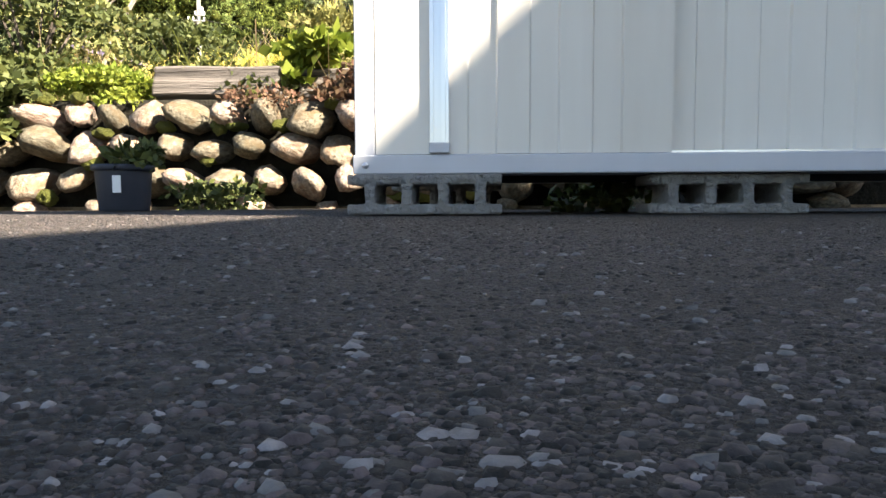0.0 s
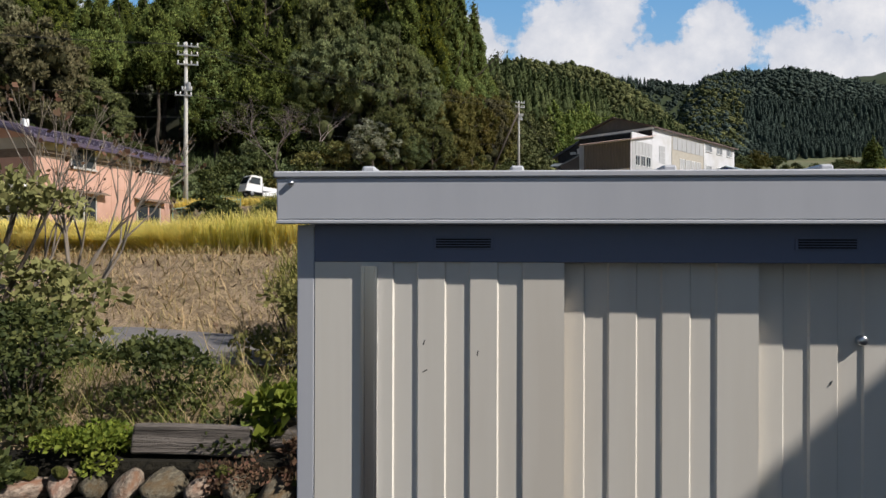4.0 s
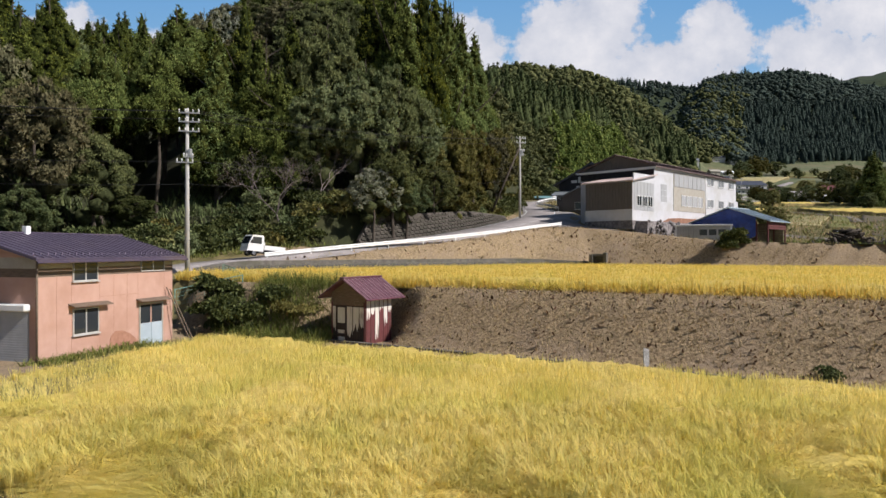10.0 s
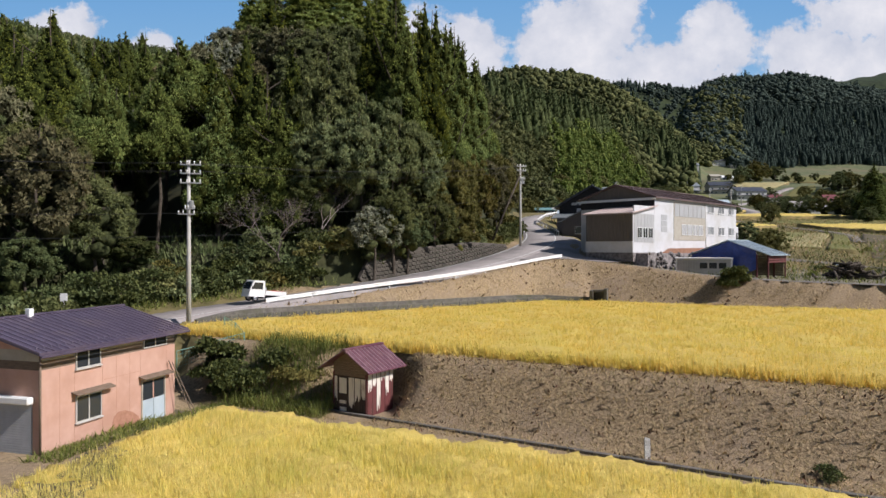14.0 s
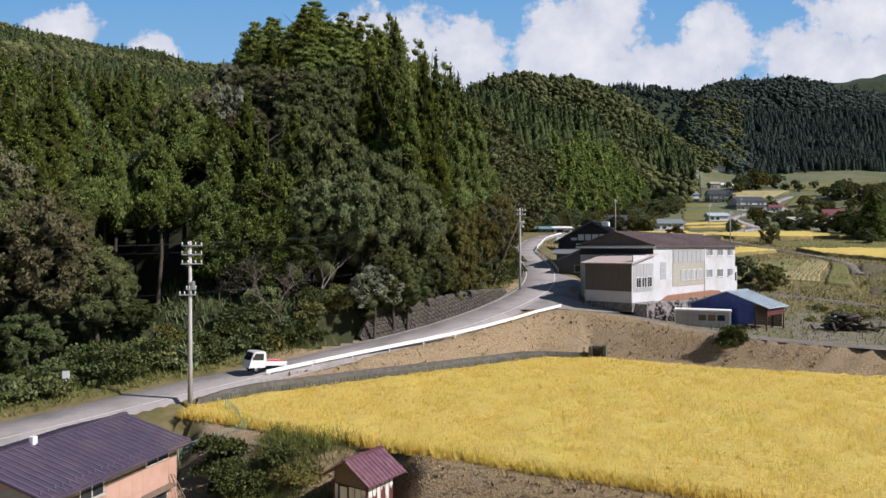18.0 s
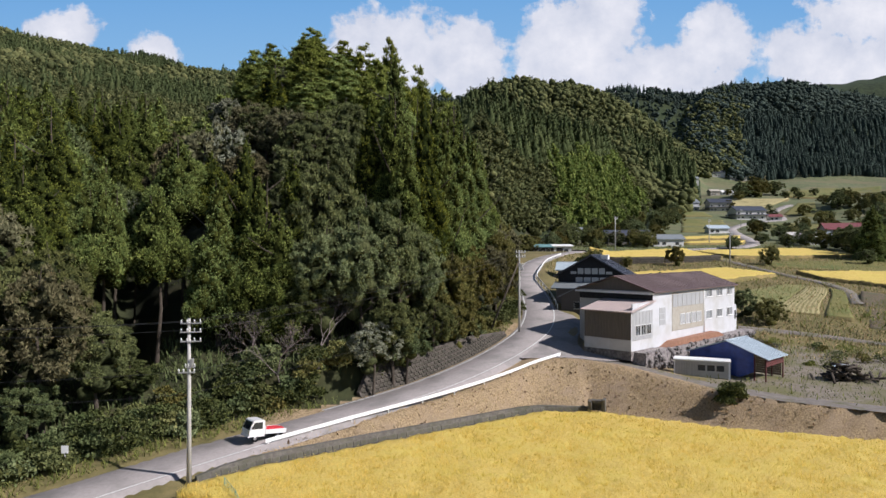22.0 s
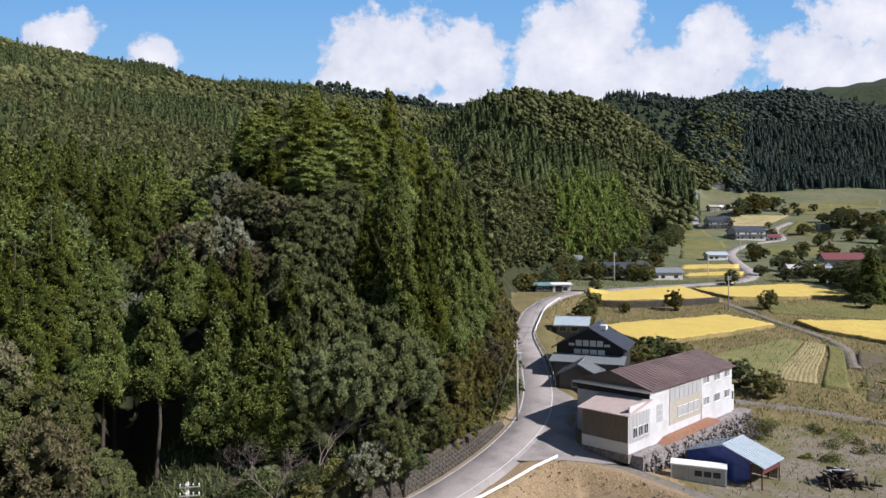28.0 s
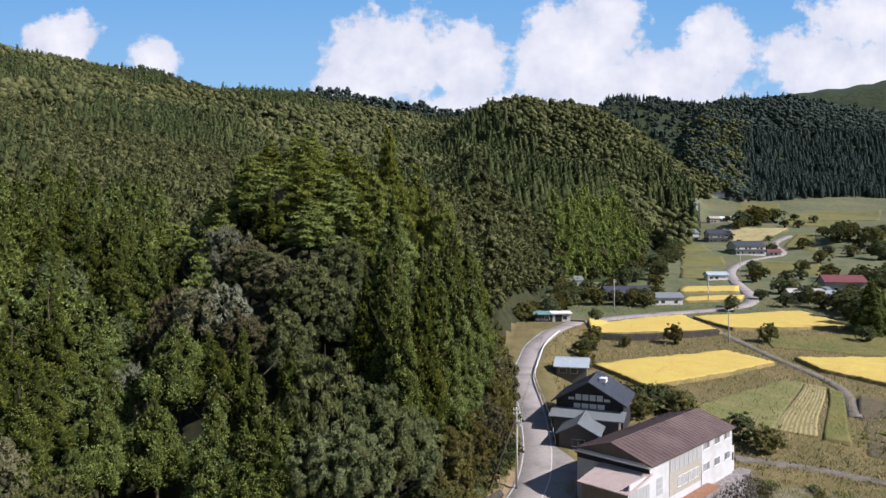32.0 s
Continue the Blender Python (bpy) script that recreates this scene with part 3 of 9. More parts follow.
gz = np.where((gp > 0) & (gp < 5.0) & (gy > 64.5) & (gy < 89.5), np.minimum(gz, road_z(gy) - 0.35), gz)
nr, nc = gx.shape
idx = np.arange(nr * nc).reshape(nr, nc)
gf = np.stack([idx[:-1, :-1], idx[:-1, 1:], idx[1:, 1:], idx[1:, :-1]], -1).reshape(-1, 4)
ground = new("ground", fast_mesh("ground", np.stack([gx, gy, gz], -1).reshape(-1, 3), gf, M["drygrass"], smooth=True))
for k in ("greengrass", "forestfloor", "farwood", "soil", "fargrass", "yard_dirt"):
    ground.data.materials.append(M[k])
cx, cy = gx[:-1, :-1].ravel(), gy[:-1, :-1].ravel()
wood = (cx < wood_edge(cy)) & (-0.677 * (cx - 4) + 0.735 * (cy - 85) > -2)
hills = land(cx, cy) - valley(cy) > 14
gm = np.zeros(len(gf), dtype=np.int32)
gm[(cy > 96) | ((cy > 74) & (cx > 46))] = 1
gm[(cx > 27) & (cy > rail_y(cx) + 3.5)] = 1
gm[(cy > 215) & (cx > 20)] = 5
gm[(cx > 29) & (cx < 62) & (cy > rail_y(cx) + 3.5) & (cy < 106 - 0.25 * (cx - 30))] = 6
gm[(cx < -17) & (cy > 30)] = 1
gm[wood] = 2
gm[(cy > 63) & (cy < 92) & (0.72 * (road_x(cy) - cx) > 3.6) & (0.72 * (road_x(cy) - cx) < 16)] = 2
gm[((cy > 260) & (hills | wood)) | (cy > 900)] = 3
gm[cy < 3.94] = 4
s_ = 0.45 * cx + 0.893 * cy
gm[(cy > rice_edge(cx)) & (s_ < 25.4) & (cx > -15)] = 4
ground.data.polygons.foreach_set("material_index", gm)
tagged(ground, "rolling ground of dry banks, grass and wooded hills", "ground", kind="structure")

# asphalt yard under the camera, with its loose grit
nx, ny = 61, 41
ax, ay = np.meshgrid(np.linspace(-9, 9, nx), np.linspace(-9, 3.8, ny))
rng = np.random.default_rng(3)
az = 0.004 * np.sin(ax * 1.7) * np.sin(ay * 1.3) * sstep(0.8, 2.5, np.hypot(ax, ay))
i2 = np.arange(nx * ny).reshape(ny, nx)
af = np.stack([i2[:-1, :-1], i2[:-1, 1:], i2[1:, 1:], i2[1:, :-1]], -1).reshape(-1, 4)
yard = new("pavement", fast_mesh("pavement", np.stack([ax, ay, az], -1).reshape(-1, 3), af, M["asphalt"], smooth=True))
tagged(yard, "dark worn asphalt yard with loose grit", "pavement", kind="structure")


def strip(name, material, ys, off0, off1, lift, label, category, thick=0.0):
    """A band along the road between two offsets from its middle, with sides if thick."""
    ys = np.asarray(ys, float)
    x, z = road_x(ys), road_z(ys)
    dx = np.gradient(x, ys)
    nx_, ny_ = 1 / np.hypot(1, dx), -dx / np.hypot(1, dx)
    rings = [(off0, lift), (off1, lift)]
    if thick:
        rings = [(off0 - 0.5, lift - thick)] + rings + [(off1 + 0.5, lift - thick)]
    v = np.concatenate([np.stack([x + nx_ * o, ys + ny_ * o, z + h], -1) for o, h in rings])
    n = len(ys)
    f = np.array([(r * n + i, (r + 1) * n + i, (r + 1) * n + i + 1, r * n + i + 1) for r in range(len(rings) - 1) for i in range(n - 1)])
    ob = new(name, fast_mesh(name, v, f, material))
    return tagged(ob, label, category, kind="structure")


def smooth_road():
    """Eases the road's bends."""
    global ROAD_Y, ROAD_X, ROAD_Z
    y = np.linspace(ROAD_Y[0], ROAD_Y[-1], 240)
    k = np.hanning(25)
    k /= k.sum()

    def ease(v):
        w = np.interp(y, ROAD_Y, v)
        p = np.pad(w, 12, mode="reflect", reflect_type="odd")
        return np.convolve(p, k, "valid")

    nx2, nz2 = ease(ROAD_X), ease(ROAD_Z)
    ROAD_X, ROAD_Z, ROAD_Y = nx2, nz2, y


smooth_road()
RY = np.linspace(31, 204, 300)
strip("road", M["road"], RY, -2.5, 2.5, 0.0, "grey asphalt road winding uphill past the wood", "road", 0.5)
strip("trim", M["road_line"], RY, 2.1, 2.25, 0.012, "white painted edge line of the road", "road marking")
strip("trim", M["road_line"], RY[RY > 60], -2.25, -2.1, 0.012, "white painted edge line of the road", "road marking")

# ---- storage shed on concrete blocks ----
SHED = pose(-0.318, 1.585, 0.0, 0, 0, -3.4)
shed = thing("storage_shed", SHED, "beige steel storage shed with ribbed sliding doors, raised on concrete blocks", "shed")
SW, SD, ZB, ZT = 3.05, 0.85, 0.155, 2.06


def ribbed_door(x0, x1, y, ups, z0, z1):
    """A sheet-steel door leaf: raised and sunken stripes with narrow sloping flanks. ups: (start, end) of the raised stripes."""
    pts = [(x0, y)]
    d, e = 0.0065, 0.005
    for a, b in ups:
        if a > x0 + 0.01:
            pts += [(a - e, y + d), (a, y)]
        if b < x1 - 0.01:
            pts += [(b, y), (b + e, y + d)]
    if pts[0][0] == x0 and ups[0][0] > x0 + 0.01:
        pts[0] = (x0, y + d)
    pts.append((x1, y if ups[-1][1] > x1 - 0.01 else y + d))
    pts += [(x1, y + 0.03), (x0, y + 0.03)]
    n = len(pts)
    v = [(px, py, z) for z in (z0, z1) for px, py in pts]
    f = [(i, (i + 1) % n, (i + 1) % n + n, i + n) for i in range(n)]
    f += [tuple(range(n))[::-1], tuple(range(n, 2 * n))]
    return mesh("door", v, f, M["shed"])


def stripes(first, step, width, x1):
    out, a = [], first
    while a < x1:
        out.append((a, min(a + width, x1)))
        a += step
    return out


door_a = part("door", ribbed_door(0.055, 0.80, 0.0, [(0.055, 0.29)] + stripes(0.367, 0.156, 0.079, 0.67)[:2] + [(0.679, 0.80)], ZB + 0.002, ZT), shed)
part("door", ribbed_door(0.79, 1.375, 0.04, [(0.79, 0.862)] + stripes(0.938, 0.157, 0.079, 1.2) [:2] + [(1.255, 1.375)], ZB + 0.002, ZT), shed)
door_c = part("door", ribbed_door(1.365, SW - 0.06, 0.078, [(1.365, 1.46)] + stripes(1.54, 0.157, 0.079, SW - 0.2) + [(SW - 0.15, SW - 0.06)], ZB + 0.002, ZT), shed)
ch = [(0.196, 0.004), (0.196, -0.010), (0.206, -0.010), (0.206, -0.003), (0.226, -0.003), (0.226, -0.016), (0.236, -0.016), (0.236, -0.008), (0.244, -0.008), (0.244, 0.004)]
nch = len(ch)
part("handle_channel", mesh("handle_channel", [(x, y, z) for z in (ZB + 0.03, ZT - 0.012) for x, y in ch],
     [(k, (k + 1) % nch, (k + 1) % nch + nch, k + nch) for k in range(nch)] + [tuple(range(nch))[::-1], tuple(range(nch, 2 * nch))], M["chrome"]), door_a, "bright aluminium pull channel")
part("channel_foot", boxes("channel_foot", M["shed_frame"], (0.194, -0.018, ZB + 0.004, 0.247, 0.004, ZB + 0.03), bevel=0.002), door_a)
lock = part("lock_plate", boxes("lock_plate", M["lockplate"], (0.105, -0.008, 1.0, 0.176, 0.002, 1.135), bevel=0.003), door_a, "steel lock plate with two chrome knobs")


def knob(x, z, r):
    return mesh("knob", *revolve([(0, -0.017), (r * 0.7, -0.017), (r, -0.014), (r, -0.010), (r * 1.15, -0.008), (r * 1.15, -0.004)], x, z), M["chrome"], smooth=True)


def revolve(profile, cx, cz, n=18):
    """Turns (radius, y) about an axis along y."""
    v, f = [], []
    for r, y in profile:
        v += [(cx + r * math.cos(2 * math.pi * k / n), y, cz + r * math.sin(2 * math.pi * k / n)) for k in range(n)]
    for i in range(len(profile) - 1):
        f += [(i * n + k, i * n + (k + 1) % n, (i + 1) * n + (k + 1) % n, (i + 1) * n + k) for k in range(n)]
    return v, f


part("knob", knob(0.143, 1.105, 0.019), lock)
part("knob", knob(0.143, 1.047, 0.014), lock)
part("keyhole", boxes("keyhole", M["dark"], (0.135, -0.0105, 1.02, 0.151, -0.007, 1.03)), lock)
part("knob", mesh("knob", *revolve([(0, 0.06), (0.011, 0.06), (0.016, 0.066), (0.016, 0.079)], 1.687, 1.83), M["chrome"], smooth=True), door_c)
# posts, sill, lintel, fascia, roof, back
part("post", boxes("post", M["shed_frame"], (0, 0.0, 0.105, 0.053, 0.13, 2.17), bevel=0.003), shed)
part("post", boxes("post", M["shed_frame"], (SW - 0.053, 0.0, 0.105, SW, 0.13, 2.17), bevel=0.003), shed)
sill = part("sill", boxes("sill", M["shed_frame"], (-0.003, -0.012, 0.106, SW + 0.003, 0.14, ZB), bevel=0.003), shed)
part("rail", boxes("rail", M["chrome"], (0.8, 0.028, ZB, SW - 0.055, 0.036, ZB + 0.008), (1.4, 0.068, ZB, SW - 0.055, 0.074, ZB + 0.008)), sill)
for bx in (0.03, SW - 0.03):
    part("bolt", mesh("bolt", *revolve([(0, -0.020), (0.007, -0.018), (0.009, -0.0125)], bx, 0.128, 10), M["chrome"], smooth=True), sill)
lintel = part("lintel", boxes("lintel", M["shed_navy"], (0.0535, -0.004, ZT, SW - 0.0535, 0.135, 2.175), bevel=0.002), shed, "navy steel lintel in the shade of the eave")
for vx in (0.415, 1.46, 2.5):
    fr = part("vent", boxes("vent", M["shed_navy"], (vx - 0.003, -0.008, 2.098, vx + 0.177, -0.0045, 2.137), bevel=0.001), lintel)
    part("louvre", boxes("louvre", M["dark"], *[(vx + 0.006, -0.0095, 2.103 + k * 0.0075, vx + 0.168, -0.0082, 2.1075 + k * 0.0075) for k in range(4)]), lintel)
fascia = part("fascia", boxes("fascia", M["shed_frame"], (-0.045, -0.063, 2.183, SW + 0.045, -0.047, 2.305), bevel=0.004), shed, "pale steel roof fascia")
part("roof_edge", boxes("roof_edge", M["shed_frame"], (-0.052, -0.070, 2.3055, SW + 0.052, -0.03, 2.325), bevel=0.004), shed)
part("drip_edge", boxes("drip_edge", M["shed_frame"], (-0.045, -0.066, 2.172, SW + 0.045, -0.0045, 2.1828), bevel=0.002), shed)
part("bolt", mesh("bolt", *revolve([(0, -0.076), (0.008, -0.074), (0.010, -0.0635)], 0.0, 2.29, 10), M["chrome"], smooth=True), fascia)
part("roof", prism("roof", M["shed_frame"], [(-0.05, 2.304), (SW + 0.05, 2.304), (SW + 0.05, 2.322), (-0.05, 2.322)], -0.03, SD + 0.05), shed)
for k in range(7):
    xx = 0.2 + k * 0.44
    part("roof_rib", boxes("roof_rib", M["shed_frame"], (xx, -0.02, 2.3225, xx + 0.04, SD + 0.04, 2.345), bevel=0.006), shed)
part("side_wall", boxes("side_wall", M["shed"], (0.002, 0.131, 0.106, 0.02, SD, 2.303)), shed)
part("side_wall", boxes("side_wall", M["shed"], (SW - 0.02, 0.131, 0.106, SW - 0.002, SD, 2.303)), shed)
part("back_wall", boxes("back_wall", M["shed"], (0.021, SD - 0.02, 0.106, SW - 0.021, SD, 2.303)), shed)
part("floor_pan", boxes("floor_pan", M["dark"], (0.021, 0.141, 0.108, SW - 0.021, SD - 0.021, 0.13)), shed)
# scratches and a sticker trace on the door
for sx, sz, tilt in ((0.385, 1.82, 20), (0.545, 1.79, 10), (0.388, 1.735, 60), (1.60, 1.70, 30)):
    part("scratch", boxes("scratch", M["dark"], (-0.0015, -0.0012, -0.008, 0.0015, 0.0, 0.008)), shed, at=SHED @ pose(sx, 0.001 if sx < 0.8 else 0.077, sz, 0, tilt, 0))


def block_mesh():
    """A hollow concrete block on its side: three openings through it and a half opening at either end."""
    L, D, H, w = 0.39, 0.19, 0.1, 0.025
    bm = bmesh.new()
    xs = [0, 0.045, 0.072, 0.138, 0.165, 0.23, 0.257, 0.322, 0.349, L]
    zs = [0, w, H - w, H]
    ys = [0, D]
    grid = {(i, j, k): bm.verts.new((x, y, z)) for i, x in enumerate(xs) for j, y in enumerate(ys) for k, z in enumerate(zs)}

    def solid_cell(i, k):
        return 0 <= i < 9 and 0 <= k < 3 and (k != 1 or i % 2 == 1)

    for i in range(9):
        for k in range(3):
            if not solid_cell(i, k):
                continue
            for j in (0, 1):
                bm.faces.new([grid[q] for q in ((i, j, k), (i + 1, j, k), (i + 1, j, k + 1), (i, j, k + 1))])
            for di, dk, e in ((-1, 0, ((i, k), (i, k + 1))), (1, 0, ((i + 1, k), (i + 1, k + 1))), (0, -1, ((i, k), (i + 1, k))), (0, 1, ((i, k + 1), (i + 1, k + 1)))):
                if not solid_cell(i + di, k + dk):
                    (a0, a1), (b0, b1) = e
                    bm.faces.new([grid[q] for q in ((a0, 0, a1), (b0, 0, b1), (b0, 1, b1), (a0, 1, a1))])
    bmesh.ops.delete(bm, geom=[v for v in bm.verts if not v.link_faces], context="VERTS")
    bmesh.ops.recalc_face_normals(bm, faces=bm.faces)
    bmesh.ops.bevel(bm, geom=[e for e in bm.edges if e.calc_face_angle(0) > 1], offset=0.006, segments=2, affect="EDGES", profile=0.5)
    bmesh.ops.subdivide_edges(bm, edges=bm.edges[:], cuts=2, use_grid_fill=True)
    for v in bm.verts:
        v.co += noise.noise_vector(v.co * 55) * 0.0022
    bmesh.ops.recalc_face_normals(bm, faces=bm.faces)
    me = bpy.data.meshes.new("concrete_block")
    bm.to_mesh(me)
    bm.free()
    me.materials.append(M["concrete"])
    return me


BLOCK = block_mesh()
for bx, by, bt in ((-0.01, -0.055, 1), (0.752, 0.02, 0), (1.55, -0.05, 0), (2.3, -0.05, 1), (-0.01, 0.64, 0), (0.9, 0.64, 0), (1.9, 0.64, 1), (2.66, 0.64, 0)):
    ob = new("concrete_block", BLOCK)
    ob.matrix_world = SHED @ pose(bx, by, 0.0035, 0, 0, bt)
    tagged(ob, "rough grey hollow concrete block lying under the shed", "concrete block", "blocks under the shed")

# the stones of the asphalt near the camera, rounded and half sunk
rng = np.random.default_rng(11)
n = 60000
gr = 0.04 + 2.5 * rng.random(n) ** 1.9
ga = rng.uniform(-0.95, 0.95, n)
px_, py_ = gr * np.sin(ga) - 0.05, gr * np.cos(ga) - 0.15
sz = np.minimum(rng.gamma(2.2, 0.0004, n) + 0.0006, 0.004)
sz = sz * np.clip(gr / 0.4, 0.62, 1.0)
pale = rng.random(n) < 0.04
sz = np.where(pale, sz * 1.35, sz)
ring = [(math.cos(k * 1.0472), math.sin(k * 1.0472)) for k in range(6)]
sv = np.array([(a, b, 0.0) for a, b in ring] + [(0.62 * a, 0.62 * b, 0.75) for a, b in ring[::2]], float)
sf = np.array([(0, 1, 6), (1, 7, 6), (1, 2, 7), (2, 3, 7), (3, 8, 7), (3, 4, 8), (4, 5, 8), (5, 6, 8), (5, 0, 6), (6, 7, 8)])
gv = sv[None] * sz[:, None, None] * rng.uniform(0.75, 1.25, (n, 9, 1)) * np.stack([np.ones(n), rng.uniform(0.6, 1.0, n), rng.uniform(0.35, 0.8, n)], -1)[:, None]
gv = gv + np.stack([px_, py_, -0.12 * sz], -1)[:, None]
grit = new("grit", fast_mesh("grit", gv.reshape(-1, 3), (sf[None] + (np.arange(n) * 9)[:, None, None]).reshape(-1, 3), M["grit"]))
grit.data.materials.append(M["grit_pale"])
grit.data.polygons.foreach_set("material_index", np.repeat(pale, len(sf)).astype(np.int32))
tagged(grit, "coarse grey and tan stones in worn asphalt", "grit", kind="stuff")

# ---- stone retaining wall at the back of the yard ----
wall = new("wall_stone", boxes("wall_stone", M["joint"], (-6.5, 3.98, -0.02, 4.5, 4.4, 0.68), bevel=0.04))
tagged(wall, "low dry wall of rounded river stones with moss", "stone wall", kind="structure")


def stone_mesh(seed):
    bm = bmesh.new()
    bmesh.ops.create_icosphere(bm, subdivisions=2, radius=1)
    off = Vector((seed * 7.3, seed * 3.1, seed))
    for v in bm.verts:
        v.co *= 1 + 0.42 * noise.noise(v.co * 0.9 + off) + 0.10 * noise.noise(v.co * 2.7 + off)
    for p in bm.faces:
        p.smooth = True
    me = bpy.data.meshes.new("stone")
    bm.to_mesh(me)
    bm.free()
    me.materials.append(M["stone"])
    return me


STONES = [stone_mesh(k) for k in range(7)]
rng = random.Random(5)
for row, zc in enumerate((0.02, 0.165, 0.365, 0.565)):
    x = -5.2 + (row % 2) * 0.1
    while x < 2.2:
        w = rng.uniform(0.085, 0.12) if row else rng.uniform(0.04, 0.08)
        x += w
        st = part("stone", STONES[rng.randrange(7)], wall)
        st.matrix_world = pose(x, 3.81 + rng.uniform(-0.04, 0.03) + row * 0.03 - (0.03 if row == 0 else 0), zc + rng.uniform(-0.025, 0.025), rng.uniform(-15, 25), rng.uniform(-50, 12), rng.uniform(-25, 25)) @ Matrix.Diagonal((w * rng.uniform(0.85, 1.05), w * 1.9, w * rng.uniform(0.72, 1.0), 1))
        x += w * 0.98 + (rng.uniform(0.015, 0.06) if row else rng.uniform(0.05, 0.3))


def moss_mesh(seed):
    bm = bmesh.new()
    bmesh.ops.create_icosphere(bm, subdivisions=3, radius=1)
    for v in bm.verts:
        v.co *= 1 + 0.3 * noise.noise(v.co * 1.6 + Vector((seed, 0, 0))) + 0.16 * noise.noise(v.co * 7)
    me = bpy.data.meshes.new("moss")
    bm.to_mesh(me)
    bm.free()
    me.materials.append(M["moss"])
    return me


MOSS = [moss_mesh(k * 5.1) for k in range(3)]
for k in range(30):
    mx_, mz = rng.uniform(-4.5, 0.4), rng.choice((0.09, 0.27, 0.28, 0.47, 0.48, 0.65))
    ms = part("moss", MOSS[k % 3], wall, "cushion of yellow-green moss")
    ms.matrix_world = pose(mx_, 3.78 + mz * 0.1, mz + rng.uniform(-0.03, 0.03), 0, 0, rng.uniform(0, 360)) @ Matrix.Diagonal((rng.uniform(0.04, 0.09), rng.uniform(0.04, 0.07), rng.uniform(0.025, 0.055), 1))

# squared timbers lying on the slope above the wall
for i, (tx, ty, tz, tl, trz) in enumerate(((-1.57, 4.14, 0.69, 0.82, -3), (-0.68, 4.28, 0.70, 0.8, -3))):
    bm = bmesh.new()
    v, f = box_data(-tl / 2, -0.1, 0, tl / 2, 0.1, 0.2)
    vs = [bm.verts.new(p) for p in v]
    for q in f:
        bm.faces.new([vs[k] for k in q])
    bmesh.ops.bevel(bm, geom=bm.edges[:], offset=0.018, segments=2, affect="EDGES", profile=0.5)
    bmesh.ops.subdivide_edges(bm, edges=bm.edges[:], cuts=3, use_grid_fill=True)
    for v in bm.verts:
        v.co.z += 0.012 * noise.noise(Vector((v.co.x * 3, v.co.y * 30, v.co.z * 30 + i)))
        v.co.y += 0.010 * noise.noise(Vector((v.co.x * 2.5, v.co.z * 25, 4 + i)))
    bmesh.ops.recalc_face_normals(bm, faces=bm.faces)
    me = bpy.data.meshes.new("squared_timber")
    bm.to_mesh(me)
    bm.free()
    me.materials.append(M["timber"])
    ob = new("squared_timber", me)
    ob.matrix_world = pose(tx, ty, tz, -14, 0.5 - i, trz)
    tagged(ob, "grey weathered squared timber lying above the stone wall", "timber")

# flower pot
pot = thing("flower_pot", pose(-1.555, 2.84, 0.004) @ Matrix.Scale(1.06, 4), "dark blue plastic flower pot with a white sticker", "flower pot")


def lathe(name, prof, material, n=24):
    v, f = [], []
    for r, z in prof:
        v += [(r * math.cos(2 * math.pi * k / n), r * math.sin(2 * math.pi * k / n), z) for k in range(n)]
    for i in range(len(prof) - 1):
        f += [(i * n + k, i * n + (k + 1) % n, (i + 1) * n + (k + 1) % n, (i + 1) * n + k) for k in range(n)]
    return mesh(name, v, f, material, smooth=True)


part("pot_body", lathe("pot_body", [(0, 0), (0.098, 0), (0.1, 0.004), (0.112, 0.165), (0.112, 0.166), (0.122, 0.167), (0.125, 0.171), (0.125, 0.188), (0.122, 0.192), (0.113, 0.192), (0.111, 0.17), (0, 0.168)], M["plastic_navy"]), pot)
part("sticker", boxes("sticker", M["white"], (0.008, -0.1125, 0.075, 0.042, -0.1095, 0.145)), pot, "blank white sticker")
part("potting_soil", lathe("potting_soil", [(0, 0.176), (0.06, 0.178), (0.11, 0.174)], M["soil"]), pot)

# the owner's house behind the camera: its eave shades the yard
home = thing("house", pose(5.56, 0.7, 0), "plain two-storey house standing beside the yard", "house")
part("wall", boxes("wall", M["plaster_pale"], (0.5, -13, -0.05, 7.4, -0.5, 5.4)), home)
part("roof", prism("roof", M["roof_slate"], [(0, 5.5), (3.95, 7.9), (7.9, 5.5), (7.9, 5.36), (3.95, 7.76), (0, 5.36)], -13.4, 0.0), home)

# ---- path between the garden and the bank ----
pxs = np.linspace(-14, 7, 40)
pyc = np.interp(pxs, [-14, -9, -5, -2, 2, 7], [13.2, 10.4, 8.2, 6.7, 6.2, 6.2])
pv = np.concatenate([np.stack([pxs, pyc + o, land(pxs, pyc) * 0 + 1.0 + 0.05 * (pyc > 8.4) * (pyc - 8.4)], -1) for o in (-0.95, 0.95)])
pf = np.array([(i, i + 1, 41 + i, 40 + i) for i in range(39)])
tagged(new("path", fast_mesh("path", pv + np.array([0, 0, 0.03]), pf, M["path"])), "narrow grey paved path at the foot of a bank", "path", kind="structure")

# ---- roadside: guard rail, walls, poles ----
def placed(name, me, parent, m, label=""):
    return part(name, me, parent, label, at=m)


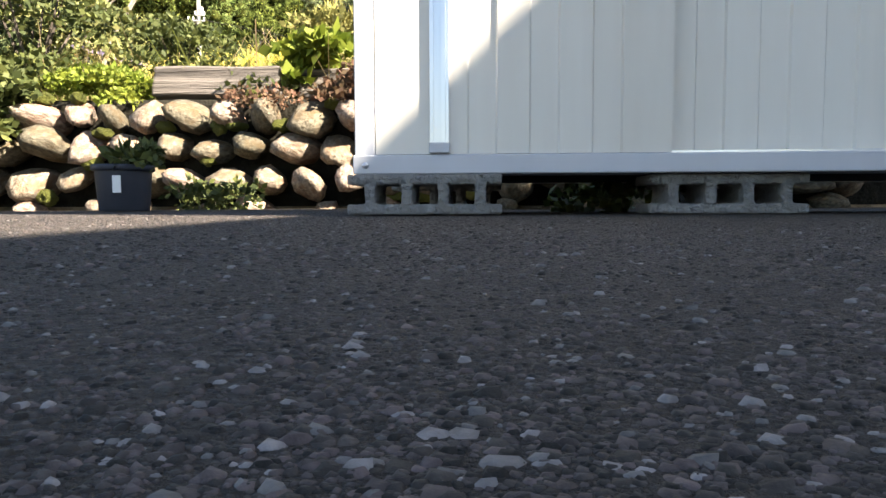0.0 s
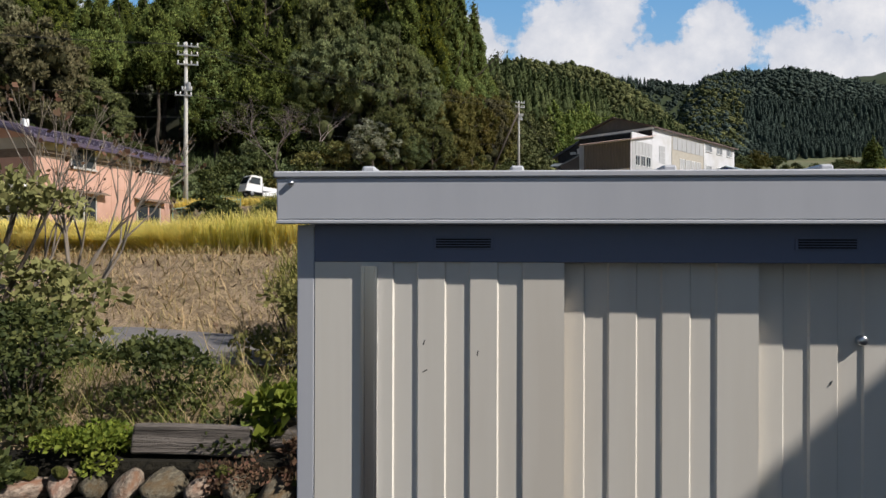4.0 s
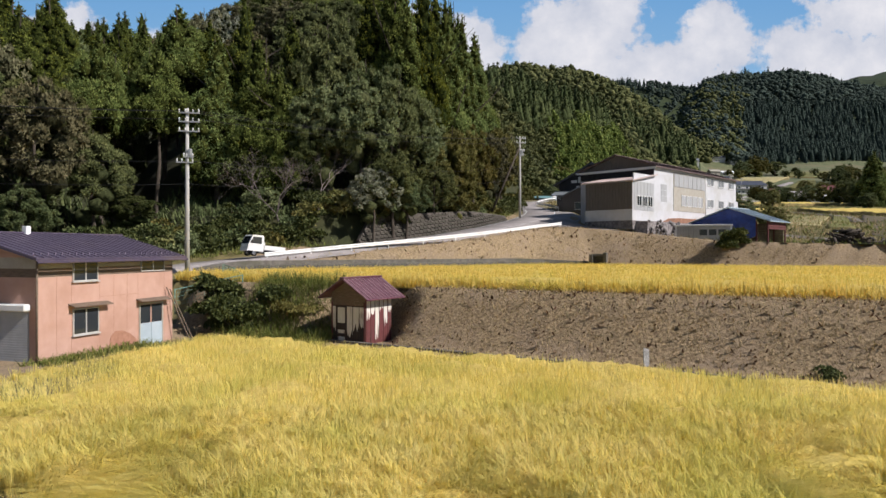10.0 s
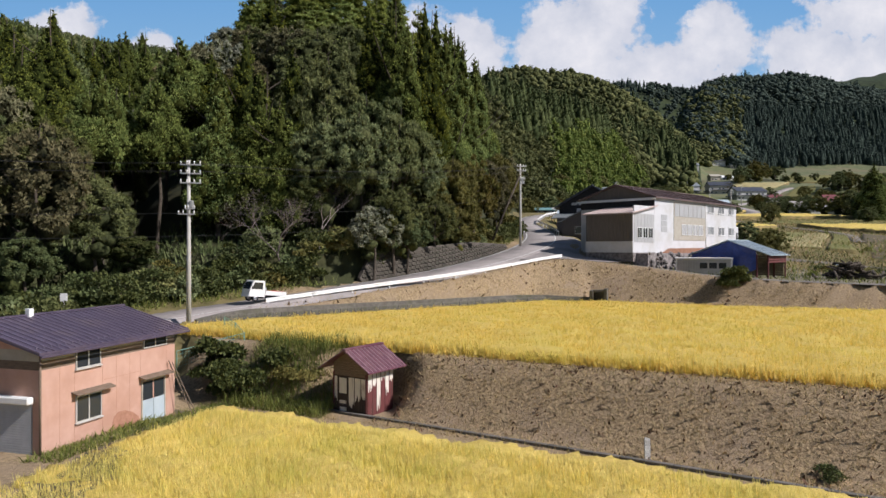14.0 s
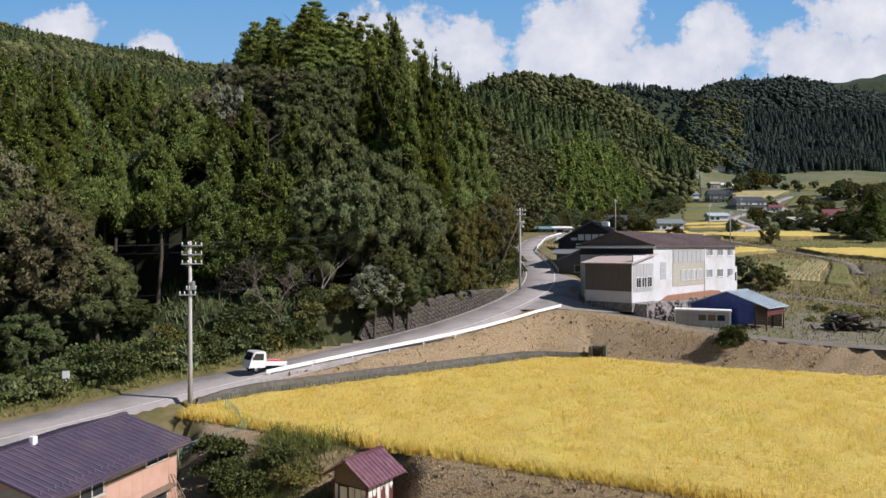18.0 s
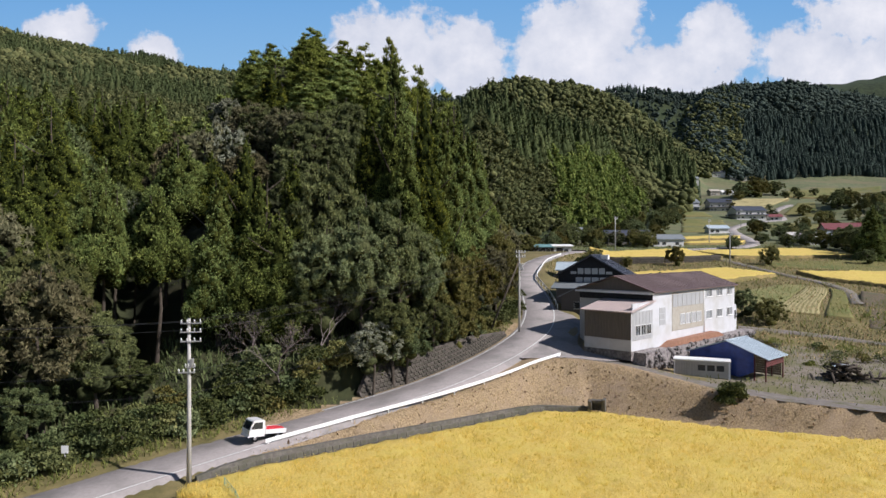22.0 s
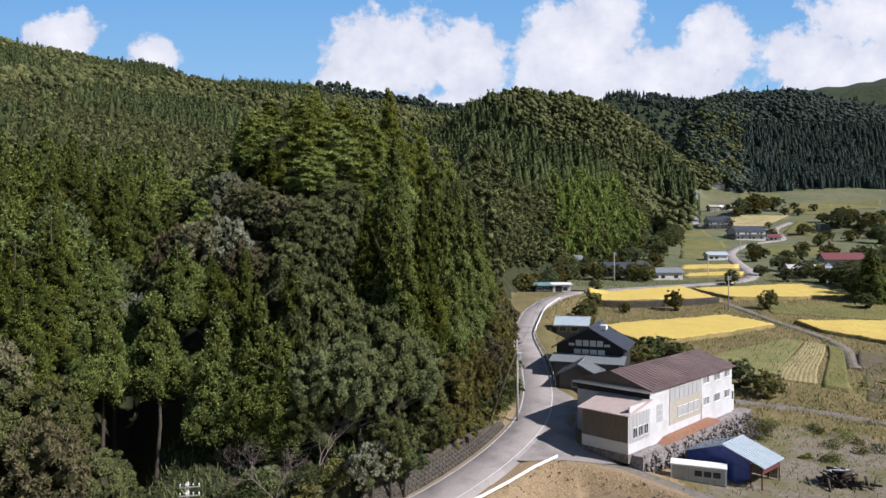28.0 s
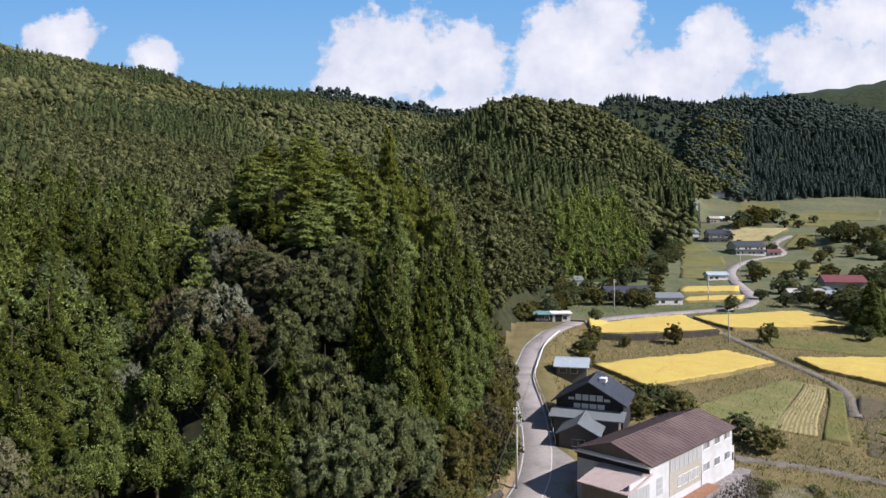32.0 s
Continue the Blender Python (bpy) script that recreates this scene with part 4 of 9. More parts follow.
def guard_rail(pts, label):
    """Posts four metres apart with a corrugated beam from post to post."""
    g = thing("guard_rail", pose(*pts[0]), label, "guard rail")
    post = tube("post", M["rail_white"], [(0, 0, -0.15), (0, 0, 0.74)], 0.065, 8)
    prof = [(-0.05, 0.42), (-0.1, 0.46), (-0.1, 0.52), (-0.055, 0.56), (-0.055, 0.62), (-0.1, 0.66), (-0.1, 0.72), (-0.05, 0.77), (-0.035, 0.77), (-0.08, 0.72), (-0.08, 0.66), (-0.035, 0.62), (-0.035, 0.56), (-0.08, 0.52), (-0.08, 0.46), (-0.035, 0.42)]
    for i, p in enumerate(pts):
        placed("post", post, g, pose(*p))
        if i + 1 < len(pts):
            a, b = Vector(p), Vector(pts[i + 1])
            d = (b - a)
            nrm = Vector((d.y, -d.x, 0)).normalized()
            ext = 0.06 if 0 < i < len(pts) - 2 else 0.25
            a2, b2 = a - d.normalized() * ext, b + d.normalized() * ext
            v = [q + nrm * (-o) + Vector((0, 0, z)) - a for q in (a2, b2) for o, z in prof]
            n = len(prof)
            f = [(k, (k + 1) % n, (k + 1) % n + n, k + n) for k in range(n)] + [tuple(range(n))[::-1], tuple(range(n, 2 * n))]
            placed("beam", mesh("beam", v, f, M["rail_white"]), g, pose(*p))
    return g


rail_pts = []
for x in np.linspace(-14.7, 13.75, 10):
    y = float(np.interp(x, [-14.7, -7.95, -0.9, 5.65, 11.2, 13.75], [55.4, 60.6, 65.7, 71.3, 77.3, 79.4]))
    rail_pts.append((float(x), y, float(5.98 + (y - 55.4) * 0.143)))
guard_rail(rail_pts, "white painted steel guard rail along the road above the rice field")
yy = np.linspace(106, 188, 20)
rail2 = []
for y in yy:
    dx = float(road_x(y + 1) - road_x(y - 1)) / 2
    rail2.append((float(road_x(y)) + 2.8 / math.hypot(1, dx), float(y) - 2.8 * dx / math.hypot(1, dx), float(road_z(y))))
guard_rail(rail2, "white painted steel guard rail on the valley side of the road")


def battered_wall(name, pts, height, batter, thick, material, label, cell=0.9):
    """A leaning wall along a line of foot points, faced with separate stones."""
    v, f = [], []
    for i, p in enumerate(pts):
        a, b = Vector(pts[max(i - 1, 0)]), Vector(pts[min(i + 1, len(pts) - 1)])
        d = (b - a).normalized()
        nrm = Vector((-d.y, d.x, 0))
        h = height[i] if hasattr(height, "__len__") else height
        p = Vector(p)
        v += [p - Vector((0, 0, 0.3)), p + nrm * batter * h + Vector((0, 0, h)), p + nrm * (batter * h + thick) + Vector((0, 0, h)), p + nrm * (thick + batter * h) - Vector((0, 0, 0.3))]
    for i in range(len(pts) - 1):
        for k in range(4):
            f.append((i * 4 + k, i * 4 + (k + 1) % 4, i * 4 + 4 + (k + 1) % 4, i * 4 + 4 + k))
    f += [(0, 1, 2, 3), tuple(len(v) - 4 + k for k in (3, 2, 1, 0))]
    ob = new(name, mesh(name, v, f, material))
    tagged(ob, label, "retaining wall", kind="structure")
    rnd = random.Random(len(pts))
    bm = box_data(-0.5, -0.5, -0.5, 0.5, 0.5, 0.5)
    pieces = []
    for k in range(4):
        b = bmesh.new()
        vs = [b.verts.new(Vector(p) + Vector((rnd.uniform(-0.07, 0.07), 0, rnd.uniform(-0.07, 0.07)))) for p in bm[0]]
        for q in bm[1]:
            b.faces.new([vs[i] for i in q])
        bmesh.ops.bevel(b, geom=b.edges[:], offset=0.1, segments=1, affect="EDGES", profile=0.5)
        bmesh.ops.recalc_face_normals(b, faces=b.faces)
        me = bpy.data.meshes.new("stone")
        b.to_mesh(me)
        b.free()
        me.materials.append(material)
        pieces.append(me)
    count = 0
    for i in range(len(pts) - 1):
        a, b = Vector(pts[i]), Vector(pts[i + 1])
        L = (b - a).length
        ang = math.degrees(math.atan2((b - a).y, (b - a).x))
        h0 = height[i] if hasattr(height, "__len__") else height
        h1 = height[i + 1] if hasattr(height, "__len__") else height
        nx_ = max(1, round(L / cell))
        for r in range(max(1, round(max(h0, h1) / (cell * 0.62)))):
            for k in range(nx_):
                t = (k + 0.5 + 0.5 * (r % 2)) / nx_
                zc = (r + 0.5) * cell * 0.62
                if t > 1 or zc + 0.2 > h0 + (h1 - h0) * t or count > 290:
                    continue
                p = a.lerp(b, t)
                nrm = Vector((-(b - a).y, (b - a).x, 0)).normalized()
                st = part("stone", pieces[rnd.randrange(4)], ob)
                lean = math.degrees(math.atan(batter))
                st.matrix_world = Matrix.Translation(p + nrm * (batter * zc + 0.03) + Vector((0, 0, zc))) @ pose(0, 0, 0, 0, 0, ang) @ pose(0, 0, 0, -lean, 0, 0) @ Matrix.Diagonal((L / nx_ * 0.93, 0.14, cell * 0.57, 1))
                count += 1
    return ob


wxs = np.linspace(-18.3, 15.5, 22)
battered_wall("wall_roadside", [(float(x), float(field_far(x)) - 0.15, UPPER - 0.05) for x in wxs], [float(h) for h in np.interp(wxs, [-18.3, -16, 8, 15.5], [0.8, 1.3, 1.25, 0.9])], 0.2, 0.4, M["oldconcrete"], "dark weathered stone retaining wall below the road", 0.8)
hy = np.linspace(65.2, 88.5, 16)
hill_foot = []
for y in hy:
    dx = float(road_x(y + 1) - road_x(y - 1)) / 2
    hill_foot.append((float(road_x(y)) - 2.8 / math.hypot(1, dx), float(y) + 2.8 * dx / math.hypot(1, dx), float(road_z(y)) - 0.1))
battered_wall("wall_hillside", hill_foot, [float(h) for h in np.interp(hy, [65.2, 66.8, 72, 80, 88.5], [0.5, 2.7, 2.6, 2.1, 0.6])], 0.6, 0.5, M["hillwall"], "dark leaning retaining wall at the foot of the wooded hill", 0.62)
# culvert head at the end of the roadside wall
cul = new("culvert_head", boxes("culvert_head", M["oldconcrete"], (-0.9, -0.5, -0.6, -0.55, 0.6, 0.55), (0.55, -0.5, -0.6, 0.9, 0.6, 0.75), (-0.6, -0.2, 0.3, 0.6, 0.6, 0.6), (-0.6, 0.4, -0.6, 0.6, 0.6, 0.35), bevel=0.03))
cul.matrix_world = pose(16.3, 70.6, 5.9, 0, 0, -20)
tagged(cul, "weathered dark concrete culvert head in a dry slope", "culvert")


def wire_curve(a, b, sag, r):
    a, b = Vector(a), Vector(b)
    pts = [a.lerp(b, t) - Vector((0, 0, sag * 4 * t * (1 - t))) for t in [k / 16 for k in range(17)]]
    return tube("wire", M["wire"], pts, r, 4, cap=False)


def utility_pole(x, y, z, h, arms, yaw, label):
    p = thing("utility_pole", pose(x, y, z), label, "utility pole", "utility poles")
    part("pole", tube("pole", M["polecon"], [(0, 0, -0.5), (0, 0, h * 0.5), (0, 0, h)], [0.19, 0.15, 0.11], 14), p)
    for za, half, side in arms:
        arm = placed("crossarm", boxes("crossarm", M["steel"], (-half + side, -0.05, -0.045, half + side, 0.05, 0.045), bevel=0.008), p, pose(x, y, z + za, 0, 0, yaw) @ pose(0, -0.17, 0))
        for k in (-0.9, -0.35, 0.35, 0.9):
            ins = lathe("insulator", [(0.0, 0), (0.05, 0), (0.035, 0.05), (0.07, 0.07), (0.04, 0.12), (0.065, 0.15), (0.03, 0.22), (0, 0.24)], M["white"], 8)
            placed("insulator", ins, arm, pose(x, y, z + za, 0, 0, yaw) @ pose(k * half + side, -0.17, 0.046))
    return p


P1, P2 = (-19.0, 49.3, 4.9), (10.4, 91.3, 11.4)
pole_a = utility_pole(*P1, 12.5, [(12.15, 0.75, 0.15), (11.5, 0.75, 0.15), (10.8, 0.75, 0.15), (8.9, 0.35, 0.1), (8.5, 0.6, -0.15)], 12, "grey concrete utility pole with crossarms beside the road")
part("transformer_box", boxes("transformer_box", M["steel"], (0.12, -0.2, 8.95, 0.34, 0.12, 9.5), bevel=0.02), pole_a)
pole_b = utility_pole(*P2, 11.0, [(10.7, 0.7, 0.1), (10.1, 0.7, 0.1), (9.0, 0.35, 0.25), (8.4, 0.3, 0.2)], 20, "grey concrete utility pole with a leaning brace by the bend")
part("transformer_box", boxes("transformer_box", M["steel"], (0.12, -0.2, 8.5, 0.4, 0.15, 9.1), bevel=0.02), pole_b)
part("brace_pole", tube("brace_pole", M["bark"], [(-4.0, -2.4, 0.6), (0, 0, 9.6)], [0.14, 0.11], 10), pole_b)
for k, (dz, off) in enumerate(((12.3, -0.5), (12.3, 0.75), (11.7, 0.7), (8.6, 0.3), (6.9, 0.0))):
    a = Vector(P1) + Vector((off, -0.1, dz))
    b = Vector(P2) + Vector((off, -0.1, dz - 1.5 - 0.2 * (k > 2)))
    tagged(part("overhead_wire", wire_curve(a, b, 0.8, 0.014)), "thin black overhead wire between utility poles", "overhead wire", "overhead wires")
    c = Vector((-64, 38, P1[2] + dz + 2))
    tagged(part("overhead_wire", wire_curve(a, c, 1.0, 0.014)), "thin black overhead wire running off along the road", "overhead wire", "overhead wires")
for dz in (10.4, 9.9):
    tagged(part("overhead_wire", wire_curve(Vector(P2) + Vector((0.3, 0, dz)), (34, 205, 31 + dz - 10), 1.5, 0.016)), "thin black overhead wire along the upper road", "overhead wire", "overhead wires")

# small sign on the far verge
sg = thing("road_sign", pose(-29.2, 51.0, float(land(-29.2, 51.0))), "small white blank board on a post at the verge", "sign")
part("post", tube("post", M["polecon"], [(0, 0, -0.3), (0, 0, 1.5)], 0.05, 8), sg)
part("board", boxes("board", M["white"], (-0.28, -0.06, 1.35, 0.28, -0.02, 1.95), bevel=0.01), sg)


# ---- house kit ----
def window(parent, m, w, h, frame_mat="white", panes=2, sill=True, depth=0.06, pane="glass"):
    """A sliding window: frame, panes, sill, set proud of the wall face y = 0, facing -y."""
    t = 0.05
    fr = placed("window_frame", boxes("window_frame", M[frame_mat], (0, -depth, 0, w, 0.02, t), (0, -depth, h - t, w, 0.02, h), (0, -depth, t, t, 0.02, h - t), (w - t, -depth, t, w, 0.02, h - t),
                *[(w * k / panes - t / 2, -depth + 0.005, t, w * k / panes + t / 2, 0.02, h - t) for k in range(1, panes)]), parent, m)
    for k in range(panes):
        placed("pane", boxes("pane", M[pane], (w * k / panes + t / 2, -depth + 0.03, t * 0.9, w * (k + 1) / panes - t / 2, -depth + 0.038, h - t * 0.9)), fr, m)
    if sill:
        placed("sill", boxes("sill", M[frame_mat], (-0.05, -depth - 0.06, -0.05, w + 0.05, 0.01, -0.002)), fr, m)
    return fr


def gable_roof(parent, m, x0, x1, y0, y1, eave, ridge, over, material, thick=0.12, rib=0.0, name="roof", seam=None):
    """A gable roof with its ridge along x over the plan x0..x1, y0..y1, in two slabs, with raised seams."""
    ym = (y0 + y1) / 2
    slope = (ridge - eave) / (ym - y0)
    out = []
    for side in (-1, 1):
        ye = y0 - over if side < 0 else y1 + over
        ze = eave - slope * over
        v = [(x0 - over, ye, ze), (x1 + over, ye, ze), (x1 + over, ym, ridge), (x0 - over, ym, ridge)]
        v += [(a, b, c + thick) for a, b, c in v]
        f = [(0, 1, 2, 3), (7, 6, 5, 4), (0, 4, 5, 1), (1, 5, 6, 2), (2, 6, 7, 3), (3, 7, 4, 0)]
        r = placed(name, solid(name, v, f, material), parent, m)
        out.append(r)
        if rib:
            n = int((x1 - x0 + 2 * over) / rib)
            for k in range(n + 1):
                xr = x0 - over + k * rib + 0.02
                w = 0.05
                v = [(xr, ye, ze + thick), (xr + w, ye, ze + thick), (xr + w, ym, ridge + thick), (xr, ym, ridge + thick)]
                v += [(a, b, c + 0.045) for a, b, c in v]
                placed("seam", solid("seam", v, f, seam or material), r, m)
    placed("ridge_cap", boxes("ridge_cap", material, (x0 - over, ym - 0.14, ridge + thick - 0.03, x1 + over, ym + 0.14, ridge + thick + 0.06), bevel=0.02), parent, m)
    return out


def solid(name, v, f, material):
    me = mesh(name, v, f, material)
    bm = bmesh.new()
    bm.from_mesh(me)
    bmesh.ops.recalc_face_normals(bm, faces=bm.faces)
    bm.to_mesh(me)
    bm.free()
    return me


# ---- salmon house with roller shutter ----
HM = pose(-16.6, 27.0, 2.35, 0, 0, 73.8)
house = thing("house", HM, "two-storey salmon-plastered house with a purple-brown sheet roof and roller shutter", "house")
HL, HW, HE, HR = 8.25, 7.4, 4.32, 5.3
placed("wall", prism("wall", M["pink"], [(0, -0.3), (HL, -0.3), (HL, 3.5), (0, 3.5)], 0, HW), house, HM)
placed("wall_band", boxes("wall_band", M["cream"], (0.0, 0.0, 3.862, HL, HW, HE)), house, HM)
# darker brown band between the plaster and the cream band
placed("wall_band", boxes("wall_band", M["brownwood"], (0.0, 0.0, 3.502, HL, HW, 3.86)), house, HM, "dark brown band on the upper wall")
for xx in (0.0, HL - 0.12):
    v = [(xx, 0, HE), (xx, HW, HE), (xx, HW / 2, HR), (xx + 0.12, 0, HE), (xx + 0.12, HW, HE), (xx + 0.12, HW / 2, HR)]
    placed("gable", solid("gable", v, [(0, 1, 2), (5, 4, 3), (0, 3, 4, 1), (1, 4, 5, 2), (2, 5, 3, 0)], M["pink"]), house, HM)
gable_roof(house, HM, 0, HL, 0, HW, HE, HR, 0.5, M["roof_purple"], 0.1, 0.36, seam=M["purple_seam_lit"])
for k in range(24):
    placed("snow_guard", boxes("snow_guard", M["purple_seam_lit"], (-0.3 + k * 0.36, -0.1, HE + 0.1, -0.24 + k * 0.36, -0.06, HE + 0.2)), house, HM)
placed("corner_pipe", tube("corner_pipe", M["brownwood"], [(-0.06, -0.06, 0), (-0.06, -0.06, HE)], 0.045, 8), house, HM)
placed("gutter", boxes("gutter", M["roof_purple"], (-0.5, -0.62, HE - 0.24, HL + 0.5, -0.52, HE - 0.13), bevel=0.02), house, HM)
window(house, HM @ pose(1.77, 0, 0.92), 1.45, 1.15, "polecon")
window(house, HM @ pose(1.77, 0, 3.26), 1.4, 0.95, "polecon")
window(house, HM @ pose(5.9, 0, 3.56), 1.7, 0.62, "polecon", sill=False)
for k, x in enumerate((0.95, 1.72, 3.3, 4.15, 5.0, 5.72, 7.6)):
    placed("wall_seam", boxes("wall_seam", M["plaster_stain"], (x, -0.004, 0.0, x + 0.012, -0.0005, 3.5)), house, HM)
placed("wall_seam", boxes("wall_seam", M["plaster_stain"], (3.3, -0.0045, 2.5, 5.72, -0.0005, 2.512)), house, HM)
placed("damp_stain", prism("damp_stain", M["plaster_stain"], [(3.9, 0.0), (5.75, 0.0), (5.6, 0.32), (5.2, 0.62), (4.7, 0.82), (4.25, 0.84), (4.0, 0.66), (3.86, 0.3)], -0.006, -0.001), house, HM, "brown damp stain on the plaster")



def awning(x0, x1, z):
    v = [(x0, 0, z + 0.12), (x1, 0, z + 0.12), (x1, -0.36, z), (x0, -0.36, z)]
    v += [(a, b, c + 0.04) for a, b, c in v]
    placed("awning", solid("awning", v, [(0, 1, 2, 3), (7, 6, 5, 4), (0, 4, 5, 1), (1, 5, 6, 2), (2, 6, 7, 3), (3, 7, 4, 0)], M["brownwood"]), house, HM)


awning(1.55, 3.75, 2.15)
awning(5.6, 7.75, 2.08)
hd = placed("door", boxes("door", M["cream"], (5.78, -0.05, -0.1, 5.85, 0.02, 2.0), (7.42, -0.05, -0.1, 7.49, 0.02, 2.0), (5.85, -0.05, 1.93, 7.42, 0.02, 2.0)), house, HM)
placed("door_leaf", boxes("door_leaf", M["roof_ltblue"], (5.852, -0.03, -0.1, 6.62, 0.015, 1.0), (6.64, -0.04, -0.1, 7.418, 0.005, 1.0), bevel=0.01), hd, HM, "pale blue lower door panels")
placed("pane", boxes("pane", M["glass"], (5.9, -0.02, 1.01, 6.58, 0.0, 1.9), (6.68, -0.03, 1.01, 7.38, -0.01, 1.9)), hd, HM)
shut = placed("shutter", boxes("shutter", M["shutter"], (-0.02, 0.4, -0.1, -0.004, 3.1, 2.1)), house, HM, "grey roller shutter")
for k in range(22):
    placed("slat", boxes("slat", M["shutter"], (-0.045, 0.42, k * 0.1 - 0.1, -0.021, 3.08, k * 0.1 - 0.012), bevel=0.01), shut, HM)
placed("shutter_box", boxes("shutter_box", M["white"], (-0.32, 0.3, 2.12, -0.004, 3.2, 2.42), bevel=0.05), house, HM, "white shutter housing")
placed("chimney", boxes("chimney", M["white"], (2.6, 3.45, 5.2, 2.86, 3.71, 5.72), bevel=0.02), house, HM)
for k, (dx, h) in enumerate(((7.75, 2.7), (8.0, 2.6))):
    ob = new("leaning_pole", tube("leaning_pole", M["brownwood"], [(dx + 0.5, -1.1, -0.1), (dx - 0.1, -0.12, h)], 0.03, 6))
    ob.matrix_world = HM
    tagged(ob, "thin brown wooden pole leaning on the house wall", "pole", "poles on the wall")

# ---- small red and white hut ----
UM = pose(-4.15, 34.9, 1.9, 0, 0, 56)
hut = thing("hut", UM, "small hut of peeling white and maroon boards under a red roof", "hut")
uw, ud, uh = 2.15, 2.4, 2.8
placed("wall", boxes("wall", M["red_panel"], (0.0, 0.0, -0.1, uw, ud, uh)), hut, UM)
rnd = random.Random(31)


def peel(u0, u1, top, low):
    """A patch of old white paint: straight at the top, ragged below."""
    n = 7
    pts = [(u0 + (u1 - u0) * k / n, low + rnd.uniform(0, 0.75) * (0.4 if k % 3 else 1.0)) for k in range(n + 1)]
    return [(u0, top)] + pts + [(u1, top)]


for k in range(6):
    x0 = k * 0.355 + 0.012
    placed("panel", boxes("panel", M["maroon"], (x0, -0.03, -0.05, x0 + 0.335, -0.002, uh - 0.03), bevel=0.008), hut, UM)
    placed("old_paint", prism("old_paint", M["hut_wall"], peel(x0 + 0.02, x0 + 0.315, uh - 0.06, (1.35, 1.5, 0.25, 1.7, 0.9, 1.6)[k]), -0.036, -0.031), hut, UM, "peeling white paint")
FM = UM @ pose(0, 0, 0, 0, 0, -90) @ pose(-ud, 0, 0)
placed("front", boxes("front", M["darkwood"], (0.02, -0.03, -0.05, ud - 0.02, -0.003, 2.1)), hut, FM, "dark weathered front boards")
for k in range(6):
    placed("gable_board", boxes("gable_board", M["brownwood"], (0.03, -0.034, 2.11 + k * 0.12, ud - 0.03, -0.003, 2.22 + k * 0.12)), hut, FM)
for x0, x1, low in ((0.10, 0.30, 0.6), (1.12, 1.5, 0.35), (1.56, 1.95, 0.7), (2.0, 2.28, 0.9)):
    placed("old_paint", prism("old_paint", M["hut_wall"], peel(x0, x1, 2.04, low), -0.042, -0.031), hut, FM, "peeling grey-white paint")
door = placed("door", boxes("door", M["darkwood"], (0.4, -0.055, 0.0, 1.06, -0.031, 2.06), bevel=0.01), hut, FM, "plank door with pale panels")
placed("door_panel", boxes("door_panel", M["hut_wall"], (0.47, -0.064, 1.15, 0.99, -0.0555, 1.98), bevel=0.005), door, FM)
placed("door_panel", boxes("door_panel", M["hut_wall"], (0.47, -0.064, 0.06, 0.99, -0.0555, 0.42), bevel=0.005), door, FM)
placed("door_panel", boxes("door_panel", M["hut_wall"], (0.47, -0.064, 0.6, 0.99, -0.0555, 0.78), bevel=0.005), door, FM)
for x in (0.02, ud - 0.1):
    placed("corner_post", boxes("corner_post", M["maroon"], (x, -0.06, -0.1, x + 0.08, -0.0425, uh - 0.5)), hut, FM)
gable_roof(hut, UM, 0, uw, 0, ud, uh - 0.02, uh + 0.72, 0.55, M["roof_red"], 0.05, 0.3, seam=M["roof_seam"])
for xx in (0.0, uw - 0.1):
    placed("gable", solid("gable", [(xx, 0, uh), (xx, ud, uh), (xx, ud / 2, uh + 0.7), (xx + 0.1, 0, uh), (xx + 0.1, ud, uh), (xx + 0.1, ud / 2, uh + 0.7)], [(0, 1, 2), (5, 4, 3), (0, 3, 4, 1), (1, 4, 5, 2), (2, 5, 3, 0)], M["brownwood"]), hut, UM)

# concrete edging along the far side of the lower field
ca, cb = Vector((-8.6, 37.4, 1.98)), Vector((17.5, 21.6, 1.98))
n = 28
kerb = thing("kerb", Matrix.Translation(ca), "long weathered concrete edging along the rice field", "kerb", kind="structure")
ang = math.degrees(math.atan2((cb - ca).y, (cb - ca).x))
seg = (cb - ca).length / n
KM = boxes("kerb_stone", M["oldconcrete"], (0.01, -0.12, -0.2, seg - 0.01, 0.12, 0.16), bevel=0.02)
for k in range(n):
    p = ca.lerp(cb, k / n)
    placed("kerb_stone", KM, kerb, pose(p.x, p.y, p.z, 0, 0, ang))
# stake, leaning board, tuft at the foot of the bank
st = new("stake", tube("stake", M["brownwood"], [(0, 0, -0.2), (0.01, 0, 0.72)], 0.05, 7))
st.matrix_world = pose(12.4, 28.2, 2.15)
tagged(st, "short dark wooden stake on the bank", "stake")
lb = new("leaning_board", boxes("leaning_board", M["concrete"], (-0.13, -0.03, 0, 0.13, 0.03, 0.95), bevel=0.01))
lb.matrix_world = pose(8.35, 27.6, 2.0, -28, 14, 10)
tagged(lb, "pale board leaning against the dry bank", "board")

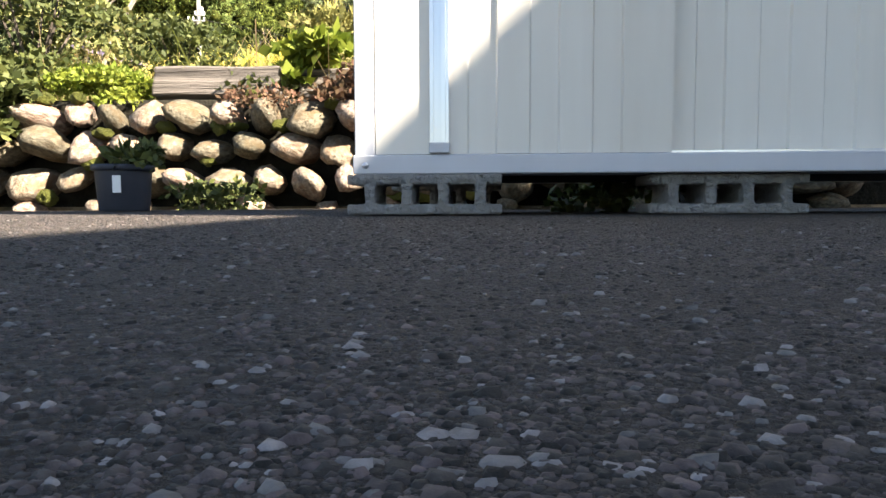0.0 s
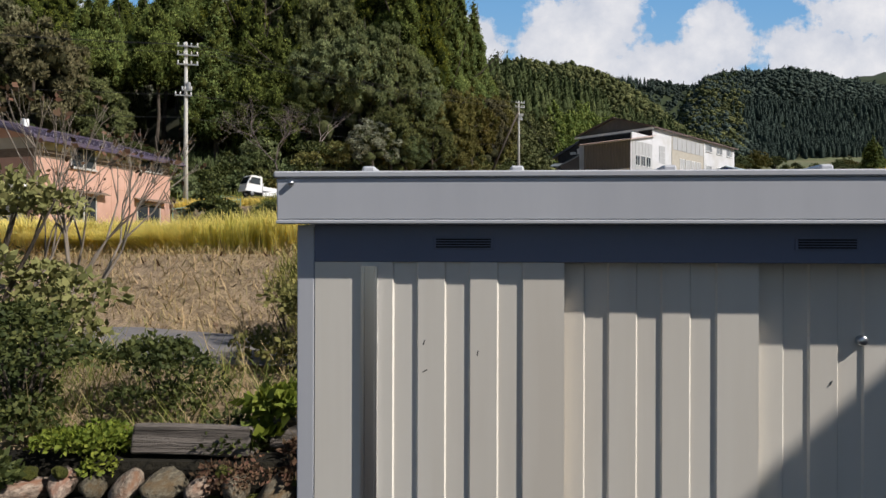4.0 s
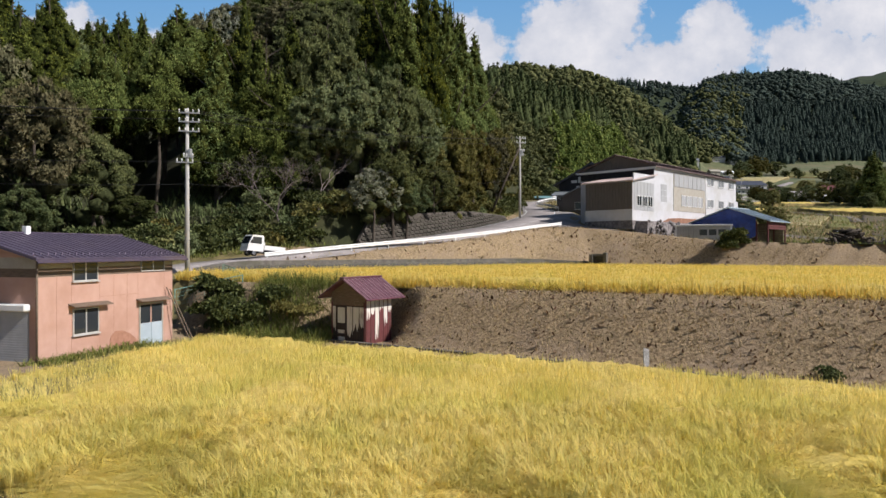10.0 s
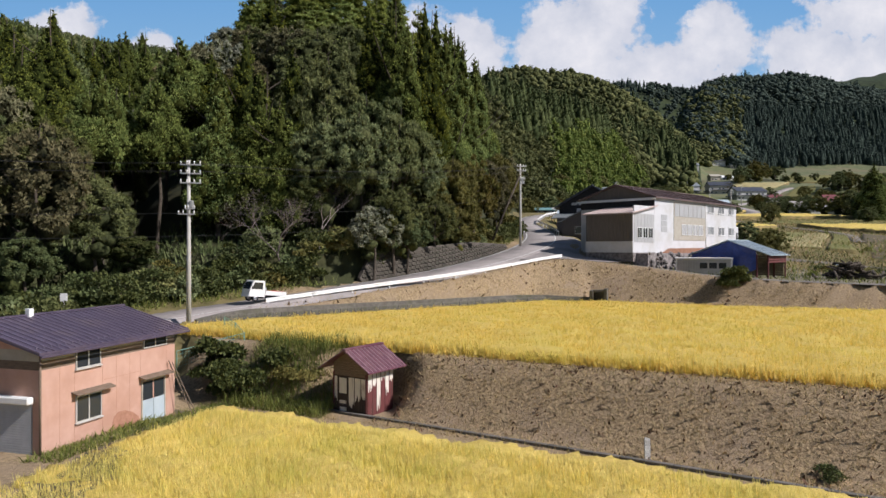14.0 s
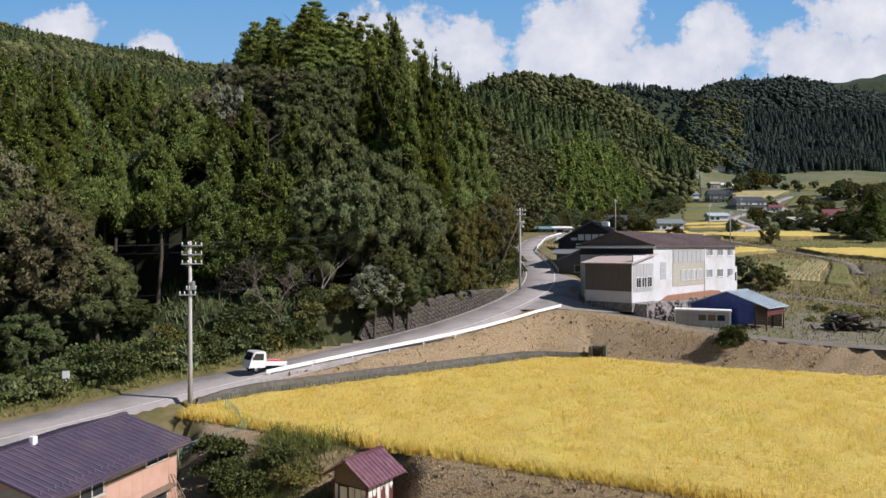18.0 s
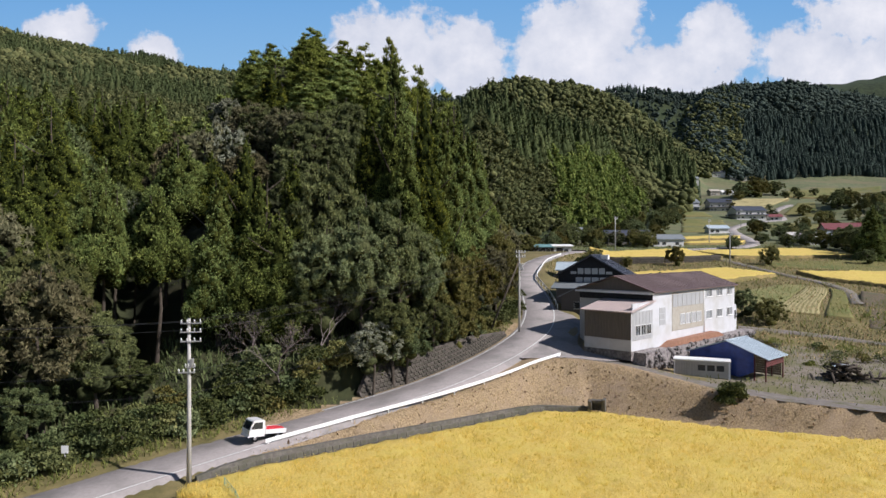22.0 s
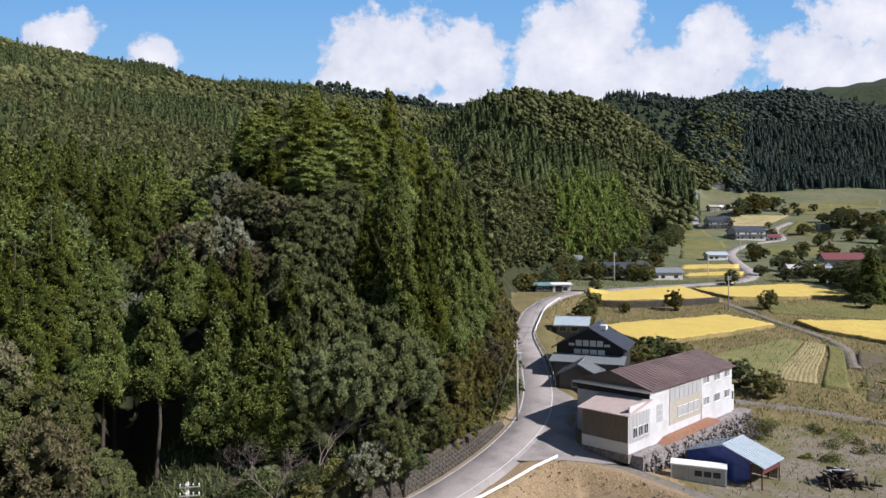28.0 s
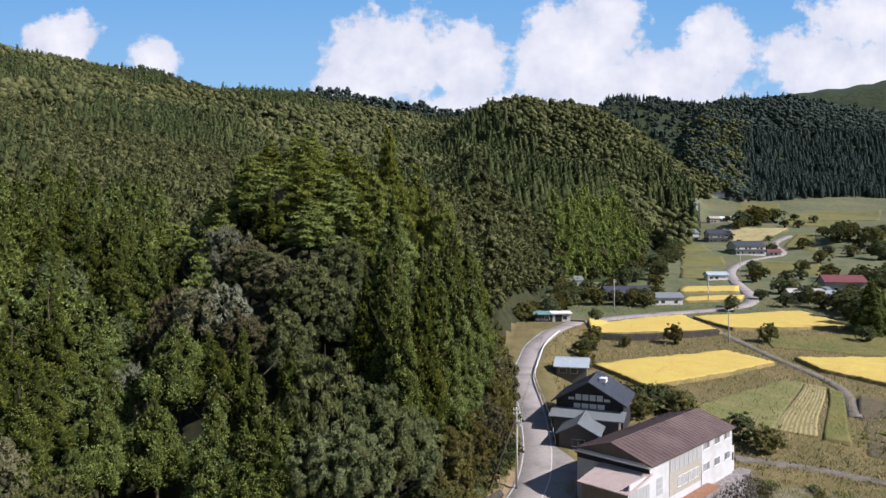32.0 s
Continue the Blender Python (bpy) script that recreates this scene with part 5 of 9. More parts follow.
# net fence beside the house
fn = thing("net_fence", pose(-15.4, 42.5, 4.0), "pale green wire net fence beside the field", "fence")
fpts = [(-16.6, 41.0, 3.4), (-14.9, 42.3, 3.8), (-13.2, 43.6, 4.2), (-14.6, 46.2, 4.6), (-16.0, 48.2, 4.8)]
for i, p in enumerate(fpts):
    placed("post", tube("post", M["fence_green"], [(0, 0, -0.4), (0, 0, 1.15)], 0.035, 6), fn, pose(*p))
    if i:
        q = Vector(fpts[i - 1])
        r = Vector(p)
        for hh in (0.15, 0.4, 0.65, 0.9, 1.12):
            placed("strand", tube("strand", M["fence_green"], [q + Vector((0, 0, hh)), r + Vector((0, 0, hh))], 0.022 if hh > 1 else 0.008, 5), fn, Matrix())
        for k in range(1, 12):
            c = q.lerp(r, k / 12)
            placed("strand", tube("strand", M["fence_green"], [c + Vector((0, 0, 0.1)), c + Vector((0, 0, 1.12))], 0.006, 4, cap=False), fn, Matrix())

# ---- drive up to the white building ----
dpts = [(9.5, 85.5, 10.3), (14, 82.0, 9.75), (21, 78.0, 8.95), (28, 71.6, 7.95), (34, 66.4, 7.6), (42, 62.3, 7.4), (60, 57.5, 7.2), (90, 52, 6.8)]
dx_ = np.linspace(9.5, 90, 60)
dc = np.stack([dx_, np.interp(dx_, [p[0] for p in dpts], [p[1] for p in dpts]), np.interp(dx_, [p[0] for p in dpts], [p[2] for p in dpts])], -1)
tang = np.gradient(dc[:, :2], axis=0)
tang /= np.linalg.norm(tang, axis=1)[:, None]
nrm = np.stack([-tang[:, 1], tang[:, 0]], -1)
dv = np.concatenate([np.concatenate([dc[:, :2] + nrm * o, dc[:, 2:] + 0.05], -1) for o in (-1.5, 1.5)])
df = np.array([(i, i + 1, 61 + i, 60 + i) for i in range(59)])
tagged(new("road", fast_mesh("road", dv, df, M["dirt_track"])), "narrow grey drive along the top of a dry slope", "drive", kind="structure")

ay_ = np.linspace(79, 107, 30)
al = road_x(ay_) + 2.3
ar = np.interp(ay_, [79, 80, 83, 86, 90, 95, 100, 104, 107], [21.0, 20.3, 17.55, 17.3, 18.2, 20.5, 20.3, 18.4, 17.9])
ax_ = al[:, None] + np.maximum(ar - al, 0.1)[:, None] * np.linspace(0, 1, 9)[None, :]
ayy = np.repeat(ay_[:, None], 9, 1)
ai = np.arange(270).reshape(30, 9)
apron = fast_mesh("road", np.stack([ax_, ayy, np.maximum(land(ax_, ayy), road_z(ayy) - 0.35) + 0.06], -1).reshape(-1, 3), np.stack([ai[:-1, :-1], ai[:-1, 1:], ai[1:, 1:], ai[1:, :-1]], -1).reshape(-1, 4), M["road"])
tagged(new("road", apron), "grey asphalt apron between the road and the building", "forecourt", kind="structure")

# ---- long white two-storey building ----
BM = pose(22.2, 78.65, 10.75, 0, 0, 45.2)
bld = thing("building", BM, "long white two-storey workshop building with a brown sheet roof", "building")
BL, BW, BE, BR, PX = 30.8, 10.6, 6.5, 8.2, 5.3
placed("wall", boxes("wall", M["bldg_white"], (PX, 0.0, -1.2, BL, BW, BE)), bld, BM)
placed("wall", boxes("wall", M["bldg_white"], (0.0, 0.0, -1.2, PX - 0.003, 6.4, 4.4)), bld, BM)
for xx, mm in ((PX, "wall_grey"), (BL - 0.15, "bldg_white")):
    placed("gable", solid("gable", [(xx, 0, BE), (xx, BW, BE), (xx, BW / 2, BR), (xx + 0.15, 0, BE), (xx + 0.15, BW, BE), (xx + 0.15, BW / 2, BR)], [(0, 1, 2), (5, 4, 3), (0, 3, 4, 1), (1, 4, 5, 2), (2, 5, 3, 0)], M[mm]), bld, BM)
gable_roof(bld, BM, PX, BL, 0, BW, BE, BR, 0.45, M["roof_brown"], 0.14, 0.9)
placed("verge_board", boxes("verge_board", M["white"], (PX - 0.55, -0.4, BE - 0.35, PX - 0.5, BW + 0.4, BE - 0.1)), bld, BM, "white trim board")
placed("gable_cladding", boxes("gable_cladding", M["blackwood"], (PX - 0.06, 0.02, 5.3, PX - 0.004, BW - 0.02, BE - 0.36)), bld, BM)
# lower front part with a lean-to roof
v = [(-0.55, -0.35, 4.25), (-0.55, 6.8, 4.25), (PX + 0.2, 6.8, 5.35), (PX + 0.2, -0.35, 5.35)]
v += [(a, b, c + 0.12) for a, b, c in v]
lean = placed("roof", solid("roof", v, [(0, 1, 2, 3), (7, 6, 5, 4), (0, 4, 5, 1), (1, 5, 6, 2), (2, 6, 7, 3), (3, 7, 4, 0)], M["roof_pinkish"]), bld, BM, "faded pink lean-to roof")
for k in range(16):
    y = -0.3 + k * 0.46
    v = [(-0.55, y, 4.37), (-0.55, y + 0.03, 4.37), (PX + 0.2, y + 0.03, 5.47), (PX + 0.2, y, 5.47)]
    v += [(a, b, c + 0.03) for a, b, c in v]
    placed("seam", solid("seam", v, [(0, 1, 2, 3), (7, 6, 5, 4), (0, 4, 5, 1), (1, 5, 6, 2), (2, 6, 7, 3), (3, 7, 4, 0)], M["roof_pinkish"]), lean, BM)
for k in range(16):
    placed("siding_board", boxes("siding_board", M["wall_grey"], (-0.06, 0.02 + k * 0.4, 1.0, -0.004, 0.4 + k * 0.4, 4.25), bevel=0.01), bld, BM)
placed("plinth_band", boxes("plinth_band", M["bldg_white"], (-0.07, -0.02, -1.2, -0.005, 6.42, 0.98)), bld, BM)
placed("base_course", boxes("base_course", M["rubble"], (-0.12, -0.08, -1.4, PX - 0.01, -0.0205, -0.35)), bld, BM, "dark stone base course")
placed("base_course", boxes("base_course", M["rubble"], (-0.12, -0.0195, -1.4, -0.0705, 6.45, -0.35)), bld, BM, "dark stone base course")
placed("infill_wall", boxes("infill_wall", M["bldg_white"], (0.3, 0.01, 4.2, PX, 0.16, 5.3)), bld, BM)
for k in range(6):
    placed("panel", boxes("panel", M["panel_grey"], (0.25 + k * 0.82, -0.05, 0.9, 1.03 + k * 0.82, -0.004, 4.3), bevel=0.01), bld, BM, "grey translucent corrugated panel")
for k in range(3):
    window(bld, BM @ pose(0.9 + k * 1.35, -0.055, 1.4), 1.1, 1.25, panes=2, sill=False)
placed("panel", boxes("panel", M["cream"], (10.4, -0.05, 1.2, 19.9, -0.004, 6.1)), bld, BM, "tan wall panel")
for k in range(7):
    placed("louvre_window", boxes("louvre_window", M["panel_grey"], (10.6 + k * 1.32, -0.09, 4.3, 11.82 + k * 1.32, -0.052, 5.95), bevel=0.02), bld, BM)
for k in range(4):
    window(bld, BM @ pose(12.6 + k * 1.65, -0.052, 1.9), 1.45, 1.4, panes=2, sill=False, pane="panel_grey")
for z in (5.1, 2.05):
    for x in (20.7, 24.3, 27.9):
        window(bld, BM @ pose(x, 0, z), 2.0, 1.15 if z < 3 else 1.05, panes=2, pane="pale_pane")
for k in range(3):
    placed("panel", boxes("panel", M["panel_grey"], (7.0, -0.03, 2.2 + k * 0.75, 8.6, -0.004, 2.9 + k * 0.75), bevel=0.01), bld, BM)
placed("porch", boxes("porch", M["bldg_white"], (BL + 0.003, 0.2, -1.0, BL + 1.3, 3.0, 3.4)), bld, BM)
window(bld, BM @ pose(BL + 0.25, 0.2, 1.2), 0.8, 1.4, panes=1, sill=False)
placed("downpipe", tube("downpipe", M["white"], [(19.95, -0.1, -0.5), (19.95, -0.1, BE - 0.1)], 0.06, 8), bld, BM)
# rubble bank under the long wall
rub = new("wall_rubble", boxes("wall_rubble", M["rubble"], (0.6, -1.6, -4.5, BL + 3.6, 0.3, -0.45)))
rub.matrix_basis = BM
tagged(rub, "rough dark rubble stone bank below the white building", "rubble wall", kind="structure")
tagged(placed("red_earth", prism("red_earth", M["red_earth"], [(7, -0.44), (24, -0.44), (22, 0.25), (9, 0.15)], -1.3, -0.004), None, BM), "strip of bare red earth below the white wall", "earth", kind="structure")
rnd = random.Random(9)
RST = []
for k in range(5):
    me = stone_mesh(20 + k)
    me.materials[0] = M["rubble"]
    RST.append(me)
for k in range(280):
    x = rnd.uniform(0.8, BL + 3.6)
    h = rnd.random()
    s = rnd.uniform(0.13, 0.24)
    ob = part("stone", RST[k % 5], rub)
    ob.matrix_basis = pose(x, -1.55 - (1 - h) * 0.8 + rnd.uniform(-0.1, 0.1), -3.2 + h * 2.8, rnd.uniform(0, 360), rnd.uniform(0, 360), 0) @ Matrix.Diagonal((s * 1.25, s, s * 0.85, 1))

# ---- blue tarpaulin shed ----
TM = pose(30.2, 81.4, 7.55, 0, 0, -47)
bs = thing("open_shed", TM, "farm shed hung with blue tarpaulin below a pale sheet roof", "shed")
TW, TD, TE, TR = 9.0, 5.2, 2.65, 4.25


def cloth(w, h, seed):
    """A hanging sheet with folds, w wide and h(x) high."""
    nx_, nz_ = 40, 14
    v, f = [], []
    for j in range(nz_ + 1):
        for i in range(nx_ + 1):
            x = w * i / nx_
            z0, z1 = h(x)
            y = 0.09 * math.sin(x * 5 + seed) * (1 - j / nz_) + 0.1 * noise.noise(Vector((x * 1.1, j * 0.3, seed)))
            v.append((x, y - 0.06, z0 + (z1 - z0) * j / nz_))
    for j in range(nz_):
        for i in range(nx_):
            a = j * (nx_ + 1) + i
            f.append((a, a + 1, a + nx_ + 2, a + nx_ + 1))
    return mesh("tarpaulin", v, f, M["tarp"], smooth=True)


placed("tarpaulin", cloth(7.6, lambda x: (0.25 + 0.5 * (x > 6.2) * (x - 6.2), min(TE + (TR - TE) * x / (TW / 2), TR - (TR - TE) * (x - TW / 2) / (TW / 2) if x > TW / 2 else 99) - 0.05), 1), bs, TM, "dark blue tarpaulin hanging in folds")
for k, x in enumerate((0.08, 4.6, 7.65, TW - 0.1)):
    for y in (0.1, TD - 0.1):
        placed("post", boxes("post", M["maroon"], (x - 0.07, y - 0.07, -0.3, x + 0.07, y + 0.07, TE + (0.9 if k == 1 else 0.0)), bevel=0.01), bs, TM)
for k in range(9):
    if k > 5:
        placed("board", boxes("board", M["maroon"], (TW - 0.06, 0.2, 0.1 + k * 0.27, TW - 0.02, TD - 0.2, 0.32 + k * 0.27)), bs, TM)
    placed("board", boxes("board", M["brownwood"], (0.3, TD - 0.05, 0.1 + k * 0.27, TW - 0.3, TD, 0.34 + k * 0.27)), bs, TM)
TM2 = TM @ pose(0, 0, 0, 0, 0, 90) @ pose(0, -TW, 0)
gable_roof(bs, TM2, 0, TD, 0, TW, TE, TR, 0.35, M["roof_ltblue"], 0.06, 0.5)
# white storage container in front
CM = pose(26.9, 77.6, 7.65, 0, 0, -22)
ctn = thing("storage_container", CM, "grey storage container with white flat roof beside a shed", "container")
placed("body", boxes("body", M["wall_far"], (0, 0, 0.15, 6.0, 2.0, 2.0), bevel=0.03), ctn, CM)
placed("lid", boxes("lid", M["white"], (-0.1, -0.12, 2.003, 6.1, 2.1, 2.18), bevel=0.03), ctn, CM, "white flat roof")
placed("corner_frame", boxes("corner_frame", M["white"], (5.86, -0.04, 0.0, 6.05, 0.15, 2.0)), ctn, CM)
placed("corner_frame", boxes("corner_frame", M["white"], (-0.03, -0.04, 0, 0.12, 0.12, 2.0)), ctn, CM)
for k in range(3):
    placed("pane", boxes("pane", M["glass"], (2.6 + k * 1.0, -0.02, 0.95, 3.4 + k * 1.0, -0.004, 1.6)), ctn, CM)
for k in range(8):
    placed("body_rib", boxes("body_rib", M["wall_far"], (0.25 + k * 0.28, -0.035, 0.2, 0.33 + k * 0.28, -0.001, 1.95)), ctn, CM)
# wood pile
WM = pose(46.5, 77.0, 7.3, 0, 0, -15)
pile = thing("wood_pile", WM, "heap of dark logs and scrap under a torn blue sheet", "wood pile")
LOG = [tube("log", M["bark"], [(-1.0, 0, 0), (1.0, 0, 0)], r, 7) for r in (0.1, 0.15, 0.19)]
rnd = random.Random(2)
for k in range(70):
    hgt = rnd.random() ** 1.6
    placed("log", LOG[k % 3], pile, WM @ pose(rnd.gauss(0, 1.5 * (1 - hgt * 0.7)), rnd.gauss(0, 0.9 * (1 - hgt * 0.6)), 0.15 + hgt * 1.7, rnd.uniform(-15, 15), rnd.uniform(-25, 25), rnd.uniform(0, 180)))
placed("sheet", mesh("sheet", [(x * 0.5 - 1.2, y * 0.45 - 0.4, 1.95 + 0.2 * noise.noise(Vector((x, y, 2))) - 0.12 * abs(x - 2.4)) for y in range(4) for x in range(6)], [(j * 6 + i, j * 6 + i + 1, j * 6 + i + 7, j * 6 + i + 6) for j in range(3) for i in range(5)], M["roof_ltblue"], smooth=True), pile, WM, "torn pale blue sheet")

# ---- dark timber house beyond ----
KM_ = pose(19.9, 115.3, 13.8, 0, 0, -22)
kh = thing("timber_house", KM_, "old dark timber farmhouse with a blue-grey tiled roof", "house")
kw, kd = 11.2, 10.6
placed("wall", boxes("wall", M["blackwood"], (0, 0, -1, kw, kd, 4.4)), kh, KM_)
for yy in (0.0, kd - 0.15):
    placed("gable", solid("gable", [(0, yy, 4.4), (kw, yy, 4.4), (kw / 2, yy, 7.6), (0, yy + 0.15, 4.4), (kw, yy + 0.15, 4.4), (kw / 2, yy + 0.15, 7.6)], [(0, 1, 2), (5, 4, 3), (0, 3, 4, 1), (1, 4, 5, 2), (2, 5, 3, 0)], M["blackwood"]), kh, KM_)
KR = KM_ @ pose(0, 0, 0, 0, 0, 90) @ pose(0, -kw, 0)
gable_roof(kh, KR, 0, kd, 0, kw, 4.4, 7.6, 0.8, M["roof_dark"], 0.2, 0.9)
for k in range(6):
    placed("plaster_panel", boxes("plaster_panel", M["plaster_pale"], (2.1 + k * 1.2, -0.05, 4.5, 3.1 + k * 1.2, -0.004, 4.95 if k in (0, 5) else 5.5)), kh, KM_)
for k in range(4):
    placed("plaster_panel", boxes("plaster_panel", M["plaster_pale"], (3.0 + k * 1.35, -0.05, 3.1, 4.15 + k * 1.35, -0.004, 3.95)), kh, KM_)
v = [(-0.6, -3.6, 2.1), (kw + 0.6, -3.6, 2.1), (kw + 0.6, -0.004, 3.0), (-0.6, -0.004, 3.0)]
v += [(a, b, c + 0.15) for a, b, c in v]
placed("lower_roof", solid("lower_roof", v, [(0, 1, 2, 3), (7, 6, 5, 4), (0, 4, 5, 1), (1, 5, 6, 2), (2, 6, 7, 3), (3, 7, 4, 0)], M["roof_slate"]), kh, KM_)
placed("lower_wall", boxes("lower_wall", M["wall_grey"], (0.3, -3.2, -1, kw - 0.3, -0.005, 2.15)), kh, KM_)
placed("roof_box", boxes("roof_box", M["white"], (6.7, 3.6, 6.95, 7.9, 5.4, 7.75), bevel=0.05), kh, KM_, "white ridge ornament")
AM = pose(18.6, 105.2, 12.2, 0, 0, -20)
an = thing("annex", AM, "small outbuilding with a pale slate roof beside the farmhouse", "outbuilding")
placed("wall", boxes("wall", M["wall_grey"], (0, 0, -1, 6, 8.6, 3.0)), an, AM)
for yy in (0.0, 8.48):
    placed("gable", solid("gable", [(0, yy, 3), (6, yy, 3), (3, yy, 4.5), (0, yy + 0.12, 3), (6, yy + 0.12, 3), (3, yy + 0.12, 4.5)], [(0, 1, 2), (5, 4, 3), (0, 3, 4, 1), (1, 4, 5, 2), (2, 5, 3, 0)], M["wall_grey"]), an, AM)
gable_roof(an, AM @ pose(0, 0, 0, 0, 0, 90) @ pose(0, -6, 0), 0, 8.6, 0, 6, 3.0, 4.5, 0.5, M["roof_slate"], 0.12, 0.6)
window(an, AM @ pose(2.0, 0, 1.0), 2.0, 1.1)


# ---- the village up the valley ----
def far_house(x, y, w, d, h, yaw, roof, wall, label, hip=0.25, up=0.0):
    m = pose(x, y, float(land(x, y)) - 0.3 + up, 0, 0, yaw)
    o = thing("house", m, label, "house", "houses of the village")
    placed("wall", boxes("wall", M[wall], (0, 0, -1.5, w, d, h)), o, m)
    for xx in (0.0, w - 0.2):
        placed("gable", solid("gable", [(xx, 0, h), (xx, d, h), (xx, d / 2, h + d * hip), (xx + 0.2, 0, h), (xx + 0.2, d, h), (xx + 0.2, d / 2, h + d * hip)], [(0, 1, 2), (5, 4, 3), (0, 3, 4, 1), (1, 4, 5, 2), (2, 5, 3, 0)], M[wall]), o, m)
    gable_roof(o, m, 0, w, 0, d, h, h + d * hip, 0.6, M[roof], 0.2)
    if h > 5.5:
        for x0, y0, x1, y1, sx, sy in ((-1.1, -1.3, w + 1.1, 0.0, 0, 1), (-1.1, d, w + 1.1, d + 1.3, 0, -1), (-1.1, 0.0, 0.0, d, 1, 0), (w, 0.0, w + 1.1, d, -1, 0)):
            q = [(x0, y0), (x1, y0), (x1, y1), (x0, y1)]
            zz = [2.95 + 0.5 * ((b - y0 if sy > 0 else y1 - b) / (y1 - y0) if sy else (a - x0 if sx > 0 else x1 - a) / (x1 - x0)) for a, b in q]
            v = [(a, b, c) for (a, b), c in zip(q, zz)] + [(a, b, c + 0.16) for (a, b), c in zip(q, zz)]
            placed("skirt_roof", solid("skirt_roof", v, [(0, 1, 2, 3), (7, 6, 5, 4), (0, 4, 5, 1), (1, 5, 6, 2), (2, 6, 7, 3), (3, 7, 4, 0)], M[roof]), o, m)
    k = 0
    z = 0.9
    while z + 1.2 < h:
        for i in range(max(2, int(w / 2.6))):
            if (i + k) % 3 != 2:
                window(o, m @ pose(0.6 + i * 2.5, 0, z), 1.6, 1.2, panes=1, sill=False)
        z += 2.7
        k += 1
    return o


# closed black walls paint the shade inside the open garage
far_house(29.6, 213, 5.6, 5.5, 2.7, 4, "roof_teal", "blackwood", "dark open garage with a teal sheet roof at the bend", 0.12)
gar2 = far_house(35.4, 213.4, 5.6, 5.0, 2.9, 4, "white", "bldg_white", "small white shed beside the road bend", 0.08)
# near-black panel paints the shade inside the open doorway
placed("door", boxes("door", M["dark"], (0.8, -0.08, 0.2, 2.9, -0.01, 2.4)), gar2, world_of(gar2))
for q in ((54.6, 293, 7.2, 6, 3.2, 8, "roof_slate", "plaster_pale", "small white-walled house below the bamboo"),
          (62.5, 253, 17, 9, 3.6, 4, "roof_dark", "wall_grey", "long low farmhouse with a dark tiled roof"),
          (77.2, 245, 11.4, 6, 3.2, 6, "roof_slate", "plaster_pale", "low white store with a grey roof"),
          (168, 474.5, 14, 11, 6.4, 5, "roof_slate", "bldg_white", "white two-storey house with a grey tiled roof"),
          (184, 462, 15, 11, 6.4, -4, "roof_dark", "wall_far", "two-storey house with a dark tiled roof"),
          (178.5, 407, 19, 11, 5.8, 6, "roof_dark", "plaster_pale", "large white farmhouse with a dark roof beside the road"),
          (25.6, 149, 6.6, 5.5, 2.5, -16, "roof_ltblue", "wall_grey", "small shed with a pale blue roof behind the farmhouse"),
          (199.5, 409, 7, 6, 2.8, -10, "roof_maroon", "plaster_pale", "low outbuilding with a red roof beside the farmhouse"),
          (141, 262, 10, 6, 2.8, -14, "roof_slate", "wall_far", "low shed with a grey roof among trees"),
          (196, 556, 12, 8, 4.0, 12, "roof_dark", "wall_far", "dark roofed house below the hill"),
          (283, 716, 10, 8, 5.8, 4, "roof_dark", "bldg_white", "white two-storey house at the head of the valley"),
          (122.5, 308, 9, 5, 2.9, 2, "roof_ltblue", "white", "pale open-fronted field shed"),
          (131.6, 252, 11.7, 8, 3.0, -6, "wall_far", "plaster_pale", "low house with a pale sheet roof"),
          (143.5, 251, 14, 6, 3.0, -22, "roof_ltblue", "plaster_pale", "long shed with pale blue sheet roof"),
          (157, 274, 15, 10, 4.4, -12, "roof_maroon", "wall_far", "house with a dark red sheet roof"),
          (294, 735, 13, 9, 6, 10, "roof_slate", "bldg_white", "white house at the head of the valley"),
          (277, 702, 18, 9, 4.5, -8, "roof_dark", "plaster_pale", "white house with a dark roof at the head of the valley"),
          (297, 692, 17, 9, 4, 0, "roof_ltblue", "wall_far", "small house with a pale roof up the valley"),
          (211, 528, 7.6, 6, 4.0, 4, "cream", "cream", "tan barn in the fields"),
          (225, 540, 18, 7, 2.6, 8, "white", "white", "long pale greenhouse shed in the fields"),
          (206, 578, 14, 8, 4.5, -6, "roof_slate", "plaster_pale", "small white house at the edge of the wood")):
    far_house(*q)


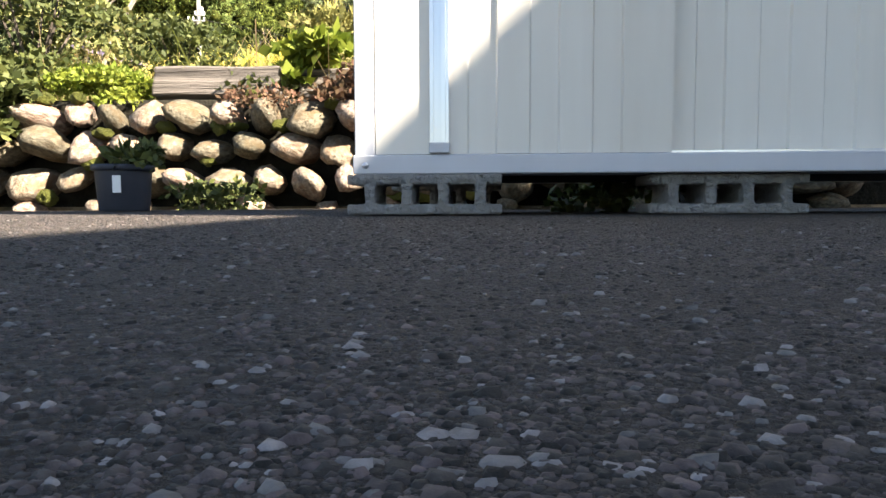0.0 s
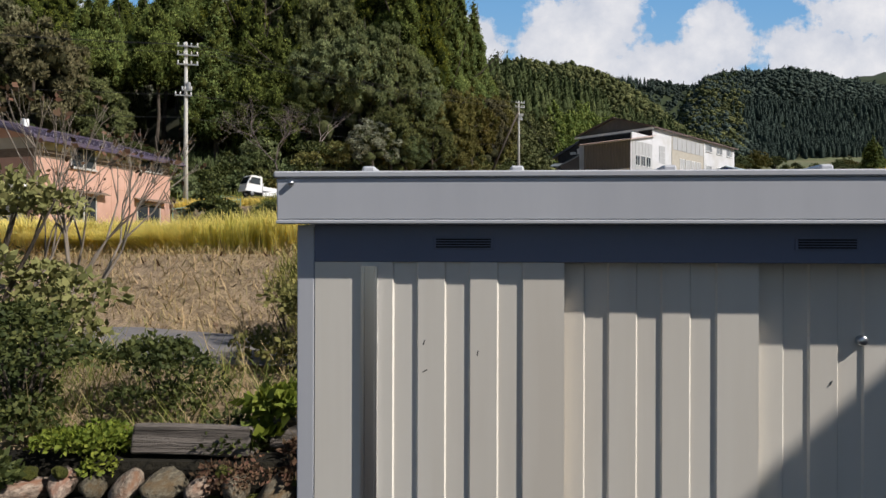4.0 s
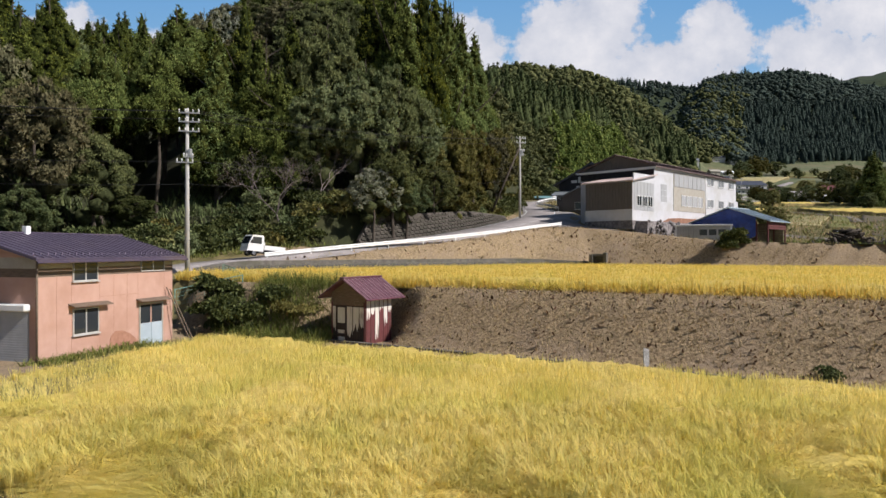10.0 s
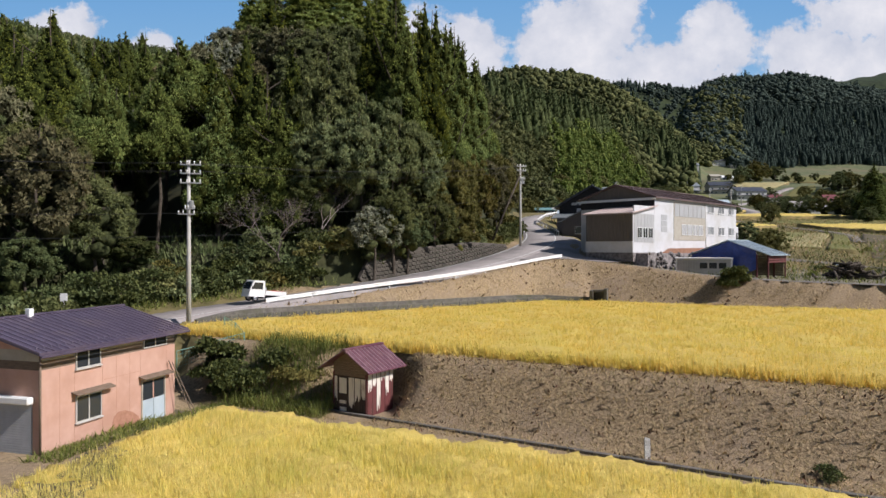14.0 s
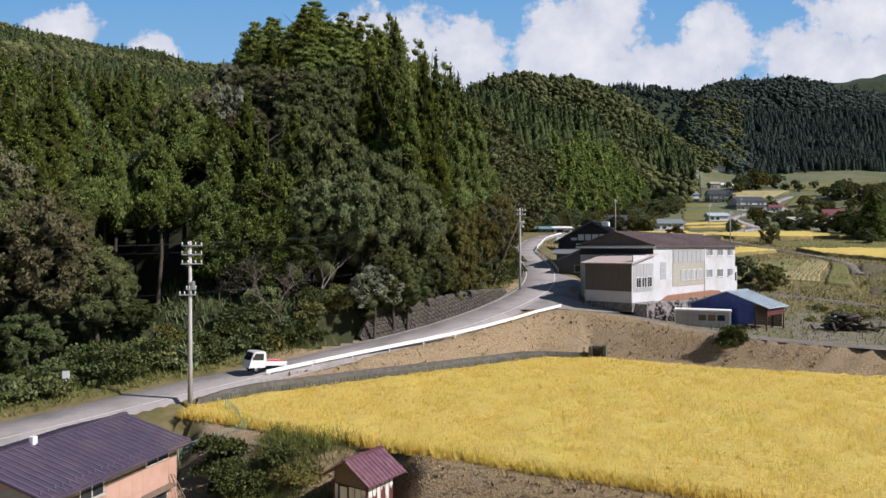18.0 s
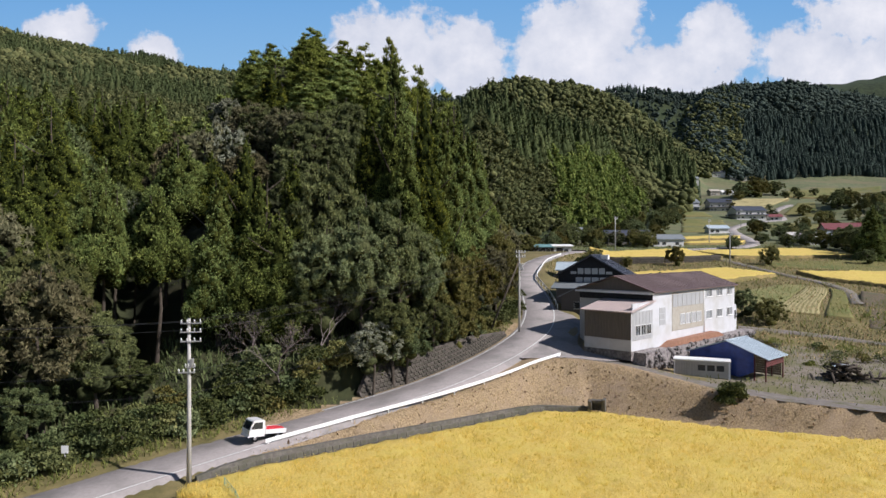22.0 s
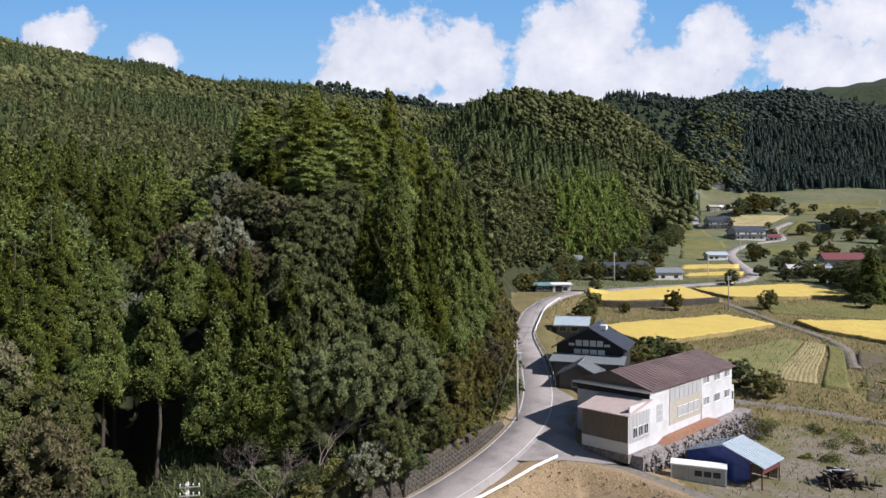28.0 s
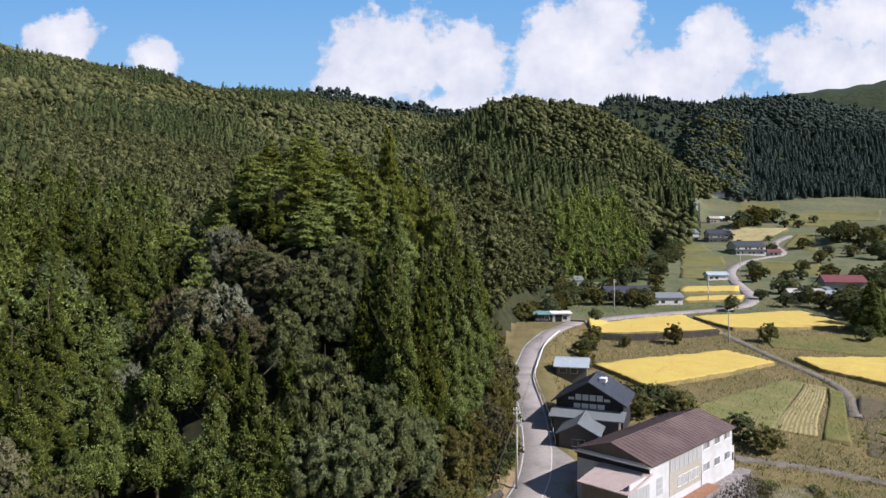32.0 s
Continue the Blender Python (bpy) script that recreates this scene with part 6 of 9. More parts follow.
def field(name, corners, material, lift, label, category, side=None, second=None, rows=0, kind="structure"):
    """A terrace field between four corners: an even top, slightly rough, with banks down to the land."""
    c = np.array(corners, float)
    wide = max(np.hypot(*(c[1] - c[0])), np.hypot(*(c[2] - c[3])))
    deep = max(np.hypot(*(c[3] - c[0])), np.hypot(*(c[2] - c[1])))
    cell = 0.8 if c[:, 1].mean() < 230 else 2.0
    nx_, ny_ = rows or max(8, int(wide / cell)), max(8, int(deep / cell))
    s_, t_ = np.meshgrid(np.linspace(0, 1, nx_), np.linspace(0, 1, ny_))
    rr = np.random.default_rng(int(c.sum()))
    P = ((1 - s_) * (1 - t_))[..., None] * c[0] + (s_ * (1 - t_))[..., None] * c[1] + (s_ * t_)[..., None] * c[2] + ((1 - s_) * t_)[..., None] * c[3]
    P = P + 0.35 * np.stack([np.sin(P[..., 1] * 0.21 + c[0, 0]), np.sin(P[..., 0] * 0.19 + c[0, 1])], -1)
    X, Y = P[..., 0], P[..., 1]
    base = land(X, Y)
    A = np.stack([X.ravel(), Y.ravel(), np.ones(X.size)], -1)
    flat = (A @ np.linalg.lstsq(A, base.ravel(), rcond=None)[0]).reshape(X.shape)
    rice = category == "rice field"
    Z = np.maximum(flat, base - 0.15) + lift + rr.normal(0, 0.07 if rice else 0.03, X.shape)
    if rice:
        Z += 0.10 * np.sin(X * 0.5 + 2 * np.sin(Y * 0.23)) * np.sin(Y * 0.61)
    if rows:
        Z += 0.07 * (np.arange(nx_) % 2)[None, :]
    i = np.arange(nx_ * ny_).reshape(ny_, nx_)
    f = np.stack([i[:-1, :-1], i[:-1, 1:], i[1:, 1:], i[1:, :-1]], -1).reshape(-1, 4)
    nt_ = len(f)
    v = np.stack([X, Y, Z], -1).reshape(-1, 3)
    ring = np.concatenate([i[0, :], i[1:, -1], i[-1, -2::-1], i[-2:0:-1, 0]])
    low = v[ring].copy()
    low[:, :2] += 0.06 * (low[:, :2] - c.mean(0)) / np.linalg.norm(low[:, :2] - c.mean(0), axis=1)[:, None] * 8 + rr.normal(0, 0.1, (len(ring), 2))
    low[:, 2] = base.reshape(-1)[ring] - 0.7
    b0 = len(v) + np.arange(len(ring))
    f = np.concatenate([f, np.stack([ring, b0, np.roll(b0, -1), np.roll(ring, -1)], -1)])
    me = fast_mesh(name, np.concatenate([v, low]), f, material)
    me.materials.append(side or M["greengrass"])
    me.materials.append(second or material)
    k = np.arange(len(f))
    me.polygons.foreach_set("material_index", np.where(k < nt_, np.where((k % (nx_ - 1)) % 2 == 1, 2, 0), 1).astype(np.int32))
    return tagged(new(name, me), label, category, kind=kind)


RICE = "golden ripe rice field on a valley terrace"
for c, lift in (([(42.6, 189.6), (81.0, 194.9), (78.0, 218.0), (44.0, 201.4)], 1.5), ([(86.7, 199.0), (125.4, 202.0), (122.3, 229.5), (82.0, 218.5)], 0.9), ([(44.6, 143.0), (80.8, 161.9), (74.1, 174.1), (36.6, 160.9)], 0.9),
                ([(88.9, 156.5), (102.0, 139.0), (126.0, 166.0), (88.6, 167.0)], 0.9), ([(97.3, 274.0), (121.3, 272.3), (127.1, 286.3), (102.9, 287.6)], 0.9), ([(90.5, 251.0), (113.3, 252.0), (118.7, 263.6), (94.3, 260.2)], 0.9)):
    field("rice_field", c, M["ricebody"], lift, RICE, "rice field", M["straw_bank"])
field("stubble_field", [(45.2, 129.0), (60.0, 120.6), (80.0, 148.0), (77.1, 150.9)], M["mown_field"], 0.15, "cut rice field grown over with fresh green", "stubble field")
field("stubble_field", [(60.3, 120.4), (66.3, 117.0), (83.0, 144.9), (80.3, 147.7)], M["stubble"], 0.17, "cut rice field with rows of pale straw stubble", "stubble field", None, M["stubble_gap"], 18)
field("stubble_field", [(194, 462), (219.2, 458.4), (251, 486.4), (207.7, 497.6)], M["stubble"], 0.2, "cut field of tan stubble beyond the houses", "stubble field")
for c in ([(67.3, 117.2), (71.0, 115.2), (84.6, 141.0), (83.4, 143.6)], [(88.6, 179.0), (115.6, 169.5), (135.2, 197.0), (91.2, 191.0)], [(129.2, 362.7), (157, 370.7), (168, 402), (144.3, 405.3)], [(113.1, 317.3), (127.7, 315.7), (141, 352), (125.3, 351.9)],
          [(156.9, 346.2), (182.5, 314.5), (205.5, 365.0), (177.8, 385.2)], [(225, 441.7), (236, 420.7), (258.3, 466.1), (249, 470.7)], [(263.8, 515.5), (299.5, 509.6), (334.7, 578.0), (277.6, 547.0)], [(288.2, 556.1), (332.9, 512.9), (391.3, 597.4), (321.8, 629.1)], [(287.8, 660.6), (318.4, 632.8), (335.5, 666.9), (303.7, 684.1)], [(147, 412), (166, 414), (171, 440), (158, 441)]):
    field("meadow", c, M["meadow"], 0.22, "bright green grassy terrace field", "meadow")
field("vegetable_plot", [(71.5, 112), (92, 98), (103, 128), (86, 137)], M["soil"], 0.15, "bare brown vegetable plot with rows of greens", "garden")


def lane(pts, w, label, lift=0.35, material="road"):
    p = np.array(pts, float)
    k = np.linspace(0, 1, len(p))
    t = np.linspace(0, 1, 120)
    x, y = np.interp(t, k, p[:, 0]), np.interp(t, k, p[:, 1])
    for _ in range(30):
        x[1:-1] = 0.5 * x[1:-1] + 0.25 * (x[:-2] + x[2:])
        y[1:-1] = 0.5 * y[1:-1] + 0.25 * (y[:-2] + y[2:])
    z = land(x, y) + lift
    tg = np.gradient(np.stack([x, y], -1), axis=0)
    tg /= np.linalg.norm(tg, axis=1)[:, None]
    nn = np.stack([-tg[:, 1], tg[:, 0]], -1)
    n = len(x)
    v = np.concatenate([np.stack([x + nn[:, 0] * o, y + nn[:, 1] * o, z + h], -1) for o, h in ((-w / 2 - 0.6, -0.9), (-w / 2, 0), (w / 2, 0), (w / 2 + 0.6, -0.9))])
    f = np.array([(r_ * n + i, r_ * n + i + 1, (r_ + 1) * n + i + 1, (r_ + 1) * n + i) for r_ in range(3) for i in range(n - 1)])
    tagged(new("road", fast_mesh("road", v, f, M[material])), label, "lane", kind="structure")


lane([(41.5, 204.5), (46, 211), (51, 217.8), (72.2, 226.3), (94.6, 234.3), (112.2, 242.5), (122.6, 262), (127.3, 285.7), (133.8, 309), (145.4, 341), (164.9, 377), (184, 392), (219.5, 421), (219.1, 442), (224, 456), (241, 466)], 4.6, "grey village road winding up the valley")
lane([(76.5, 229), (78.7, 223.2), (80.4, 210), (81.8, 197), (82.8, 186), (83.4, 177.0), (84.4, 165.4), (85.8, 158.1), (86.6, 150.5), (86.4, 143.7), (83.5, 135.8), (78.8, 126.9)], 2.2, "narrow dirt farm track between terrace fields", 0.2, "dirt_track")
lane([(48.3, 109.7), (56.4, 108.2), (61.7, 107), (69.2, 103.5), (84, 96), (100, 90)], 1.8, "narrow concrete track along the foot of a bank", 0.2, "dirt_track")
for px0, py0, hh in ((79.6, 185.5, 9.5), (58.8, 228.5, 12), (100.4, 252.5, 10), (149.4, 335.7, 11)):
    utility_pole(px0, py0, float(land(px0, py0)) - 0.3, hh, [(hh - 0.4, 0.7, 0.1), (hh - 1.0, 0.7, 0.1)], 20, "grey concrete utility pole in the valley fields")
tx = np.linspace(43.0, 80.5, 16)
ty = np.interp(tx, [42, 50, 59, 70, 81], [188.8, 186.8, 187.6, 190.2, 193.6])
battered_wall("wall_terrace", [(float(a), float(b), float(land(a, b)) - 0.7) for a, b in zip(tx, ty)], [2.6] * 16, 0.25, 0.5, M["hillwall"], "rough dark stone wall holding up a rice terrace", 0.9)
# loose dark stones down the slope beside the white building
rr = np.random.default_rng(41)
n = 1500
lx, ly = rr.uniform(6, BL + 6, n), -1.5 - 3.4 * rr.random(n) ** 1.3
wx = 22.2 + lx * math.cos(radians(45.2)) - ly * math.sin(radians(45.2))
wy = 78.65 + lx * math.sin(radians(45.2)) + ly * math.cos(radians(45.2))
sz = rr.uniform(0.12, 0.34, n)
oc = np.array([(1, 0, 0), (-1, 0, 0), (0, 1, 0), (0, -1, 0), (0, 0, 1), (0, 0, -0.6)], float)
of = np.array([(0, 2, 4), (2, 1, 4), (1, 3, 4), (3, 0, 4), (2, 0, 5), (1, 2, 5), (3, 1, 5), (0, 3, 5)])
ov = oc[None] * (sz[:, None, None] * rr.uniform(0.6, 1.3, (n, 6, 1)))
ca_, sa_ = np.cos(rr.random(n) * 6.28)[:, None], np.sin(rr.random(n) * 6.28)[:, None]
ov = np.stack([ov[..., 0] * ca_ - ov[..., 1] * sa_, ov[..., 0] * sa_ + ov[..., 1] * ca_, ov[..., 2]], -1) + np.stack([wx, wy, land(wx, wy) + 0.05], -1)[:, None]
tagged(new("rubble", fast_mesh("rubble", ov.reshape(-1, 3), (of[None] + (np.arange(n) * 6)[:, None, None]).reshape(-1, 3), M["rubble"])), "dark broken stones strewn down the slope", "rubble", kind="stuff")

# ---- small pickup truck on the road ----
def truck(m):
    t = thing("pickup_truck", m, "small white pickup truck with a red sheet over its bed", "truck")
    # x forward, 3.4 long, 1.48 wide, 1.78 high
    prof = [(0.28, 0.42), (1.62, 0.42), (1.68, 0.6), (1.66, 0.95), (1.38, 1.68), (1.25, 1.77), (0.42, 1.78), (0.34, 1.7), (0.30, 1.0)]
    placed("cab", prism("cab", M["car_white"], prof, -0.72, 0.72), t, m)
    placed("windscreen", solid("windscreen", [(1.645, -0.62, 1.02), (1.645, 0.62, 1.02), (1.42, 0.58, 1.62), (1.42, -0.58, 1.62), (1.66, -0.62, 1.02), (1.66, 0.62, 1.02), (1.435, 0.58, 1.62), (1.435, -0.58, 1.62)], [(0, 1, 2, 3), (7, 6, 5, 4), (0, 4, 5, 1), (1, 5, 6, 2), (2, 6, 7, 3), (3, 7, 4, 0)], M["glass"]), t, m)
    for s in (-1, 1):
        y = 0.725 * s
        placed("side_window", solid("side_window", [(0.5, y, 1.05), (1.5, y, 1.05), (1.28, y, 1.6), (0.52, y, 1.62), (0.5, y - 0.02 * s, 1.05), (1.5, y - 0.02 * s, 1.05), (1.28, y - 0.02 * s, 1.6), (0.52, y - 0.02 * s, 1.62)], [(0, 1, 2, 3), (7, 6, 5, 4), (0, 4, 5, 1), (1, 5, 6, 2), (2, 6, 7, 3), (3, 7, 4, 0)], M["glass"]), t, m)
        placed("headlight", boxes("headlight", M["chrome"], (1.66, y * 0.8 - 0.1, 0.7, 1.7, y * 0.8 + 0.1, 0.84), bevel=0.02), t, m)
        placed("mirror", boxes("mirror", M["wire"], (1.4, y - 0.02, 1.1, 1.46, y + 0.12 * s if s > 0 else y + 0.02, 1.3) if s > 0 else (1.4, y - 0.12, 1.1, 1.46, y + 0.02, 1.3)), t, m)
        placed("side_board", boxes("side_board", M["car_white"], (-1.68, y - 0.02, 0.68, 0.24, y + 0.02, 0.97), bevel=0.008), t, m)
        for x in (1.08, -0.95):
            w = placed("wheel", tube("wheel", M["rubber"], [(x, y - 0.13 * s - 0.07, 0.27), (x, y - 0.13 * s + 0.07, 0.27)], 0.27, 18), t, m)
            placed("rim", tube("rim", M["chrome"], [(x, y - 0.13 * s - 0.075, 0.27), (x, y - 0.13 * s + 0.075, 0.27)], 0.16, 12), w, m)
    placed("bed", boxes("bed", M["car_white"], (-1.7, -0.73, 0.6, 0.25, 0.73, 0.68), (-1.7, -0.73, 0.68, -1.66, 0.73, 0.96), (0.2, -0.7, 0.68, 0.25, 0.7, 1.25)), t, m)
    placed("chassis", boxes("chassis", M["wire"], (-1.6, -0.4, 0.3, 1.5, 0.4, 0.6)), t, m)
    placed("bed_cover", mesh("bed_cover", [(-1.64 + 1.83 * i / 8, -0.69 + 1.38 * j / 5, 0.95 + 0.05 * math.sin(i * 1.3) * math.sin(j * 1.9) + 0.03 * (j in (2, 3))) for j in range(6) for i in range(9)], [(j * 9 + i, j * 9 + i + 1, j * 9 + i + 10, j * 9 + i + 9) for j in range(5) for i in range(8)], M["red_sheet"], smooth=True), t, m, "red cloth sheet over the bed")
    placed("bumper", boxes("bumper", M["car_white"], (1.62, -0.7, 0.36, 1.74, 0.7, 0.56), bevel=0.03), t, m)


ty_ = 57.2
truck(pose(float(road_x(ty_)) + 0.7, ty_ - 0.6, float(road_z(ty_)) + 0.02, 0, -6, math.degrees(math.atan2(-(road_x(ty_ + 1) - road_x(ty_ - 1)) * 0 - 2, -float(road_x(ty_ + 1) - road_x(ty_ - 1))))))

# ---- plants ----
def frames_from(d, roll):
    """Two directions square to d, turned about it."""
    ref = np.where(np.abs(d[:, 2:3]) < 0.9, np.array([[0, 0, 1.0]]), np.array([[1.0, 0, 0]]))
    a = np.cross(d, ref)
    a /= np.linalg.norm(a, axis=1)[:, None] + 1e-9
    b = np.cross(d, a)
    c, s = np.cos(roll)[:, None], np.sin(roll)[:, None]
    return a * c + b * s, b * c - a * s


def kites(p, d, length, width, roll):
    """Leaf sprays: one bent four-cornered blade each, from p along d."""
    d = d / (np.linalg.norm(d, axis=1)[:, None] + 1e-9)
    a, b = frames_from(d, roll)
    L, W = length[:, None], width[:, None]
    v = np.stack([p, p + d * L * 0.45 + a * W, p + d * L - b * L * 0.12, p + d * L * 0.45 - a * W], 1)
    n = len(p)
    return v.reshape(-1, 3), np.arange(n * 4).reshape(n, 4)


def slips(p, d, length, width, roll, face=None):
    """Leaf sprays: one pointed three-cornered blade each, from p along d, its flat side towards face."""
    d = d / (np.linalg.norm(d, axis=1)[:, None] + 1e-9)
    a, b = frames_from(d, roll)
    if face is not None:
        a = np.cross(d, face)
        a /= np.linalg.norm(a, axis=1)[:, None] + 1e-9
    L, W = length[:, None], width[:, None]
    v = np.stack([p + a * W, p + d * L, p - a * W], 1)
    n = len(p)
    return v.reshape(-1, 3), np.arange(n * 3).reshape(n, 3)


def conifer_cards(r, h, rad, n, size):
    """A few sprays over a pointed cone."""
    t, a = r.random(n) ** 1.2, r.random(n) * 6.28
    q = rad * (1 - t) ** 0.8
    ca, sa = np.cos(a), np.sin(a)
    d = np.stack([ca, sa, np.full(n, 0.9)], -1) + r.normal(0, 0.4, (n, 3))
    return slips(np.stack([q * ca, q * sa, t * h], -1), d, size * r.uniform(0.7, 1.4, n), size * 0.3 * r.uniform(0.7, 1.3, n), a, np.stack([ca, sa, np.full(n, 0.6)], -1))


def plumes(r, c, b, out, n, size, flat=1.0, lift=0.35, level=1):
    """Foliage in plumes: rounded clumps at c of radius b, hung with n leaf sprays, and the clumps' own closed bodies."""
    wgt = b ** 2
    k = r.choice(len(c), n, p=wgt / wgt.sum())
    d = r.normal(0, 1, (n, 3)) + out[k] * 0.9 + np.array([0, 0, 0.25])
    d /= np.linalg.norm(d, axis=1)[:, None] + 1e-9
    p = c[k] + d * (b[k] * r.uniform(0.8, 1.12, n))[:, None] * np.array([1, 1, flat])
    way = d * 0.6 + np.array([0, 0, lift]) + r.normal(0, 0.5, (n, 3))
    cards = slips(p, way, size * r.uniform(0.6, 1.5, n), size * 0.3 * r.uniform(0.7, 1.3, n), r.random(n) * 6.28, d + r.normal(0, 0.3, (n, 3)))
    sv, sf = ICO[level]
    m = r.uniform(0.55, 0.98, (len(c), len(sv), 1))
    V = c[:, None] + sv[None] * m * b[:, None, None] * np.array([1, 1, flat])
    F = sf[None] + (np.arange(len(c)) * len(sv))[:, None, None]
    return cards, (V.reshape(-1, 3), F.reshape(-1, 3))


def join_mass(*ms):
    V, F, n0 = [], [], 0
    for v, f in ms:
        V.append(v)
        F.append(f + n0)
        n0 += len(v)
    return np.concatenate(V), np.concatenate(F)


def cedar_crown(r, h, rad, boughs, n, size, low=0.1):
    """A tall cone of plumes, blunt at the foot and pointed at the top."""
    q = (np.arange(boughs) + r.random(boughs)) / boughs
    t = 1 - (1 - q) ** 0.72
    R = rad * np.minimum(1.0, 1.34 * (1 - t) ** 0.92 + 0.015) * np.where(t < 0.12, 0.72 + 2.3 * t, 1)
    R = R * (1 + 0.14 * np.sin(t * 17 + r.random() * 6)) * r.uniform(0.78, 1.16, boughs)
    a = np.arange(boughs) * 2.4 + r.normal(0, 0.4, boughs)
    b = (0.25 * R + 0.12) * r.uniform(0.8, 1.3, boughs)
    c = np.stack([(R - b * 0.7) * np.cos(a), (R - b * 0.7) * np.sin(a), h * (low + (0.97 - low) * t)], -1)
    out = np.stack([np.cos(a), np.sin(a), np.full(boughs, 0.3)], -1)
    cards, mass = plumes(r, c, b, out, n, size, 1.2, 0.5)
    cv, cf = cone_mass(r, h * (0.95 - low), rad * 0.66, 16, 10, 0.35)
    return cards, join_mass(mass, (cv + np.array([0, 0, h * low]), cf))


def broad_crown(r, h, rad, clumps, n, size, low=0.25, core=2):
    """A spreading crown of many rounded clumps on an uneven outline."""
    g = np.arange(clumps) + 0.5
    cz = 1 - 1.55 * g / clumps
    a = g * 2.39996 + r.normal(0, 0.25, clumps)
    q = np.sqrt(np.clip(1 - cz ** 2, 0.02, 1))
    lobe = 0.8 + 0.22 * np.sin(a * 3 + r.random() * 6) * q + 0.12 * np.sin(a * 5 + cz * 4 + r.random() * 6)
    k = lobe * r.uniform(0.72, 1.02, clumps)
    mid, half = h * (1 + low) / 2, h * (1 - low) / 2
    c = np.stack([rad * q * k * np.cos(a), rad * q * k * np.sin(a), mid + half * 0.92 * cz * k], -1)
    b = rad * 0.88 / math.sqrt(clumps) * r.uniform(0.75, 1.6, clumps)
    out = np.stack([q * np.cos(a), q * np.sin(a), cz], -1)
    cards, mass = plumes(r, c, b, out, n, size, 0.78, 0.1)
    return cards, join_mass(mass, lump_mass(r, h * 0.86, rad * 0.55, 7 if core > 1 else 3, core, low + 0.08))


def pine_crown(r, h, rad, n, size, tiers=9):
    """Level boughs in open tiers round a straight stem."""
    C, B, A = [], [], []
    for k in range(tiers):
        t = 0.36 + 0.62 * k / (tiers - 1)
        R = rad * min(1.0, 1.5 * (1.03 - t) ** 0.7)
        arms = 5 if k < tiers - 2 else 3
        for j in range(arms):
            a = j * 6.28 / arms + k * 1.3 + r.normal(0, 0.25)
            for f in (0.45, 0.85):
                rr = R * f * r.uniform(0.7, 1.15)
                C.append((rr * math.cos(a), rr * math.sin(a), t * h + 0.16 * rr + r.normal(0, 0.25)))
                B.append((0.2 * R + 0.3) * r.uniform(0.8, 1.25))
                A.append((math.cos(a) * 0.4, math.sin(a) * 0.4, 0.7))
    return plumes(r, np.array(C), np.array(B), np.array(A), n, size, 0.42, 0.3)


def broad_cards(r, h, rad, n, size, clusters=20, low=0.3, blade=None, up=0.1):
    """Leaf sprays in rounded clumps over an uneven crown."""
    ca = r.random(clusters) * 2 * math.pi
    cz = r.random(clusters)
    cr = rad * np.sqrt(np.clip(1 - (cz * 1.5 - 0.55) ** 2, 0.05, 1)) * r.uniform(0.35, 0.85, clusters)
    cc = np.stack([cr * np.cos(ca), cr * np.sin(ca), h * (low + (0.92 - low) * cz)], -1)
    k = r.integers(0, clusters, n)
    d = r.normal(0, 1, (n, 3))
    d /= np.linalg.norm(d, axis=1)[:, None]
    d[:, 2] = np.abs(d[:, 2]) * 0.9 - 0.25
    R = rad * (r.uniform(1.1, 1.9, clusters) / math.sqrt(clusters))[k]
    p = cc[k] + d * (R * r.uniform(0.6, 1.1, n))[:, None] * np.array([1, 1, 0.75])
    dd = d * 0.5 + r.normal(0, 0.6, (n, 3)) + np.array([0, 0, up])
    if blade:
        return blade(p, r.normal(0, 1, (n, 3)), size * r.uniform(0.6, 1.4, n), size * 0.36 * r.uniform(0.7, 1.3, n), r.random(n) * 6.28, d + np.array([0, 0, 0.25]) + r.normal(0, 0.4, (n, 3)))
    return kites(p, dd, size * r.uniform(0.6, 1.4, n), size * 0.36 * r.uniform(0.7, 1.3, n), r.random(n) * 6.28)


